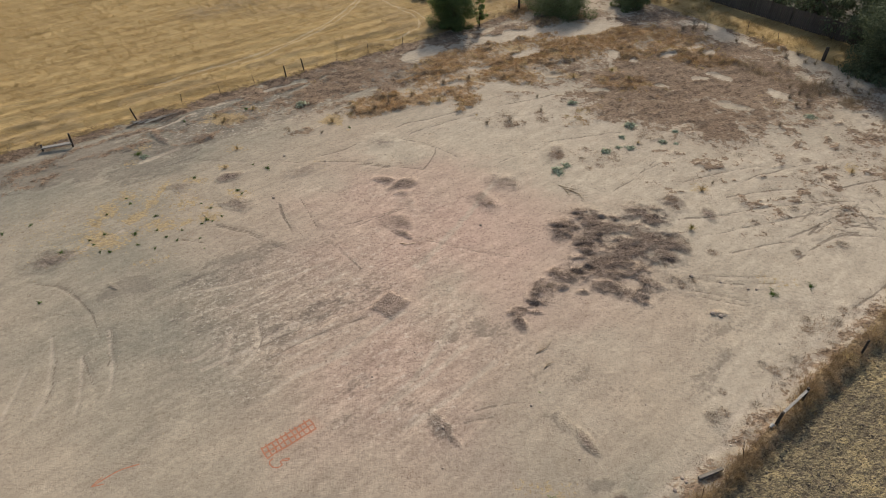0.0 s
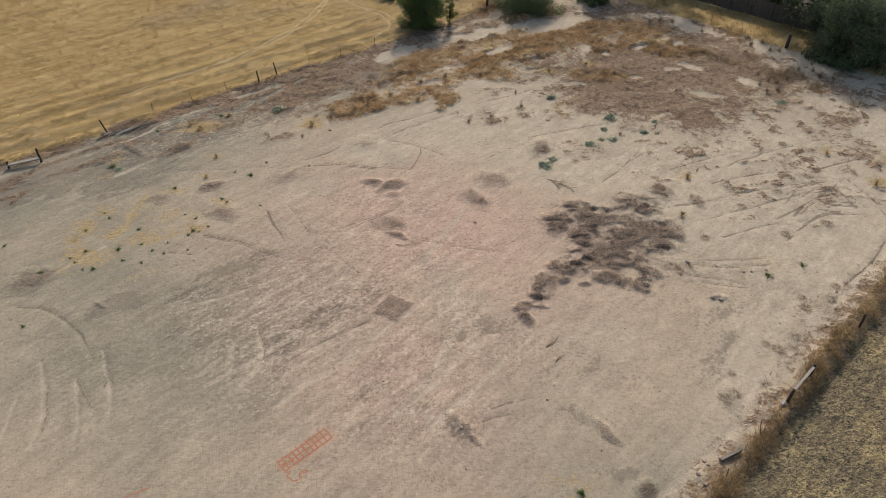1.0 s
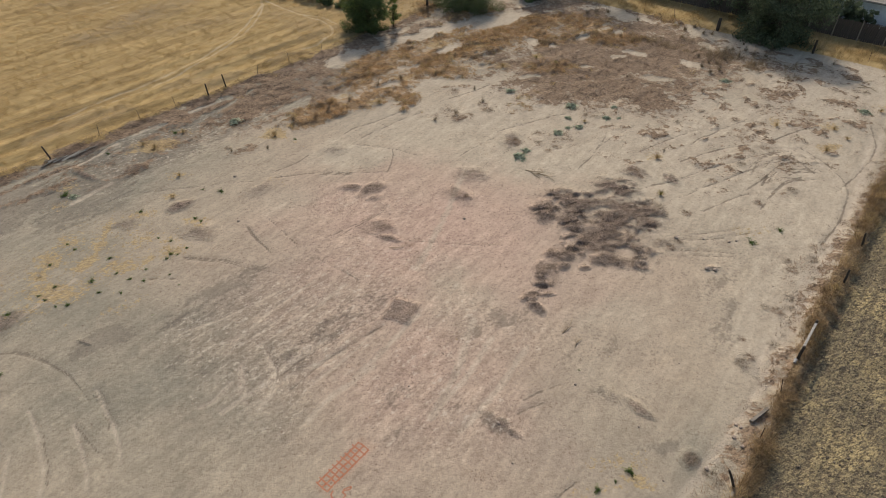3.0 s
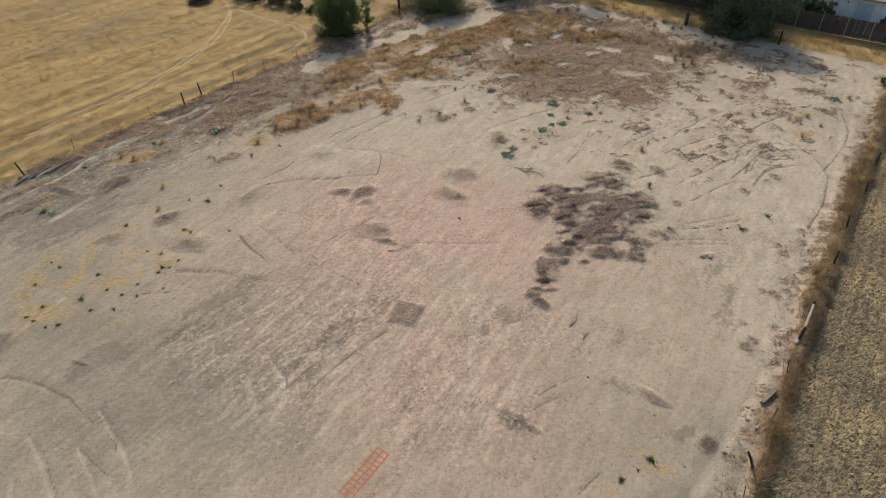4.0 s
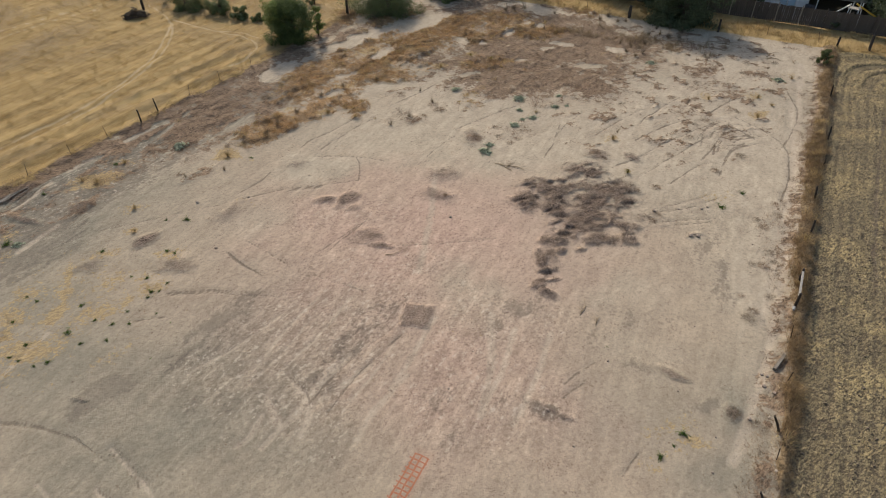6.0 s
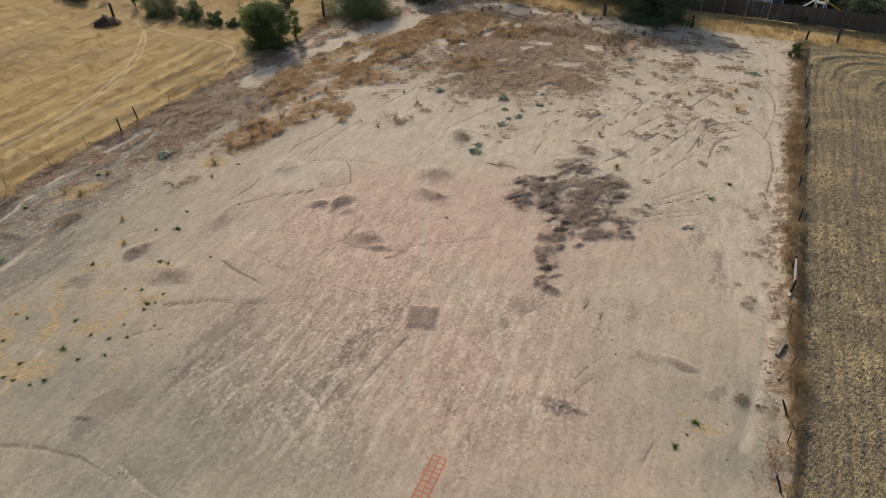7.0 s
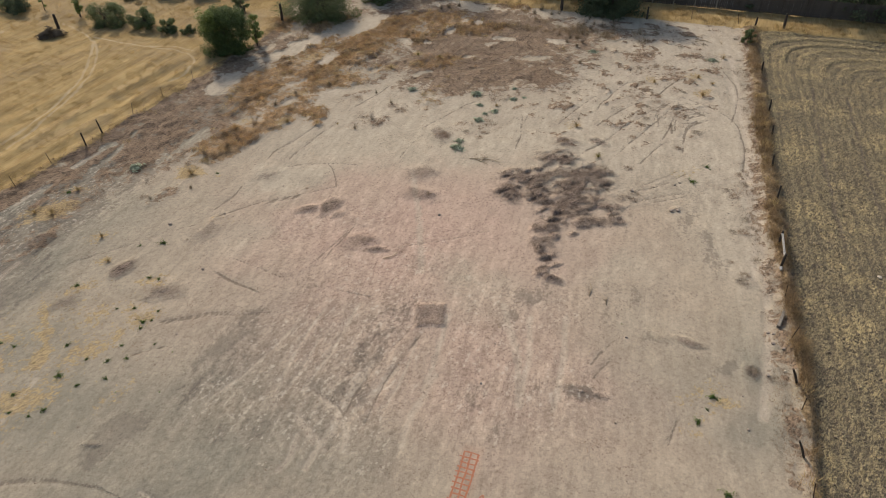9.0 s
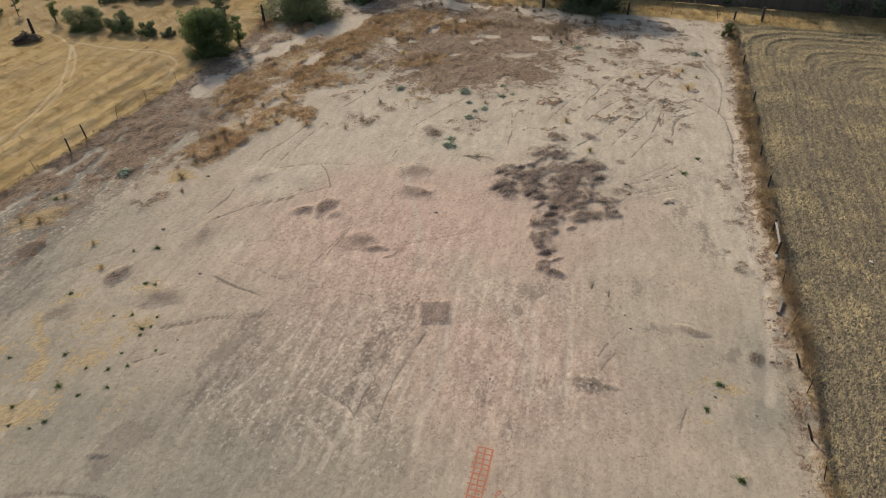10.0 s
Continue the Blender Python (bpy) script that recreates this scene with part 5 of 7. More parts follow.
    px, py = scatter(-26, 45, 42, 84, 6.0, lambda x, y: smooth(bilinear(MASK[RUSSET], x, y) + 1.2 * (fbm(x, y, 1.6, 4, 40) - 0.5), 0.35, 0.8))
    mounds("russet_clumps", px, py, rng.uniform(0.18, 0.55, len(px)), rng.uniform(0.16, 0.42, len(px)), 40, 0.016, RUST, "domed clumps of russet dry weeds", 1.4)
    px, py = scatter(-26, 45, 42, 84, 1.3, lambda x, y: smooth(bilinear(MASK[RUSSET], x, y) + 0.5 * bilinear(MASK[THATCH], x, y) + 1.2 * (fbm(x, y, 3.0, 3, 48) - 0.5), 0.5, 0.9))
    mounds("golden_tufts", px, py, rng.uniform(0.2, 0.5, len(px)), rng.uniform(0.2, 0.45, len(px)), 50, 0.022, TALLGOLD, "golden tufts among the russet weeds", 1.4)
    x, y = tufted(x, y, 6, 0.13)
    blades("russet_weeds", x, y, rng.uniform(0.1, 0.34, len(x)), rng.uniform(0.01, 0.022, len(x)), rng.uniform(0.6, 2.8, len(x)),
           rng.uniform(-3.14, 3.14, len(x)), RUST, "russet dry weeds standing in clumps")
    # flattened weeds
    x, y = scatter(-40, 50, 8, 84, 34, lambda x, y: smooth(bilinear(MASK[THATCH], x, y) + 1.8 * (fbm(x, y, 1.5, 5, 41) - 0.5), 0.35, 0.75))
    x, y = tufted(x, y, 3, 0.12)
    blades("flattened_weeds", x, y, rng.uniform(0.12, 0.34, len(x)), rng.uniform(0.016, 0.032, len(x)), rng.uniform(2.0, 6.0, len(x)),
           radians(ALONG) + (fbm(x, y, 3.0, 2, 42) - 0.5) * 6 + rng.normal(0, 0.6, len(x)), MATTED, "brown flattened weeds on sand", bow=False)
    px, py = scatter(-40, 50, 30, 84, 6.0, lambda x, y: smooth(bilinear(MASK[THATCH], x, y) + 1.6 * (fbm(x, y, 1.5, 5, 41) - 0.5), 0.4, 0.8))
    mounds("brown_weed_clumps", px, py, rng.uniform(0.12, 0.45, len(px)), rng.uniform(0.1, 0.28, len(px)), 24, 0.028, BROWNMAT, "low brown weed clumps on sand", 2.4, False)
    px, py = scatter(-40, 16, 34, 80, 5.0, lambda x, y: smooth(np.abs((y - edge_left(x)) * 0.8), 0.9, 0.2) * smooth(fbm(x, y, 1.4, 3, 46), 0.35, 0.6))
    mounds("fence_foot_weeds", px, py, rng.uniform(0.15, 0.5, len(px)), rng.uniform(0.15, 0.45, len(px)), 26, 0.026, BROWNMAT, "brown weeds at the foot of the old fence", 1.6, False)
    # dark stems on the dug-over patches
    x, y = scatter(-30, 25, 12, 50, 1000, lambda x, y: 0.6 * heap(x, y) * smooth(bilinear(MASK[MULCH], x, y) + 1.3 * (fbm(x, y, 0.7, 4, 43) - 0.5), 0.42, 0.65))
    blades("dug_over_weeds", x, y, rng.uniform(0.14, 0.42, len(x)) * heap(x, y), rng.uniform(0.01, 0.022, len(x)), rng.uniform(3.0, 9.0, len(x)),
           radians(5) + (fbm(x, y, 0.9, 3, 44) - 0.5) * 7 + rng.normal(0, 0.35, len(x)) + math.pi * (rng.random(len(x)) < 0.4), DARKMAT, "dark brown dug-over mats of dead stems", bow=False)
    # straw
    x, y = scatter(-34, 40, 9, 64, 45, lambda x, y: smooth(bilinear(MASK[STRAW], x, y) + 0.9 * (fbm(x, y, 0.9, 3, 45) - 0.5), 0.38, 0.75))
    blades("loose_straw", x, y, rng.uniform(0.08, 0.22, len(x)), rng.uniform(0.008, 0.016, len(x)), rng.uniform(1.5, 6.0, len(x)),
           rng.uniform(-3.14, 3.14, len(x)), STRAWBIT, "yellow straw scattered on the dirt")
    px, py = scatter(-34, 45, 9, 70, 12.0, lambda x, y: smooth(bilinear(MASK[STRAW], x, y) + 1.3 * (fbm(x, y, 1.0, 4, 50) - 0.5), 0.6, 0.85))
    mounds("straw_clumps", px, py, rng.uniform(0.12, 0.4, len(px)), rng.uniform(0.08, 0.24, len(px)), 40, 0.014, STRAWBIT, "small golden straw clumps on the dirt", 1.8, False)
    # stubble
    x, y = scatter(2, 72, 0, 48, 29, lambda x, y: smooth(bilinear(MASK["STUBBLE"], x, y), 0.5, 0.9) * (0.5 + 0.5 * smooth(fbm(x, y, 1.2, 3, 47), 0.35, 0.62)) * (far_side(x, y) < 1))
    keep = rng.random(len(x)) < 1.1 - bilinear(MASK["FURROW"], x, y)  # thinner in the furrows
    x, y = x[keep], y[keep]
    mounds("field_stubble", x, y, rng.uniform(0.06, 0.17, len(x)), rng.uniform(0.1, 0.24, len(x)), 8, 0.022, STUB, "clumps of cut straw stubble in rows", 2.0, False)
    # small dead weeds on the sand
    sandy = lambda x, y: np.clip(bilinear(MASK[SAND], x, y) * 1.4, 0, 1) * smooth(fbm(x, y, 2.2, 4, 49), 0.46, 0.62) * (y > 24) * (far_side(x, y) < 0) * (y > edge_strip(x))
    x, y = scatter(-8, 50, 24, 70, 4.0, sandy)
    x, y = tufted(x, y, 24, 0.13)
    blades("small_dead_weeds", x, y, rng.uniform(0.05, 0.15, len(x)), rng.uniform(0.012, 0.024, len(x)), rng.uniform(1.0, 4.0, len(x)),
           rng.uniform(-3.14, 3.14, len(x)), MATTED, "small dead brown weeds dotted over the sand", bow=False)


lay_grass()

# ---- mesh helpers for single things ----
pick = random.Random(11)


def tube(points, radii, sides=6, rough=0.0):
    """Tapered tube: vertices and faces."""
    p = [Vector(q) for q in points]
    verts, faces = [], []
    for k, (q, r) in enumerate(zip(p, radii)):
        d = (p[min(k + 1, len(p) - 1)] - p[max(k - 1, 0)]).normalized()
        a = d.orthogonal().normalized()
        b = d.cross(a)
        for i in range(sides):
            t = 2 * math.pi * i / sides
            rr = r * (1 + rough * pick.uniform(-1, 1))
            verts.append(q + (a * math.cos(t) + b * math.sin(t)) * rr)
    for k in range(len(p) - 1):
        for i in range(sides):
            j = (i + 1) % sides
            faces.append((k * sides + i, k * sides + j, (k + 1) * sides + j, (k + 1) * sides + i))
    faces.append(tuple(reversed(range(sides))))
    faces.append(tuple(range((len(p) - 1) * sides, len(p) * sides)))
    return verts, faces


def block(sx, sy, sz, wear=0.0, at=(0, 0, 0), m=None, cut=0.12):
    """A bar with chamfered long edges, standing on its foot, a little worn."""
    hx, hy = sx / 2, sy / 2
    c = cut * min(sx, sy)
    ring = [(-hx + c, -hy), (hx - c, -hy), (hx, -hy + c), (hx, hy - c), (hx - c, hy), (-hx + c, hy), (-hx, hy - c), (-hx, -hy + c)]
    verts = []
    for z in (0.0, sz):
        for x, y in ring:
            v = Vector((x, y, z)) + Vector([pick.uniform(-wear, wear) for _ in range(3)])
            verts.append((m @ v if m else v) + Vector(at))
    faces = [(i, (i + 1) % 8, 8 + (i + 1) % 8, 8 + i) for i in range(8)] + [tuple(reversed(range(8))), tuple(range(8, 16))]
    return verts, faces


def joined(*pieces):
    verts, faces = [], []
    for v, f in pieces:
        o = len(verts)
        verts += v
        faces += [tuple(i + o for i in g) for g in f]
    return verts, faces


def mesh(name, piece, mat, soft=False):
    me = bpy.data.meshes.new(name)
    me.from_pydata([tuple(v) for v in piece[0]], [], piece[1])
    me.materials.append(mat)
    if soft:
        me.polygons.foreach_set("use_smooth", np.ones(len(me.polygons), bool))
    return me


def part(name, me, parent, label="", m=None):
    o = new(name, me)
    o.parent = parent
    if m is not None:
        o.matrix_basis = m
    return tagged(o, label)


def thing(name, x, y, label, category, group="", turn=0.0, lift=0.0):
    e = new(name)
    e.empty_display_size = 0.2
    e.matrix_basis = pose(x, y, ground_z(x, y) + lift, 0, 0, turn)
    return tagged(e, label, category, group)


def leaves(name, centre, out, size, mat, narrow=0.55):
    """Folded leaves about those centres, facing roughly along out."""
    n = len(centre)
    d = out + rng.normal(0, 0.55, (n, 3))
    d /= np.linalg.norm(d, axis=1)[:, None] + 1e-9
    a = np.cross(d, rng.normal(0, 1, (n, 3)))
    a /= np.linalg.norm(a, axis=1)[:, None] + 1e-9
    b = np.cross(d, a)
    size = np.broadcast_to(size, (n,))[:, None]
    co = np.stack([centre - a * size, centre - b * size * narrow + d * size * 0.15, centre + a * size, centre + b * size * narrow + d * size * 0.15], 1).reshape(-1, 3)
    return mesh_from_arrays(name, co, np.arange(4 * n).reshape(n, 4), mat)


def canopy(clumps, each, spread, flat=0.8):
    """Leaf places and outward ways around clump centres."""
    c = np.repeat(np.array(clumps), each, 0)
    d = rng.normal(0, 1, c.shape)
    d /= np.linalg.norm(d, axis=1)[:, None]
    r = spread * rng.uniform(0.35, 1.0, len(c)) ** 0.6
    return c + d * r[:, None] * (1, 1, flat), d + (0, 0, 0.4)


def make_tree(name, x, y, height, radius, mat, label, clumps=60, each=200, leaf=0.13, low=0.12, trunk=0.14, stems=1, seed=1, flat=0.8, category="tree"):
    """Trunk with limbs, and a crown of leaf clumps with gaps."""
    r = random.Random(seed)
    e = thing(name, x, y, label, category)
    mid = height * (0.5 + low / 2)
    tops = []
    for k in range(clumps):
        # a lumpy dome, widest below its middle, with its clumps mostly near the outside
        z = r.uniform(low, 1.0)
        wide = math.sqrt(max(0.0, 1 - ((z - 0.38) / 0.64) ** 2)) if z > 0.38 else 1 - 0.8 * (0.38 - z)
        t = r.uniform(0, 6.283)
        lump = 0.72 + 0.75 * noise.noise(Vector((math.cos(t) * 1.3, math.sin(t) * 1.3, z * 2.2)) + Vector((seed * 3.7, 0, 0))) + r.uniform(-0.08, 0.16)
        d = radius * wide * lump * r.uniform(0.2, 1.0) ** 0.45
        tops.append(Vector((math.cos(t) * d, math.sin(t) * d, max(0.12, z * height * (0.9 + 0.25 * (lump - 0.72)) - radius * 0.1))))
    wood = []
    for s in range(stems):
        foot = Vector((r.uniform(-1, 1), r.uniform(-1, 1), 0)) * (0.25 * (stems - 1))
        head = Vector((r.uniform(-0.3, 0.3), r.uniform(-0.3, 0.3), 0)) * radius * 0.5 + Vector((0, 0, mid))
        knee = foot.lerp(head, 0.5) + Vector((r.uniform(-0.1, 0.1), r.uniform(-0.1, 0.1), 0)) * radius
        wood.append(tube([foot - Vector((0, 0, 0.1)), knee, head], (trunk, trunk * 0.75, trunk * 0.4), 7, 0.1))
        for p in tops[s::stems][:9]:
            q = foot.lerp(head, r.uniform(0.35, 0.95))
            wood.append(tube([q, q.lerp(p, 0.5) + Vector((0, 0, 0.12 * radius)), p], (trunk * 0.4, trunk * 0.25, trunk * 0.08), 5))
    part("trunk", mesh("trunk", joined(*wood), BARK, True), e, "grey-brown bark")
    c, d = canopy([tuple(p) for p in tops], each, radius * 0.24, flat)
    c[:, 2] = np.maximum(c[:, 2], 0.05)
    part("crown", leaves("crown", c, d, leaf * rng.uniform(0.6, 1.2, len(c)), mat), e)
    return e


def rock(size, seed, flat=0.6):
    bm = bmesh.new()
    bmesh.ops.create_icosphere(bm, subdivisions=1, radius=size / 2)
    for v in bm.verts:
        v.co *= 1 + 0.35 * noise.noise(v.co * (4 / size) + Vector((seed, 0, 0)))
        v.co.z = v.co.z * flat + size * 0.12
    me = bpy.data.meshes.new("clod")
    bm.to_mesh(me)
    bm.free()
    return me


# ---- kinds of small plants: several shapes of each, one metre in size ----
def fan(n, length, width, lean, mat, name, start=0.04):
    """Blades radiating from one root."""
    t = rng.uniform(-3.14, 3.14, n)
    r = rng.uniform(0, start, n)
    x, y = np.cos(t) * r, np.sin(t) * r
    h = rng.uniform(0.5, 1.0, n) * length
    l = rng.uniform(*lean, n)
    up, reach = h / np.sqrt(1 + l * l), h * l / np.sqrt(1 + l * l)
    p = np.stack([x, y, np.zeros(n) - 0.02], -1)
    s = np.stack([-np.sin(t), np.cos(t), np.zeros(n)], -1) * width / 2
    knee = p + np.stack([np.cos(t) * reach * 0.4, np.sin(t) * reach * 0.4, up * 0.7], -1)
    tip = p + np.stack([np.cos(t) * reach, np.sin(t) * reach, up], -1)
    co = np.stack([p - s * 0.6, p + s * 0.6, knee - s, knee + s, tip], 1).reshape(-1, 3)
    o = 5 * np.arange(n)[:, None]
    tris = np.concatenate([o + (0, 1, 3), o + (0, 3, 2), o + (2, 3, 4)], 1).reshape(-1, 3)
    return mesh_from_arrays(name, co, tris, mat)


def twigs(n, height, lean, mat, name, radius=0.009, heads=False):
    out = []
    for _ in range(n):
        t, l, h = pick.uniform(0, 6.283), pick.uniform(*lean), height * pick.uniform(0.5, 1.0)
        w = Vector((math.cos(t), math.sin(t), 0))
        a = w * pick.uniform(0, 0.08)
        b, c = a + w * l * h * 0.4 + Vector((0, 0, h * 0.6)), a + w * l * h + Vector((0, 0, h))
        out.append(tube([a, b, c], (radius, radius * 0.8, radius * (2.0 if heads else 0.4)), 3))
        for _ in range(2):
            q = b.lerp(c, pick.uniform(0, 0.8))
            out.append(tube([q, q + Vector((pick.uniform(-0.2, 0.2), pick.uniform(-0.2, 0.2), pick.uniform(0.05, 0.25))) * h], (radius * 0.6, radius * 0.3), 3))
    return mesh(name, joined(*out), mat)


def rosette(seed):
    n = 110
    t, r = rng.uniform(-3.14, 3.14, n), rng.uniform(0.05, 0.55, n) * (0.75 + 0.3 * np.sin(rng.uniform(0, 6.28, n)))
    c = np.stack([np.cos(t) * r, np.sin(t) * r, 0.03 + 0.13 * (1 - r / 0.6) * rng.uniform(0.4, 1, n)], -1)
    o = np.stack([np.cos(t) * 0.5, np.sin(t) * 0.5, np.full(n, 2.0)], -1)
    return leaves("leaves", c, o, rng.uniform(0.07, 0.13, n), BLUELEAF, 0.65)


def bushlet(seed, mat, size=0.075, n=260):
    d = rng.normal(0, 1, (n, 3))
    d /= np.linalg.norm(d, axis=1)[:, None]
    d[:, 2] = np.abs(d[:, 2])
    r = rng.uniform(0.1, 0.5, n) * (1 + 0.7 * np.sin(3 * np.arctan2(d[:, 1], d[:, 0]) + seed))
    c = d * r[:, None] * (1.2, 0.8, 0.5) + (0, 0, 0.05)
    return leaves("leaves", c, d + (0, 0, 0.5), rng.uniform(0.6, 1.2, n) * size, mat, 0.4)


def stemlet():
    return mesh("stem", joined(*[tube([(0, 0, -0.03), (0.18 * math.cos(a), 0.18 * math.sin(a), 0.12)], (0.02, 0.01), 4) for a in (0.3, 2.2, 4.4)]), WEEDLEAF)


LOW_PLANT = ("low_plant", "low grey-green broadleaf plant on pale sand", "plant", "low green plants", [[("stem", stemlet()), ("foliage", rosette(k))] for k in range(4)])
GREEN_WEED = ("green_weed", "small dark green weed growing in the dirt", "weed", "green weeds", [[("stem", stemlet()), ("foliage", bushlet(k, WEEDLEAF))] for k in range(4)])
DRY_TUFT = ("grass_tuft", "yellowish dry grass tuft on the sand", "grass tuft", "dry tufts", [[("blades", fan(80, 0.75, 0.022, (0.4, 2.5), YELLOWWEED if k == 1 else STRAWBIT, "blades"))] for k in range(4)])
GREY_SHRUB = ("dry_shrub", "low dry grey-brown twiggy shrub", "shrub", "dry shrubs", [[("twigs", fan(260, 0.34, 0.011, (1.2, 8.0), GREYTWIG if k % 2 else MATTED, "twigs", 0.42))] for k in range(6)])
STALKS = ("dead_stalk_weed", "upright dead weed with dark bare stalks", "weed", "dead stalks", [[(("stalk"), twigs(1, 1.0, (0.05, 0.7), DARKTWIG, "stalk", 0.009)) for _ in range(8)] + [("lower_growth", fan(90, 0.5, 0.013, (0.3, 2.4), GREYTWIG, "lower_growth", 0.2))] for k in range(5)])
CLOD_KIND = ("clod", "dark dry clod of soil lying on the dirt", "clod", "clods", [[("clod", rock(1.0, k * 3.3))] for k in range(5)])
for _, _, _, _, shapes in (CLOD_KIND,):
    for shape in shapes:
        shape[0][1].materials.append(DARKCLOD)


def place(kind, x, y, s):
    name, label, category, group, shapes = kind
    shape = pick.choice(shapes)
    m = pose(x, y, ground_z(x, y), 0, 0, pick.uniform(0, 360))
    if len(shape) == 1:
        top = new(name, shape[0][1])
    else:
        top = new(name)
        for n, me in shape:
            part(n, me, top)
    top.matrix_basis = m
    s *= {"low_plant": 1.6, "dry_shrub": 1.5, "grass_tuft": 1.2, "green_weed": 1.0}.get(name, 1.0)
    top.scale = (s, s, s)
    return tagged(top, label, category, group)


for x, y, s in ((10.8, 50.1, 0.62), (14.9, 46.2, 0.75), (13.9, 44.4, 0.45), (14.2, 42.8, 0.55), (12.2, 42.3, 0.6), (8.2, 39.5, 0.8), (8.9, 40.3, 0.5), (16.9, 43.7, 0.5), (18.3, 45.3, 0.4), (-12.3, 49.4, 0.75), (30.2, 47.8, 0.65), (38.2, 40.0, 0.7), (13.3, 42.9, 0.35), (17.9, 43.5, 0.3), (-22.7, 41.2, 0.45)):
    place(LOW_PLANT, x, y, s)
for x, y, s in ((-13.1, 39.7, 0.5), (-18.1, 38.4, 0.4), (-23.3, 41.5, 0.7), (-14.6, 36.9, 0.35), (-14.2, 36.5, 0.3), (-15.8, 33.5, 0.4), (-14.9, 33.9, 0.25), (-16.0, 33.1, 0.3), (-15.4, 33.4, 0.22), (-19.4, 30.9, 0.28), (-18.2, 30.6, 0.28), (-20.9, 30.2, 0.35), (-22.2, 30.9, 0.25), (-21.9, 31.9, 0.3), (-21.5, 30.2, 0.25), (-22.6, 31.3, 0.25), (19.0, 26.8, 0.6), (21.5, 27.5, 0.5), (4.7, 14.0, 0.5), (3.0, 13.5, 0.42), (1.1, 10.5, 0.55), (-19.3, 33.9, 0.35), (-15.9, 34.8, 0.3), (-16.7, 35.3, 0.2), (-20.0, 32.0, 0.45), (-17.9, 31.7, 0.32), (-17.1, 31.4, 0.28), (-18.7, 32.4, 0.26), (-21.5, 35.2, 0.28), (-22.0, 35.8, 0.24)):
    place(GREEN_WEED, x, y, s)
for x, y, s in ((-22.6, 34.0, 0.28), (-15.1, 30.6, 0.12), (-16.3, 28.4, 0.12), (-17.1, 32.4, 0.22), (-15.7, 31.6, 0.2), (-23.1, 25.7, 0.32), (-23.9, 30.1, 0.4), (-28.5, 31.9, 0.35), (-27.1, 32.8, 0.3), (-7.8, 45.7, 0.3), (-14.3, 40.2, 0.24), (-18.0, 29.5, 0.1), (4.7, 19.7, 0.14), (3.9, 13.7, 0.2), (-21.4, 46.6, 0.4), (-16.8, 48.6, 0.5)):
    place(GREEN_WEED, x, y, s)
for x, y, s in ((18.0, 37.2, 0.7), (31.0, 35.4, 0.75), (29.7, 39.6, 0.6), (33.8, 38.1, 0.6), (39.6, 39.8, 0.6), (33.7, 36.5, 0.5), (-9.3, 46.6, 0.75), (1.1, 48.5, 0.5), (-16.2, 39.7, 0.45), (-16.0, 42.3, 0.5), (-16.2, 48.6, 0.5), (-18.1, 46.6, 0.6), (-19.0, 47.3, 0.5), (14.9, 43.5, 0.4), (2.5, 47.8, 0.25), (15.4, 56.4, 0.5), (11.6, 55.0, 0.6), (16.5, 54.3, 0.5), (16.0, 32.8, 0.6), (-0.6, 50.3, 0.7)):
    place(DRY_TUFT, x, y, s)
for x, y, s in ((5.2, 46.4, 0.8), (6.1, 51.2, 0.6), (7.8, 48.3, 0.6), (7.9, 47.2, 0.7), (8.4, 41.7, 0.7), (25.1, 31.3, 0.6), (26.7, 36.8, 0.5), (25.4, 36.5, 0.4), (15.6, 36.1, 0.6), (23.6, 35.1, 0.5), (20.4, 33.6, 0.45), (11.4, 40.3, 0.45), (10.5, 39.9, 0.4), (10.7, 42.7, 0.4), (10.2, 41.2, 0.4), (15.1, 43.4, 0.35), (6.2, 46.7, 0.5), (31.1, 42.6, 0.5), (32.8, 42.0, 0.5), (28.7, 40.0, 0.5), (28.1, 38.6, 0.35), (30.2, 36.8, 0.4), (38.5, 44.1, 0.6), (40.9, 43.1, 0.6), (45.0, 42.4, 0.4), (41.7, 46.4, 0.4), (35.8, 38.5, 0.5), (32.8, 37.9, 0.5), (36.4, 42.5, 0.35), (40.5, 39.7, 0.4)):
    place(GREY_SHRUB, x, y, s)
for x, y, s in ((40.3, 38.6, 0.4), (38.0, 36.0, 0.35), (46.0, 46.4, 0.4), (22.2, 41.9, 0.5), (25.0, 43.1, 0.4), (27.0, 41.2, 0.5), (21.9, 30.5, 0.45), (16.7, 30.5, 0.45), (27.3, 34.4, 0.2), (19.9, 24.0, 0.45), (20.1, 24.8, 0.35), (18.2, 22.0, 0.45), (16.9, 21.2, 0.45), (17.7, 21.2, 0.35), (16.4, 21.6, 0.35), (13.8, 19.8, 0.3), (15.2, 19.0, 0.45), (21.7, 24.6, 0.5), (22.5, 25.6, 0.4), (23.2, 25.7, 0.4), (13.5, 18.6, 0.4), (12.8, 18.3, 0.5), (7.6, 13.9, 0.45), (7.9, 13.2, 0.3), (-13.0, 32.2, 0.1), (-12.8, 45.4, 0.4), (3.0, 35.4, 0.25), (14.6, 27.9, 0.35), (13.9, 27.5, 0.4), (-9.2, 49.4, 0.4)):
    place(GREY_SHRUB, x, y, s)
for x, y, s in ((-4.0, 48.9, 0.5), (-4.6, 55.2, 0.8), (-3.8, 53.2, 0.7)):
    place(GREY_SHRUB, x, y, s)
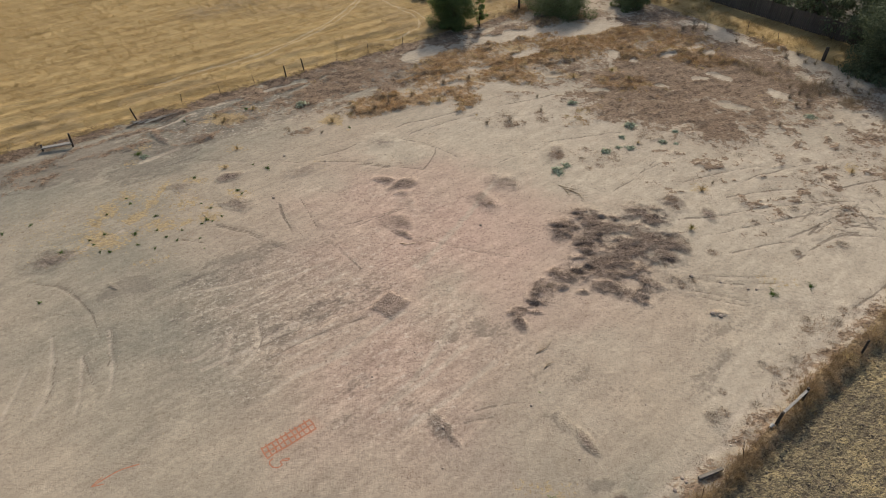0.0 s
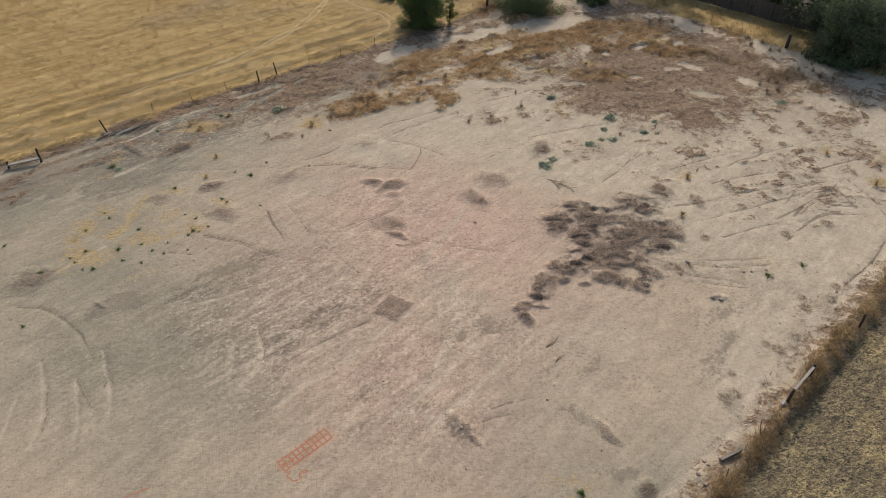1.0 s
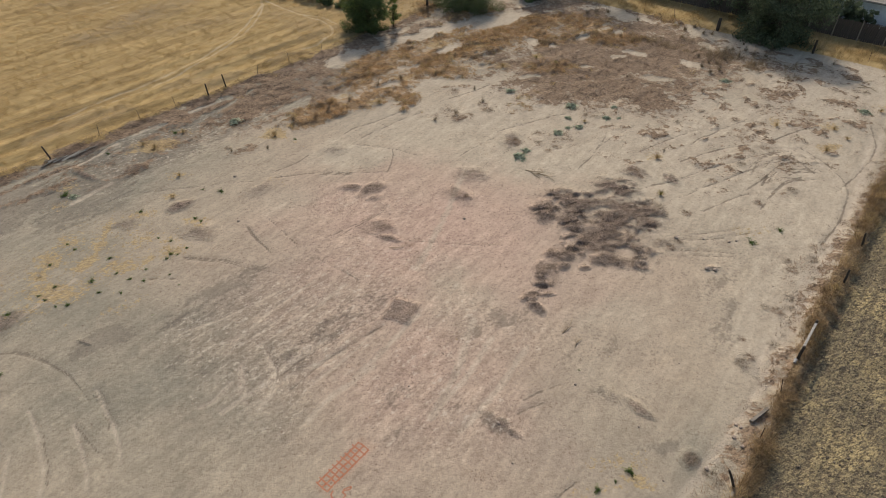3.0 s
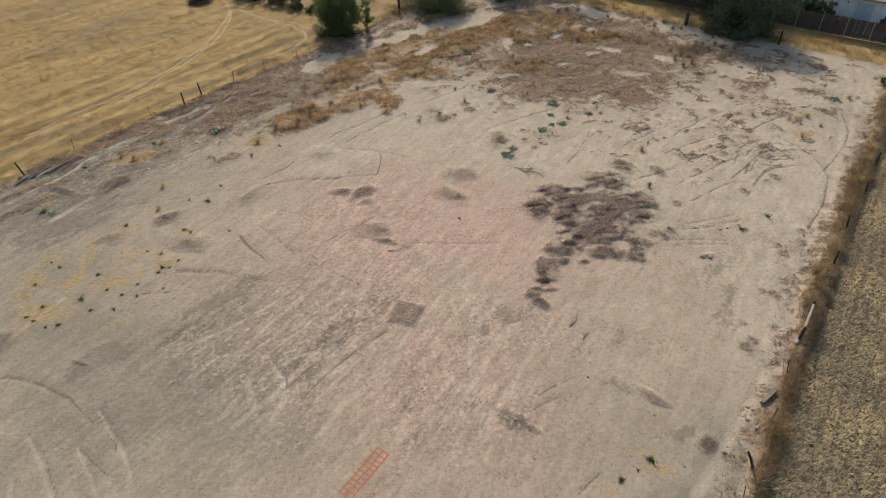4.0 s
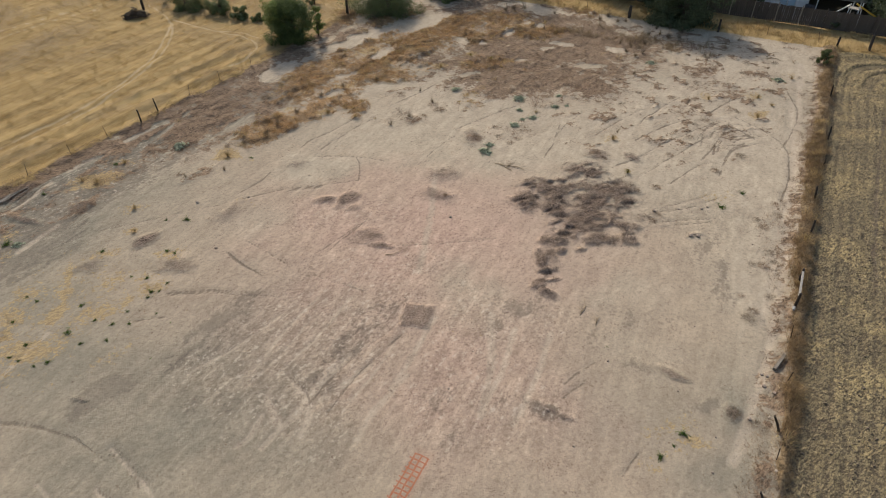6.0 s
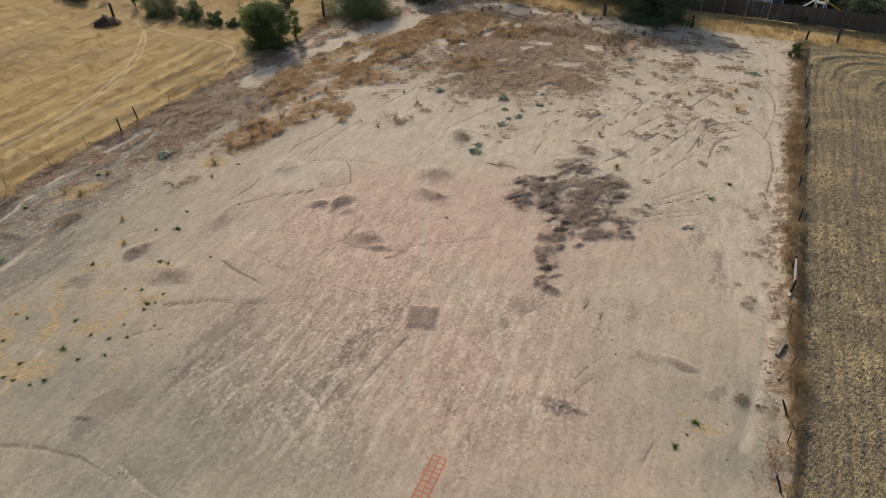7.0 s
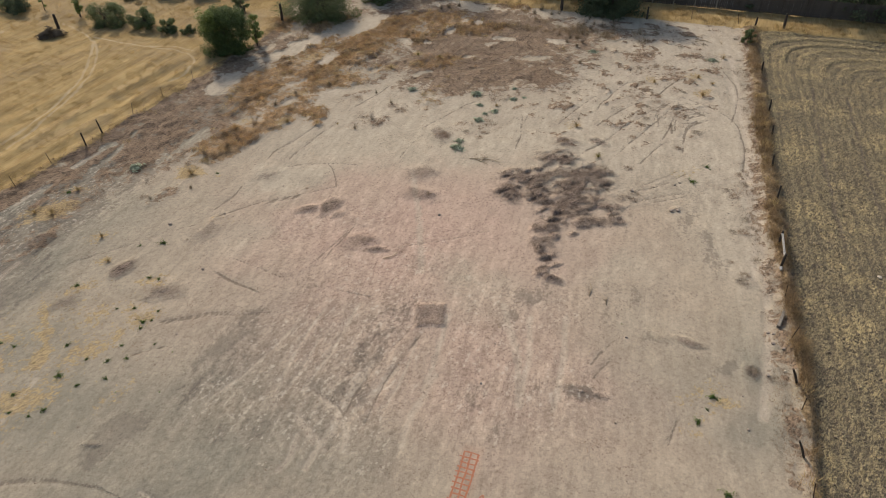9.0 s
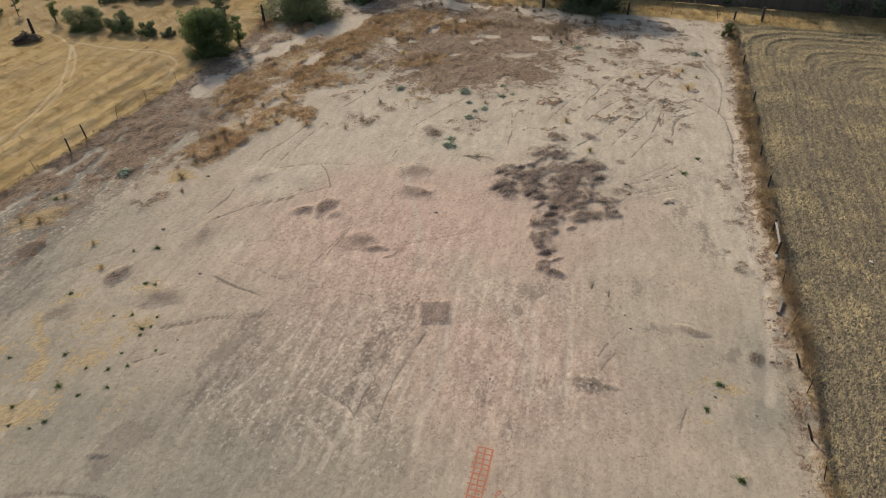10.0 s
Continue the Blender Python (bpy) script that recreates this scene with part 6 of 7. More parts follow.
for x, y, s in ((3.3, 46.4, 0.75), (27.0, 46.3, 0.7), (2.0, 54.6, 0.9), (-3.0, 51.2, 0.9), (-6.0, 48.7, 0.9), (-7.8, 48.4, 0.8), (8.0, 48.8, 0.6), (33.0, 59.9, 1.1), (34.4, 60.3, 1.1), (34.3, 58.5, 0.9), (35.1, 58.2, 1), (30.6, 53.1, 0.9), (29.8, 51.1, 0.9), (31.0, 51.9, 1), (31.4, 51.3, 1.1), (32.7, 51.9, 1.1), (30.9, 50.0, 0.9), (29.8, 49.7, 0.9), (34.5, 52.5, 1), (36.0, 52.3, 1.2), (37.1, 51.9, 1), (38.7, 53.4, 1), (36.0, 53.6, 0.9), (34.9, 54.0, 0.9), (38.1, 54.5, 0.8), (36.7, 55.0, 0.7), (33.3, 53.2, 0.9), (26.0, 66.7, 1.1), (24.8, 66.4, 1), (27.2, 66.3, 1.2)):
    place(STALKS, x, y, s)
for x, y, s in ((29.4, 63.5, 0.9), (17.3, 61.3, 0.8), (25.3, 59.1, 0.7), (-0.3, 53.6, 0.9), (-4.9, 49.8, 0.9), (-9.9, 44.8, 0.5), (-12.5, 44.9, 0.4), (7.9, 51.2, 0.5), (19.0, 38.0, 0.4), (42.2, 48.9, 0.6), (5.2, 47.1, 0.8), (5.2, 54.7, 0.7)):
    place(STALKS, x, y, s)
for x, y, s in ((15.0, 25.2, 0.3), (15.4, 25.0, 0.28), (2.3, 33.1, 0.22), (-1.6, 22.2, 0.12), (14.7, 28.3, 0.3), (18.2, 27.2, 0.2), (17.7, 27.2, 0.2), (16.3, 27.8, 0.2), (-5.1, 28.8, 0.12), (-3.2, 27.3, 0.12), (-14.6, 31.7, 0.12), (6.1, 16.0, 0.12), (8.0, 13.4, 0.22), (5.9, 13.3, 0.12), (10.6, 14.9, 0.18), (10.0, 14.5, 0.22), (10.1, 14.0, 0.2), (10.5, 15.1, 0.18), (-0.1, 17.6, 0.16), (-3.7, 20.6, 0.14), (-0.1, 15.5, 0.12), (4.5, 12.0, 0.14), (4.2, 18.9, 0.16), (-9.0, 40.7, 0.2), (-4.6, 41.7, 0.14), (-12.2, 41.4, 0.25)):
    place(CLOD_KIND, x, y, s)
for x, y, s in ((9.8, 19.0, 0.1), (17.9, 23.0, 0.12), (-11.9, 36.0, 0.2), (-2.6, 26.3, 0.1)):
    place(CLOD_KIND, x, y, s)

# ---- loose clods ----
def clods(name, x, y, size, mat, label):
    n = len(x)
    z = bilinear(Z, x, y)
    base = np.array([(1, 0, 0), (-1, 0, 0), (0, 1, 0), (0, -1, 0), (0, 0, 1), (0, 0, -0.3)], float)
    co = base[None] * rng.uniform(0.6, 1.3, (n, 6, 1)) * (size * 0.5)[:, None, None] * (1, 1, 0.75)
    t = rng.uniform(0, 6.28, n)
    c, s = np.cos(t)[:, None], np.sin(t)[:, None]
    co = np.stack([co[..., 0] * c - co[..., 1] * s, co[..., 0] * s + co[..., 1] * c, co[..., 2]], -1) + np.stack([x, y, z + size * 0.1], -1)[:, None]
    f = np.array([(0, 2, 4), (2, 1, 4), (1, 3, 4), (3, 0, 4), (2, 0, 5), (1, 2, 5), (3, 1, 5), (0, 3, 5)])
    tris = (6 * np.arange(n)[:, None, None] + f[None]).reshape(-1, 3)
    return tagged(new(name, mesh_from_arrays(name, co.reshape(-1, 3), tris, mat)), label, "soil", kind="stuff")


x, y = scatter(2, 70, 2, 46, 11, lambda x, y: smooth(bilinear(MASK["STUBBLE"], x, y), 0.5, 0.9) * (far_side(x, y) < 1) * (0.3 + 0.7 * smooth(fbm(x, y, 1.0, 3, 51), 0.35, 0.6)))
clods("field_clods", x, y, 0.05 + 0.12 * rng.random(len(x)) ** 2, FIELDCLOD, "brown clods of turned soil in the stubble")
x, y = scatter(-34, 50, 8, 66, 1.8, lambda x, y: smooth(fbm(x, y, 2.5, 3, 53), 0.42, 0.75) * (y < edge_left(x)) * (y > edge_strip(x)) * (far_side(x, y) < 0))
clods("lot_crumbs", x, y, 0.03 + 0.06 * rng.random(len(x)) ** 3, CLOD, "small crumbs of soil on the scraped lot")
x, y = scatter(-34, 50, 8, 66, 5.0, lambda x, y: smooth(fbm(x, y, 1.8, 3, 55), 0.45, 0.8) * (y < edge_left(x)) * (y > edge_strip(x)) * (far_side(x, y) < 0))
blades("loose_twigs", x, y, rng.uniform(0.05, 0.16, len(x)), rng.uniform(0.01, 0.02, len(x)), rng.uniform(2.0, 6.0, len(x)),
       rng.uniform(-3.14, 3.14, len(x)), MATTED, "dry stems scattered over the dirt")



def rut_crumbs():
    """Crumbs of soil thrown up along the wheel ruts, in broken lines."""
    xs, ys = [], []
    for points in RIDGES:
        p = eased(points, 6)
        gone = np.concatenate([[0], np.cumsum(np.hypot(*np.diff(p, axis=0).T))])
        s = np.arange(0, gone[-1], 0.055)
        x, y = np.interp(s, gone, p[:, 0]), np.interp(s, gone, p[:, 1])
        x, y = x + 0.22 * (fbm(x, y, 0.9, 3, 56) - 0.5), y + 0.22 * (fbm(x, y, 0.9, 3, 57) - 0.5)
        keep = rng.random(len(s)) < smooth(fbm(x, y, 0.9, 3, 58), 0.36, 0.56)
        xs.append(x[keep] + rng.normal(0, 0.045, keep.sum()))
        ys.append(y[keep] + rng.normal(0, 0.045, keep.sum()))
    x, y = np.concatenate(xs), np.concatenate(ys)
    clods("rut_crumbs", x, y, 0.025 + 0.055 * rng.random(len(x)) ** 2, RIDGE, "broken lines of soil crumbs left by wheels")


rut_crumbs()
x, y = scatter(-26, 22, 13, 46, 40, lambda x, y: smooth(bilinear(MASK[MULCH], x, y), 0.5, 0.8) * (1 - heap(x, y)))
clods("dug_crumbs", x, y, 0.025 + 0.05 * rng.random(len(x)) ** 2, DARKCLOD, "brown crumbs of soil on the dug patches")

# ---- trees and bushes ----
oak = make_tree("tree", 0.6, 67.2, 4.6, 2.9, LEAF, "dense dark green broadleaf tree beside the old fence", 130, 290, 0.07, 0.02, 0.1, 4, 3)
shoots = [(-1.7 + 0.8 * pick.uniform(-1, 1), -0.5 + 0.9 * pick.uniform(-1, 1), 3.4 + 0.8 * pick.uniform(-1, 1)) for _ in range(26)]
c, o = canopy(shoots, 60, 0.42)
part("crown", leaves("crown", c, o, 0.085 * rng.uniform(0.6, 1.2, len(c)), PALELEAF), oak, "paler yellow-green young shoots")
make_tree("sapling", 3.5, 67.4, 3.3, 1.0, PALELEAF, "slender pale green sapling beside the dense tree", 26, 60, 0.1, 0.22, 0.05, 2, 5)
make_tree("bush", 12.4, 71.4, 4.6, 4.2, BUSHLEAF, "wide grey-green bush at the edge of the lot", 110, 200, 0.085, 0.02, 0.09, 6, 7, category="bush")
make_tree("bush", 20.6, 73.6, 3.6, 2.4, BUSHLEAF, "dull green bush shading the sand", 50, 130, 0.12, 0.05, 0.08, 4, 8, category="bush")
make_tree("bush", -7.6, 81.2, 2.3, 2.3, BUSHLEAF, "rounded olive green bush in dry grass", 50, 200, 0.07, 0.02, 0.06, 5, 9, category="bush")
make_tree("bush", -4.6, 78.2, 2.0, 1.7, BUSHLEAF, "uneven olive green bush in dry grass", 40, 180, 0.07, 0.02, 0.05, 5, 10, category="bush")
make_tree("bush", -2.6, 75.7, 1.3, 1.3, BUSHLEAF, "small low green bush in dry grass", 26, 110, 0.09, 0.03, 0.04, 4, 11, category="bush")
make_tree("bush", -1.2, 74.0, 0.9, 0.9, BUSHLEAF, "small low green bush in dry grass", 18, 90, 0.08, 0.03, 0.04, 4, 12, category="bush")
make_tree("bush", -14.6, 91.5, 2.6, 2.2, DARKLEAF, "dark green bush at the far side of the dry field", 40, 120, 0.11, 0.03, 0.06, 4, 13, category="bush")
make_tree("sapling", -9.4, 85.4, 3.0, 0.9, PALELEAF, "slender yellow-green sapling in dry grass", 20, 50, 0.1, 0.25, 0.04, 2, 14)
make_tree("sapling", -12.4, 89.6, 2.6, 0.7, PALELEAF, "slender yellow-green sapling in dry grass", 16, 50, 0.1, 0.25, 0.04, 1, 15)
for k, (tx, ty, th, tr) in enumerate(((-2.2, 90.5, 2.4, 2.4), (1.2, 88.2, 2.6, 2.4), (4.4, 86.0, 2.4, 2.2), (7.6, 84.0, 2.2, 2.0))):
    make_tree("bush", tx, ty, th, tr, DARKLEAF, "dark green bush in a dense hedge row", 40, 120, 0.12, 0.03, 0.06, 4, 20 + k, category="bush")
make_tree("bush", 5.6, 77.0, 2.2, 1.0, BUSHLEAF, "narrow grey-green bush in dry grass", 20, 70, 0.1, 0.1, 0.05, 3, 25, category="bush")
make_tree("shade_tree", 40.6, 55.6, 6.6, 4.6, DARKLEAF, "big dense dark green tree at the lot's far corner", 170, 190, 0.11, 0.01, 0.2, 3, 30)
# hedge row added to cover the pale garden and keep it dark
for k in range(8):
    p = Vector((31 + 0.64 * (-11 + 3.1 * k) + 0.77 * 8.8, 65 - 0.77 * (-11 + 3.1 * k) + 0.64 * 8.8))
    make_tree("hedge_bush", p.x, p.y, 3.6 + 0.5 * (k % 3), 2.4, DARKLEAF, "added dark hedge bush filling the shade behind the board fence", 36, 80, 0.14, 0.01, 0.08, 4, 50 + k, category="bush")
make_tree("shade_tree", 42.4, 61.2, 8.0, 3.8, DARKLEAF, "tall dark tree standing against the board fence", 110, 100, 0.13, 0.02, 0.2, 3, 45)
make_tree("shade_tree", 45.4, 63.5, 8.0, 4.4, DARKLEAF, "tall dark tree behind the board fence", 90, 75, 0.17, 0.1, 0.2, 2, 31)
make_tree("shade_tree", 39.0, 67.8, 13.0, 4.4, DARKLEAF, "tall dark tree behind the board fence", 80, 70, 0.18, 0.14, 0.2, 2, 32)
make_tree("shade_tree", 29.8, 79.4, 12.0, 4.6, DARKLEAF, "tall dark tree behind the board fence", 80, 70, 0.18, 0.12, 0.2, 2, 33)
make_tree("shade_tree", 24.0, 84.0, 12.5, 4.6, DARKLEAF, "tall dark tree beyond the dry grass", 80, 70, 0.18, 0.1, 0.2, 2, 34)
for k, (tx, ty) in enumerate(((60.2, 45.4), (66.2, 42.2), (71.2, 37.0), (23.0, 92.0))):
    make_tree("shade_tree", tx, ty, 9.5, 3.8, DARKLEAF, "tall dark tree behind the board fence", 80, 70, 0.17, 0.03, 0.2, 2, 60 + k)
make_tree("shade_tree", 61.8, 39.2, 9.0, 3.9, DARKLEAF, "leafy dark tree overhanging the board fence", 70, 110, 0.15, 0.06, 0.14, 2, 35)
make_tree("shade_tree", 66.5, 34.5, 9.0, 4.0, DARKLEAF, "leafy dark tree overhanging the board fence", 70, 110, 0.16, 0.06, 0.15, 2, 36)
make_tree("bush", 47.6, 58.6, 4.2, 2.2, DARKLEAF, "tall dark garden bush beside the white house", 40, 120, 0.13, 0.06, 0.08, 3, 40, category="bush")
make_tree("bush", 49.4, 56.6, 3.4, 1.6, DARKLEAF, "tall dark garden bush beside the white house", 34, 110, 0.12, 0.06, 0.07, 3, 41, category="bush")
make_tree("bush", 50.6, 55.3, 2.6, 1.2, DARKLEAF, "dark garden bush beside the white house", 30, 110, 0.1, 0.08, 0.06, 3, 37, category="bush")
make_tree("bush", 45.0, 41.0, 1.5, 0.8, BUSHLEAF, "dark green shrub at the end of the wire fence", 30, 170, 0.05, 0.04, 0.04, 3, 38, category="bush")
make_tree("bush", 54.0, 47.4, 1.3, 1.2, DARKLEAF, "low dark shrub at the foot of the board fence", 22, 90, 0.09, 0.04, 0.04, 3, 39, category="bush")


# ---- fences ----
def wooden_post(x, y, h, w, label, lean=(0, 0), mat=POSTWOOD, group="fence posts"):
    e = new("fence_post", mesh("fence_post", tube([(-0.2 * lean[0], -0.2 * lean[1], -0.3), (lean[0] * 0.52, lean[1] * 0.48, h * 0.5), (lean[0], lean[1], h)], (w / 2, w / 2, w * 0.42), 8, 0.08), mat))
    e.matrix_basis = pose(x, y, ground_z(x, y), 0, 0, pick.uniform(0, 90))
    return tagged(e, label, "post", group)


def steel_post(x, y, h, lean=(0, 0)):
    m = Matrix.Rotation(pick.uniform(0, 3.14), 4, "Z") @ Matrix.Shear("XY", 4, (lean[0], lean[1]))
    e = thing("steel_fence_post", x, y, "thin rusty steel fence post in dry weeds", "post", "steel posts")
    part("stem", mesh("stem", joined(block(0.034, 0.01, h, 0, (0, 0, -0.2), m), block(0.01, 0.03, h, 0, (0, 0.015, -0.2), m)), STEEL), e)
    return e


for x, y, h, lx in ((-22.4, 49.3, 0.9, 0.1), (-19.6, 51.2, 0.9, 0.1), (-17.1, 53.2, 0.9, 0.12), (-10.5, 58.0, 0.95, 0.12), (-7.6, 60.0, 0.9, 0.05), (-4.4, 62.3, 0.9, 0.02)):
    steel_post(x, y, h + 0.2, (-lx, 0))
wooden_post(-14.6, 54.7, 1.08, 0.12, "dark weathered wooden fence post by dry grass", (-0.12, 0.02))
wooden_post(-13.2, 56.0, 1.15, 0.11, "dark weathered wooden fence post by dry grass", (-0.14, 0.02))
wooden_post(-25.3, 46.7, 1.1, 0.12, "dark leaning wooden fence post by dry grass", (-0.2, 0.1))
wooden_post(8.0, 71.7, 1.8, 0.28, "thick dark wooden pole standing beside the bush", (-0.05, 0.0), group="")
wooden_post(-12.1, 82.8, 1.5, 0.3, "short dark wooden post in the brush pile", (-0.05, 0))
wooden_post(-3.7, 79.6, 1.4, 0.16, "dark wooden post between two bushes", (0, 0))
for x, y, h, lx, ly in ((25.3, 24.9, 0.9, 0.1, 0.1), (21.8, 22.2, 0.9, 0.08, 0.06), (29.8, 27.9, 0.9, 0.05, 0.1), (33.4, 30.6, 1.0, 0.1, 0.12), (39.5, 35.6, 1.0, 0.02, 0.1)):
    wooden_post(x, y, h, 0.13, "dark split wooden post in the fence weeds", (lx, ly))
for x, y in ((11.1, 14.2), (7.4, 11.3), (13.6, 16.2), (3.8, 8.5), (49.2, 45.0), (46.0, 48.8), (31.2, 65.5), (33.2, 62.4)):
    steel_post(x, y, 1.25, (0.12, 0.25))
wooden_post(8.6, 12.3, 0.85, 0.11, "dark leaning wooden post in the fence weeds", (0.3, 0.35))
wooden_post(5.2, 9.8, 0.85, 0.1, "dark leaning wooden post in the fence weeds", (0.35, 0.3))
wooden_post(52.1, 41.6, 1.5, 0.26, "stout dark wooden corner post in golden grass", (0.12, 0.0))
wooden_post(49.8, 43.5, 0.9, 0.2, "short dark stump post in golden grass", (0.2, 0.0))
wooden_post(36.2, 59.0, 1.3, 0.34, "stout dark wooden post beside golden grass", (0.03, 0))
wooden_post(42.0, 51.6, 1.3, 0.22, "broken dark wooden post at the end of the grass strip", (0.08, 0))


def rail(a, b, w, t, mat, parent, name="rail"):
    """A squared bar between two points, w wide and t deep."""
    a, b = Vector(a), Vector(b)
    z = (b - a).normalized()
    x = z.cross(Vector((0, 0, 1))).normalized()
    y = z.cross(x)
    q = Matrix((x, y, z)).transposed().to_4x4()
    return part(name, mesh(name, block(w, t, (b - a).length, 0.008, a, q), mat), parent)


def fence_brace(x0, y0, x1, y1, h0, h1, z0, z1, w, mat, label, thick=0.19):
    e = thing("fence_brace", x0, y0, label, "fence")
    dx, dy = x1 - x0, y1 - y0
    part("post", mesh("post", tube([(0, 0, -0.3), (0.03, 0, h0)], (thick / 2, thick * 0.45), 8, 0.1), POSTWOOD), e, "dark weathered post")
    part("post", mesh("post", tube([(dx, dy, -0.3), (dx + 0.03, dy + 0.03, h1)], (thick / 2, thick * 0.45), 8, 0.1), POSTWOOD), e, "dark weathered post")
    rail((0.0, 0.0, z0), (dx, dy, z1), w, 0.07, mat, e)
    return e


fence_brace(15.65, 17.85, 17.42, 19.2, 0.88, 0.92, 0.68, 0.76, 0.12, GREYWOOD, "wooden fence brace with a pale grey rail between dark posts", 0.16)
fence_brace(-28.7, 42.6, -30.7, 41.9, 1.15, 0.55, 0.35, 0.3, 0.34, GREYWOOD, "broken fence brace with a pale plank between dark posts", 0.16)
beam = new("timber", mesh("timber", block(0.15, 0.15, 1.28, 0.012), OLDTIMBER))
beam.matrix_basis = pose(11.17, 15.02, ground_z(11.7, 15.2) + 0.1, 90, 0, 112)
tagged(beam, "short weathered timber lying beside the fence weeds", "timber")
for k in range(13):
    u = k / 12
    x, y, l = -25.0 + 2.9 * u + pick.uniform(-0.15, 0.15), 46.35 + 1.35 * u + pick.uniform(-0.25, 0.2), pick.uniform(0.6, 1.7)
    b = new("loose_board", mesh("loose_board", block(pick.uniform(0.08, 0.15), 0.03, l, 0.006), (OLDTIMBER, GREYWOOD, OLDTIMBER)[k % 3]))
    b.matrix_basis = pose(x, y, ground_z(x, y) + 0.06 + 0.015 * (k % 5), 90 + pick.uniform(-4, 3), pick.uniform(-25, 25), -62 + pick.uniform(-28, 28))
    tagged(b, "weathered grey board lying in a heap by the fence", "board", "fallen boards")


def board_fence():
    """Six-foot board fence along the far gardens."""
    ax, ay = 0.64, -0.77
    fx, fy = 31 + 5.8 * 0.77 - 8 * ax, 65 + 5.8 * 0.64 - 8 * ay
    turn = math.degrees(math.atan2(ay, ax))
    e = thing("board_fence", fx, fy, "dark weathered wooden board fence behind the dry grass", "fence", turn=turn)
    boards = [mesh("board", block(0.178, 0.02, h, 0.006, (0, 0, 0.03)), FENCEWOOD) for h in (1.78, 1.84, 1.8)]
    wide = [mesh("board", block(0.192, 0.02, h, 0.004, (0, 0, 0.03)), FENCEWOOD) for h in (1.82, 1.86)]
    n = 280
    for k in range(n):
        s = k * 0.195
        gapped = s < 34
        me = pick.choice(boards) if gapped else pick.choice(wide)
        part("board", me, e, m=pose(s, 0, pick.uniform(-0.02, 0.02), 0, pick.uniform(-0.8, 0.8), 0))
    post = mesh("post", block(0.1, 0.1, 2.05, 0.006), PALEWOOD)
    # dark copy for the outer posts; at the shaded end it paints in shade
    dark_post = mesh("post", block(0.1, 0.1, 2.05, 0.006), FENCEWOOD)
    for k in range(24):
        part("post", post if 8 < k < 15 else dark_post, e, "squared post", pose(k * 2.34, -0.075, 0, 0, 0, 0))
    for z in (0.35, 1.5):
        rail((0, 0.05, z), (n * 0.195, 0.05, z), 0.04, 0.09, FENCEWOOD, e)
    return e


board_fence()


# ---- gardens beyond the fence ----
def along(s, d, z=0.0):
    """A point s metres along the lot's far end and d beyond it."""
    return Vector((31 + 0.64 * s + 0.77 * d, 65 - 0.77 * s + 0.64 * d, z))


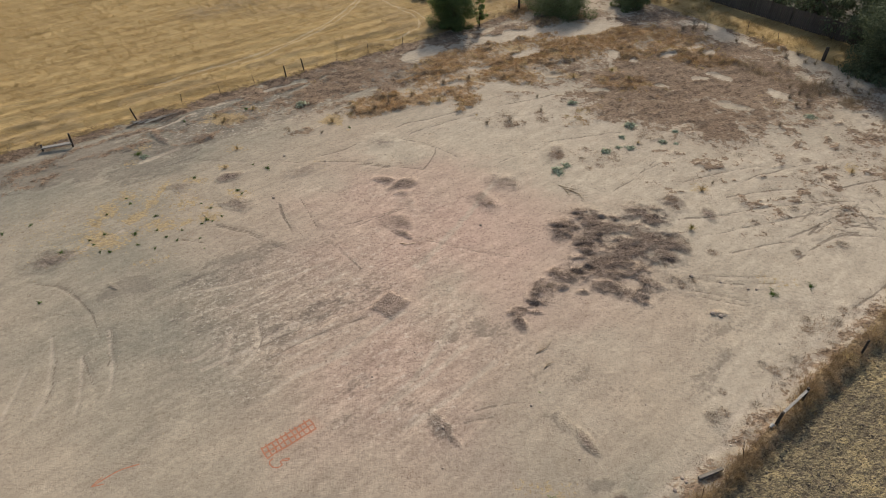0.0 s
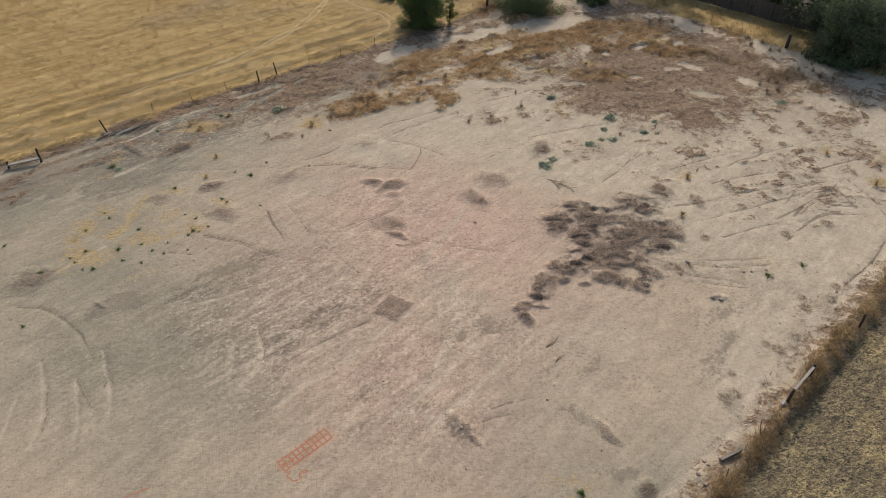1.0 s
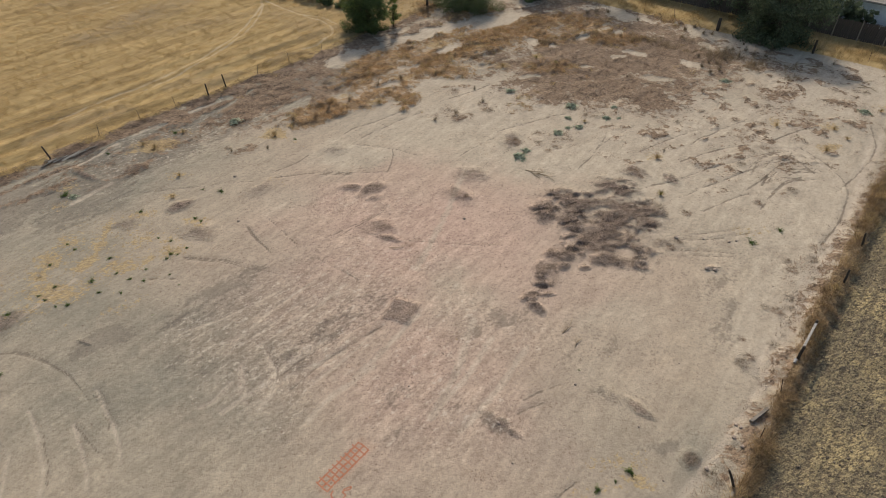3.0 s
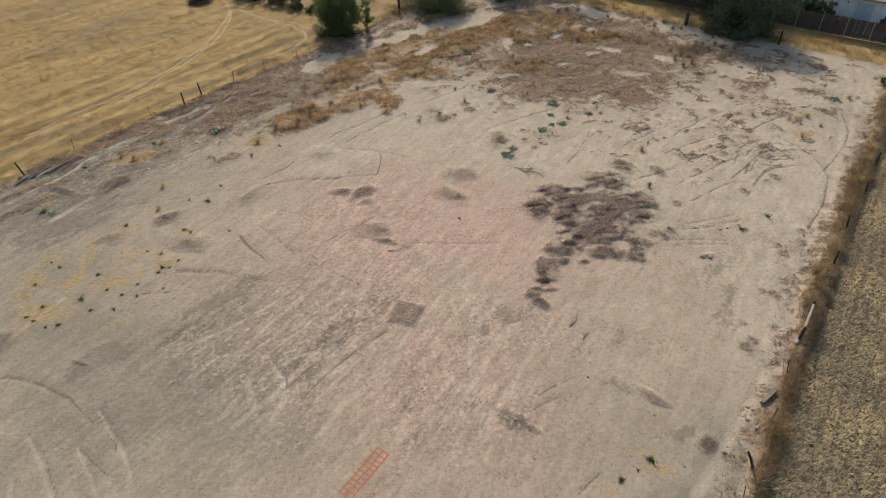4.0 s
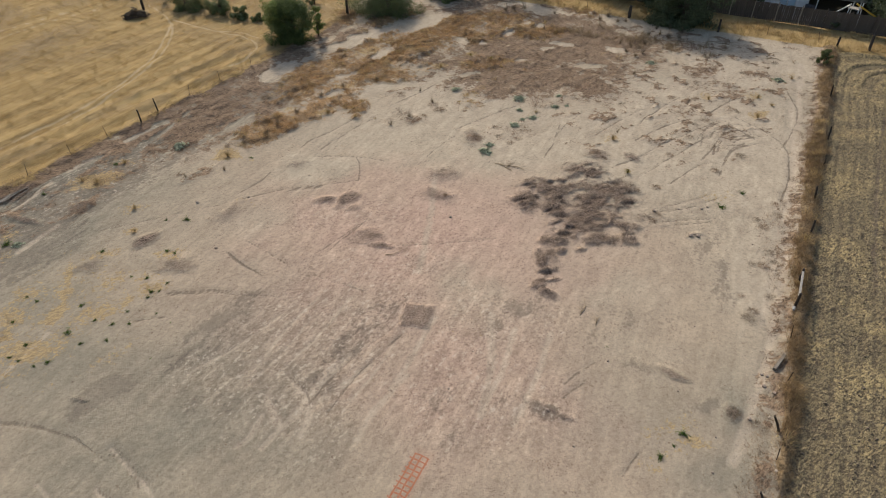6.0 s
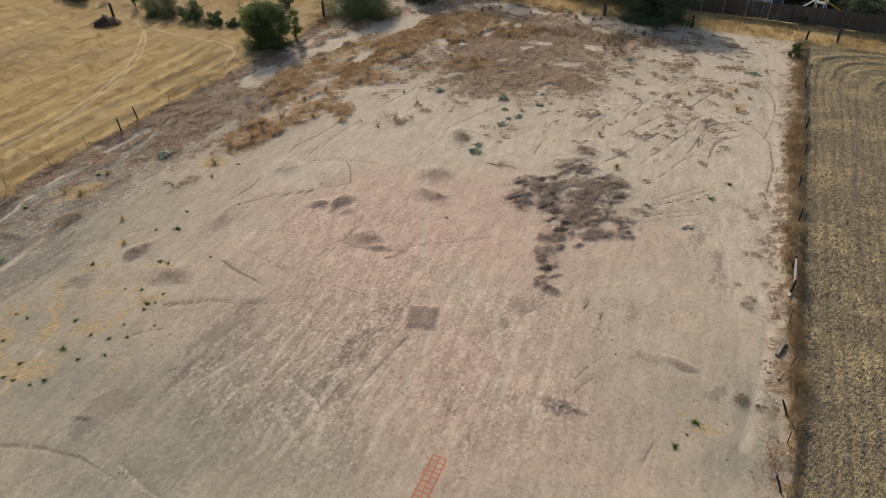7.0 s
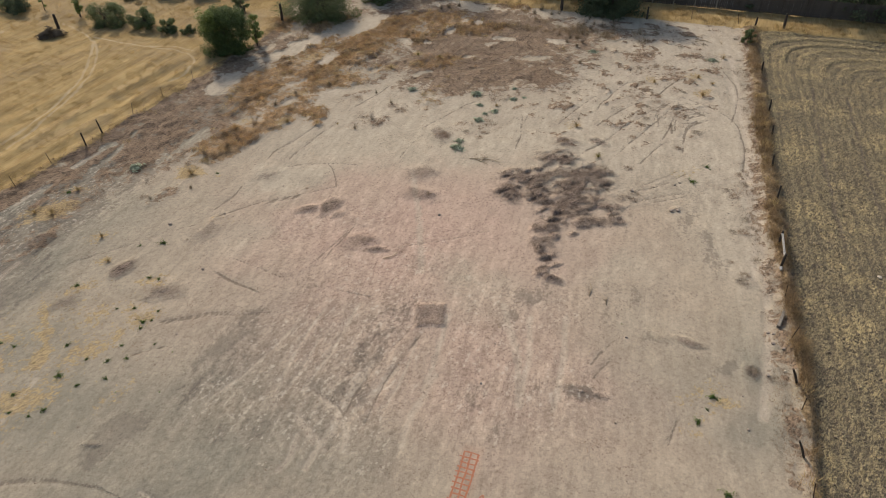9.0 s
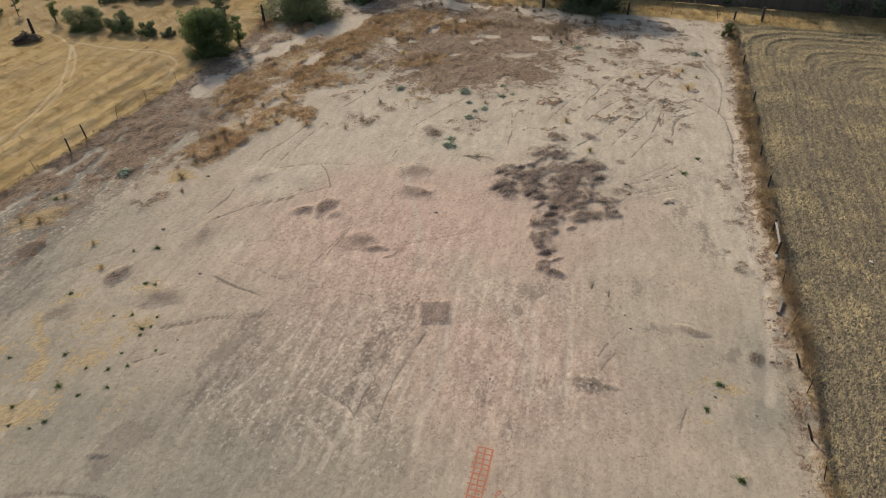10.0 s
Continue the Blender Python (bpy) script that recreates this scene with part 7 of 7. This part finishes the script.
def house():
    p = along(14, 11)
    turn = math.degrees(math.atan2(-0.77, 0.64))
    e = thing("house", p.x, p.y, "single-storey white stucco house with a glass patio door", "house", turn=turn)
    wall_h, gap0, gap1, end = 2.7, 8.4, 10.15, 11.4
    # front wall in three pieces round the door, other walls, all 0.2 thick
    for x0, x1, z0, z1 in ((0, gap0, 0, wall_h), (gap1, end, 0, wall_h), (gap0, gap1, 2.15, wall_h)):
        part("wall", mesh("wall", block(x1 - x0, 0.2, z1 - z0, 0, ((x0 + x1) / 2, 0.1, z0), cut=0.05), STUCCO), e)
    for x0, y0, x1, y1 in ((0, 0.2, 0.2, 8), (end - 0.2, 0.2, end, 8), (0, 8, end, 8.2)):
        part("wall", mesh("wall", block(x1 - x0, y1 - y0, wall_h, 0, ((x0 + x1) / 2, (y0 + y1) / 2, 0), cut=0.05), STUCCO), e)
    door = part("patio_door", mesh("patio_door", joined(
        block(0.09, 0.1, 2.12, 0, (gap0 + 0.05, 0.06, 0.02)), block(0.09, 0.1, 2.12, 0, (gap1 - 0.05, 0.06, 0.02)), block(0.12, 0.1, 2.12, 0, ((gap0 + gap1) / 2, 0.06, 0.02)),
        block(gap1 - gap0, 0.1, 0.09, 0, ((gap0 + gap1) / 2, 0.06, 2.06)), block(gap1 - gap0, 0.1, 0.06, 0, ((gap0 + gap1) / 2, 0.06, 0.0))), WHITE), e, "white door frame")
    for c in ((gap0 * 3 + gap1) / 4, (gap0 + gap1 * 3) / 4):
        part("pane", mesh("pane", block(0.72, 0.012, 2.0, 0, (c, 0.08, 0.06)), GLASS), door, "grey-blue glass")
    part("lamp", mesh("lamp", joined(block(0.1, 0.08, 0.2, 0, (7.6, -0.05, 1.85)), block(0.06, 0.1, 0.05, 0, (7.6, -0.01, 2.05))), DARKBOX), e, "small dark wall lamp")
    eave, ridge = 0.6, 4.4
    v = [(-eave, -eave, wall_h), (end + eave, -eave, wall_h), (end + eave, 8.2 + eave, wall_h), (-eave, 8.2 + eave, wall_h), (3.5, 4.1, ridge), (end - 3.5, 4.1, ridge)]
    v += [(a, b, c - 0.18) for a, b, c in v[:4]]
    f = [(0, 1, 5, 4), (1, 2, 5), (2, 3, 4, 5), (3, 0, 4), (6, 7, 1, 0), (7, 8, 2, 1), (8, 9, 3, 2), (9, 6, 0, 3), (9, 8, 7, 6)]
    part("roof", mesh("roof", ([Vector(q) for q in v], f), ROOF), e, "tan shingle roof")
    # patio cover over the recess beside the house
    part("patio_roof", mesh("patio_roof", block(9, 6, 0.2, 0, (16.6, 3.4, 2.55)), ROOF), e, "flat patio cover")
    for x in (12.3, 16.5, 20.8):
        part("patio_post", mesh("patio_post", block(0.12, 0.12, 2.55, 0, (x, 0.6, 0)), WHITE), e, "slim white post")
    part("back_wall", mesh("back_wall", block(9, 0.2, 2.55, 0, (16.5, 6.5, 0)), STUCCO), e, "shaded stucco wall")
    part("patio", mesh("patio", block(12, 4.5, 0.1, 0, (15, -1.4, 0)), CONCRETE), e, "grey concrete patio")
    return e


house()
p = along(25.5, 9.6)
grill = thing("grill", p.x, p.y, "dark covered barbecue grill on the patio", "grill", turn=-50, lift=0.1)
part("cabinet", mesh("cabinet", block(0.9, 0.55, 0.75, 0.01, (0, 0, 0.1)), DARKBOX), grill)
part("hood", mesh("hood", tube([(-0.45, 0, 0.9), (0.45, 0, 0.9)], (0.28, 0.28), 10), DARKBOX), grill)
for x in (-0.35, 0.35):
    part("wheel", mesh("wheel", tube([(x - 0.03, 0.2, 0.08), (x + 0.03, 0.2, 0.08)], (0.09, 0.09), 10), DARKBOX), grill)
for s, d in ((20.2, 9.3), (21.6, 9.8)):
    p = along(s, d)
    table = thing("garden_table", p.x, p.y, "weathered grey garden table near the house", "table", "garden tables", turn=-50)
    part("tabletop", mesh("tabletop", joined(*[block(1.5, 0.13, 0.035, 0.004, (0, -0.34 + 0.14 * k, 0.72)) for k in range(6)]), GREYWOOD), table)
    for x in (-0.62, 0.62):
        for y in (-0.3, 0.3):
            part("leg", mesh("leg", block(0.07, 0.07, 0.72, 0.004, (x, y, 0)), GREYWOOD), table)


def play_slide():
    p = along(29.2, 8.2)
    e = thing("play_slide", p.x, p.y, "garden play frame with a white slide and yellow beam", "slide", turn=-70)
    rows, verts, faces = 10, [], []
    for k in range(rows):
        t = k / (rows - 1)
        x, z = -0.2 - 2.2 * t, 1.75 * (1 - t) ** 1.3 + 0.2
        for y, up in ((-0.3, 0.16), (-0.24, 0.0), (0.24, 0.0), (0.3, 0.16), (0.34, 0.16), (0.28, -0.04), (-0.28, -0.04), (-0.34, 0.16)):
            verts.append(Vector((x, y, z + up)))
    for k in range(rows - 1):
        for i in range(8):
            j = (i + 1) % 8
            faces.append((k * 8 + i, k * 8 + j, k * 8 + 8 + j, k * 8 + 8 + i))
    part("chute", mesh("chute", (verts, faces), WHITE, True), e, "white plastic chute")
    for y in (-0.5, 0.5):
        part("frame_post", mesh("frame_post", tube([(0, y, 0), (0.1, y, 2.4)], (0.05, 0.05), 8), WHITE), e)
        part("frame_post", mesh("frame_post", tube([(1.1, y, 0), (1.0, y, 2.4)], (0.05, 0.05), 8), WHITE), e)
    part("beam", mesh("beam", tube([(0.5, 0, 2.35), (2.9, 1.4, 0.9)], (0.08, 0.08), 8), YELLOW), e, "yellow slanting beam")
    part("platform", mesh("platform", block(1.2, 1.0, 0.08, 0, (0.5, 0, 1.85)), GREYWOOD), e)
    return e


play_slide()

# ---- litter ----
def fallen_branch(x, y, length, turn, label="dry reddish brown branch lying on the ground", twigs_n=3, mat=None):
    pieces = [tube([(0, 0, 0.03), (length * 0.5, pick.uniform(-0.1, 0.1), 0.07), (length, pick.uniform(-0.2, 0.2), 0.05)], (0.026, 0.018, 0.008), 5)]
    for _ in range(twigs_n):
        t = pick.uniform(0.15, 0.85) * length
        w = pick.choice((-1, 1)) * pick.uniform(0.2, 0.5)
        pieces.append(tube([(t, 0, 0.06), (t + abs(w) * 0.8, w, 0.05 + pick.uniform(0, 0.12))], (0.01, 0.004), 4))
    o = new("fallen_branch", mesh("fallen_branch", joined(*pieces), mat or DARKTWIG))
    o.matrix_basis = pose(x, y, ground_z(x, y), 0, 0, turn)
    return tagged(o, label, "branch", "fallen branches")


for x, y, l, t in ((8.0, 37.7, 1.3, -30), (8.3, 37.4, 1.2, -75), (8.7, 37.1, 1.5, -50), (8.4, 36.9, 0.9, 15), (41.3, 45.5, 1.6, -40), (41.5, 44.6, 1.8, -70), (42.0, 44.9, 1.2, 10), (41.0, 44.2, 1.4, -10),
                   (39.0, 50.0, 2.2, -30), (39.6, 49.4, 2.0, -55), (40.2, 48.9, 1.7, -15), (37.0, 50.6, 1.8, -35), (35.6, 51.8, 1.4, 20), (38.2, 48.6, 1.5, -60),
                   (33.6, 50.4, 1.2, -40), (34.4, 49.4, 1.0, 5), (4.8, 22.2, 1.3, 38), (5.1, 21.2, 0.7, 36), (-2.9, 31.2, 1.0, -12), (42.6, 42.2, 1.1, 60)):
    fallen_branch(x, y, l, t)


def brush_pile(x, y):
    e = thing("brush_pile", x, y, "heap of dark cut brush in dry grass", "brush pile")
    out = []
    for _ in range(150):
        t, r = pick.uniform(0, 6.283), pick.uniform(0, 1.5)
        p = Vector((math.cos(t) * r, math.sin(t) * r * 0.75, max(0.05, pick.uniform(0.2, 1.05) * (1 - r / 1.8))))
        d = Vector((pick.uniform(-1, 1), pick.uniform(-1, 1), pick.uniform(-0.35, 0.5))).normalized() * pick.uniform(0.3, 0.8)
        out.append(tube([p - d * 0.5, p, p + d * 0.5], (0.03, 0.025, 0.01), 4))
    part("sticks", mesh("sticks", joined(*out), BARK), e)
    c = rng.uniform(-1, 1, (900, 3)) * (1.1, 0.8, 0.3) + (0, 0, 0.35)
    c[:, 2] *= 1.1 - 0.7 * np.hypot(c[:, 0], c[:, 1])
    c[:, 2] = np.abs(c[:, 2])
    part("dead_leaves", leaves("dead_leaves", c, rng.normal(0, 1, (900, 3)), rng.uniform(0.05, 0.12, 900), BARK), e)
    return e


brush_pile(-13.1, 80.6)
pail = thing("bucket", 15.25, 17.6, "dented pale grey bucket lying in the weeds", "bucket", turn=40, lift=0.1)
part("shell", mesh("shell", tube([(0, 0, 0.0), (0.12, 0, 0.02), (0.22, 0, 0.02)], (0.06, 0.07, 0.08), 12, 0.02), CONCRETE), pail)
part("rim", mesh("rim", tube([(0.21, 0, 0.02), (0.23, 0, 0.02)], (0.09, 0.09), 12), CONCRETE), pail)
for x, y, s in ((13.2, 16.8, 0.2), (13.5, 17.0, 0.15), (13.0, 16.6, 0.14), (13.35, 16.65, 0.1), (19.9, 14.3, 0.45), (8.9, 13.1, 0.2), (6.9, 10.9, 0.22), (50.4, 43.9, 0.3)):
    me = rock(s * 0.7, x)
    me.materials.append(STONE)
    o = new("stone", me)
    o.matrix_basis = pose(x, y, ground_z(x, y), 0, 0, pick.uniform(0, 360))
    tagged(o, "pale broken stone lying on the ground", "stone", "pale stones")

# ---- orange survey marks sprayed on the dirt ----
def sprayed(points, width=0.09):
    """A flat, ragged paint line that follows the soil."""
    p = eased(points, 6) if len(points) > 2 else np.linspace(points[0], points[1], 14)
    out = []
    for k in range(len(p)):
        d = p[min(k + 1, len(p) - 1)] - p[max(k - 1, 0)]
        d = d / (np.hypot(*d) + 1e-9)
        w = width * pick.uniform(0.35, 0.62)
        for sgn in (-1, 1):
            q = p[k] + np.array((-d[1], d[0])) * w * sgn
            out.append(Vector((q[0], q[1], ground_z(q[0], q[1]) + 0.006)))
    return out, [(2 * k, 2 * k + 2, 2 * k + 3, 2 * k + 1) for k in range(len(p) - 1)]


grid = tagged(new("sprayed_grid"), "orange spray-painted grid mark on the dirt", "paint mark")
origin, far_end, across = np.array((-8.42, 16.44)), np.array((-6.43, 18.04)), np.array((0.37, -0.48))
ends = (far_end - origin)
for k in range(3):
    a = origin + across * (k / 2)
    part("line", mesh("line", sprayed([a + ends * t + (pick.uniform(-0.03, 0.03), pick.uniform(-0.03, 0.03)) for t in (0, 0.2, 0.4, 0.6, 0.8, 1)], 0.07), PAINT), grid)
for k in range(11):
    a = origin + ends * ((k + 0.1) / 10.3)
    part("line", mesh("line", sprayed([a - across * pick.uniform(0.05, 0.25), a + across * 0.5 + (pick.uniform(-0.04, 0.04), pick.uniform(-0.04, 0.04)), a + across * pick.uniform(1.0, 1.15)], 0.062), PAINT), grid)
letter = tagged(new("sprayed_curl"), "two orange spray-painted strokes beside the grid", "paint mark")
part("line", mesh("line", sprayed([(-7.78, 15.95), (-7.89, 15.77), (-7.77, 15.57), (-7.5, 15.49), (-7.3, 15.62)], 0.06), PAINT), letter)
part("line", mesh("line", sprayed([(-7.36, 15.9), (-7.05, 15.97), (-7.1, 15.86), (-7.4, 15.82), (-7.28, 15.62)], 0.06), PAINT), letter)
arrow = tagged(new("sprayed_arrow"), "curved orange spray-painted arrow on the dirt", "paint mark")
part("line", mesh("line", sprayed([(-13.7, 15.62), (-14.4, 15.33), (-14.88, 14.97), (-15.38, 14.5)], 0.06), PAINT), arrow)
part("line", mesh("line", sprayed([(-15.38, 14.5), (-15.25, 14.76), (-15.08, 14.98)], 0.05), PAINT), arrow)
part("line", mesh("line", sprayed([(-15.38, 14.5), (-15.1, 14.58), (-14.88, 14.64)], 0.05), PAINT), arrow)
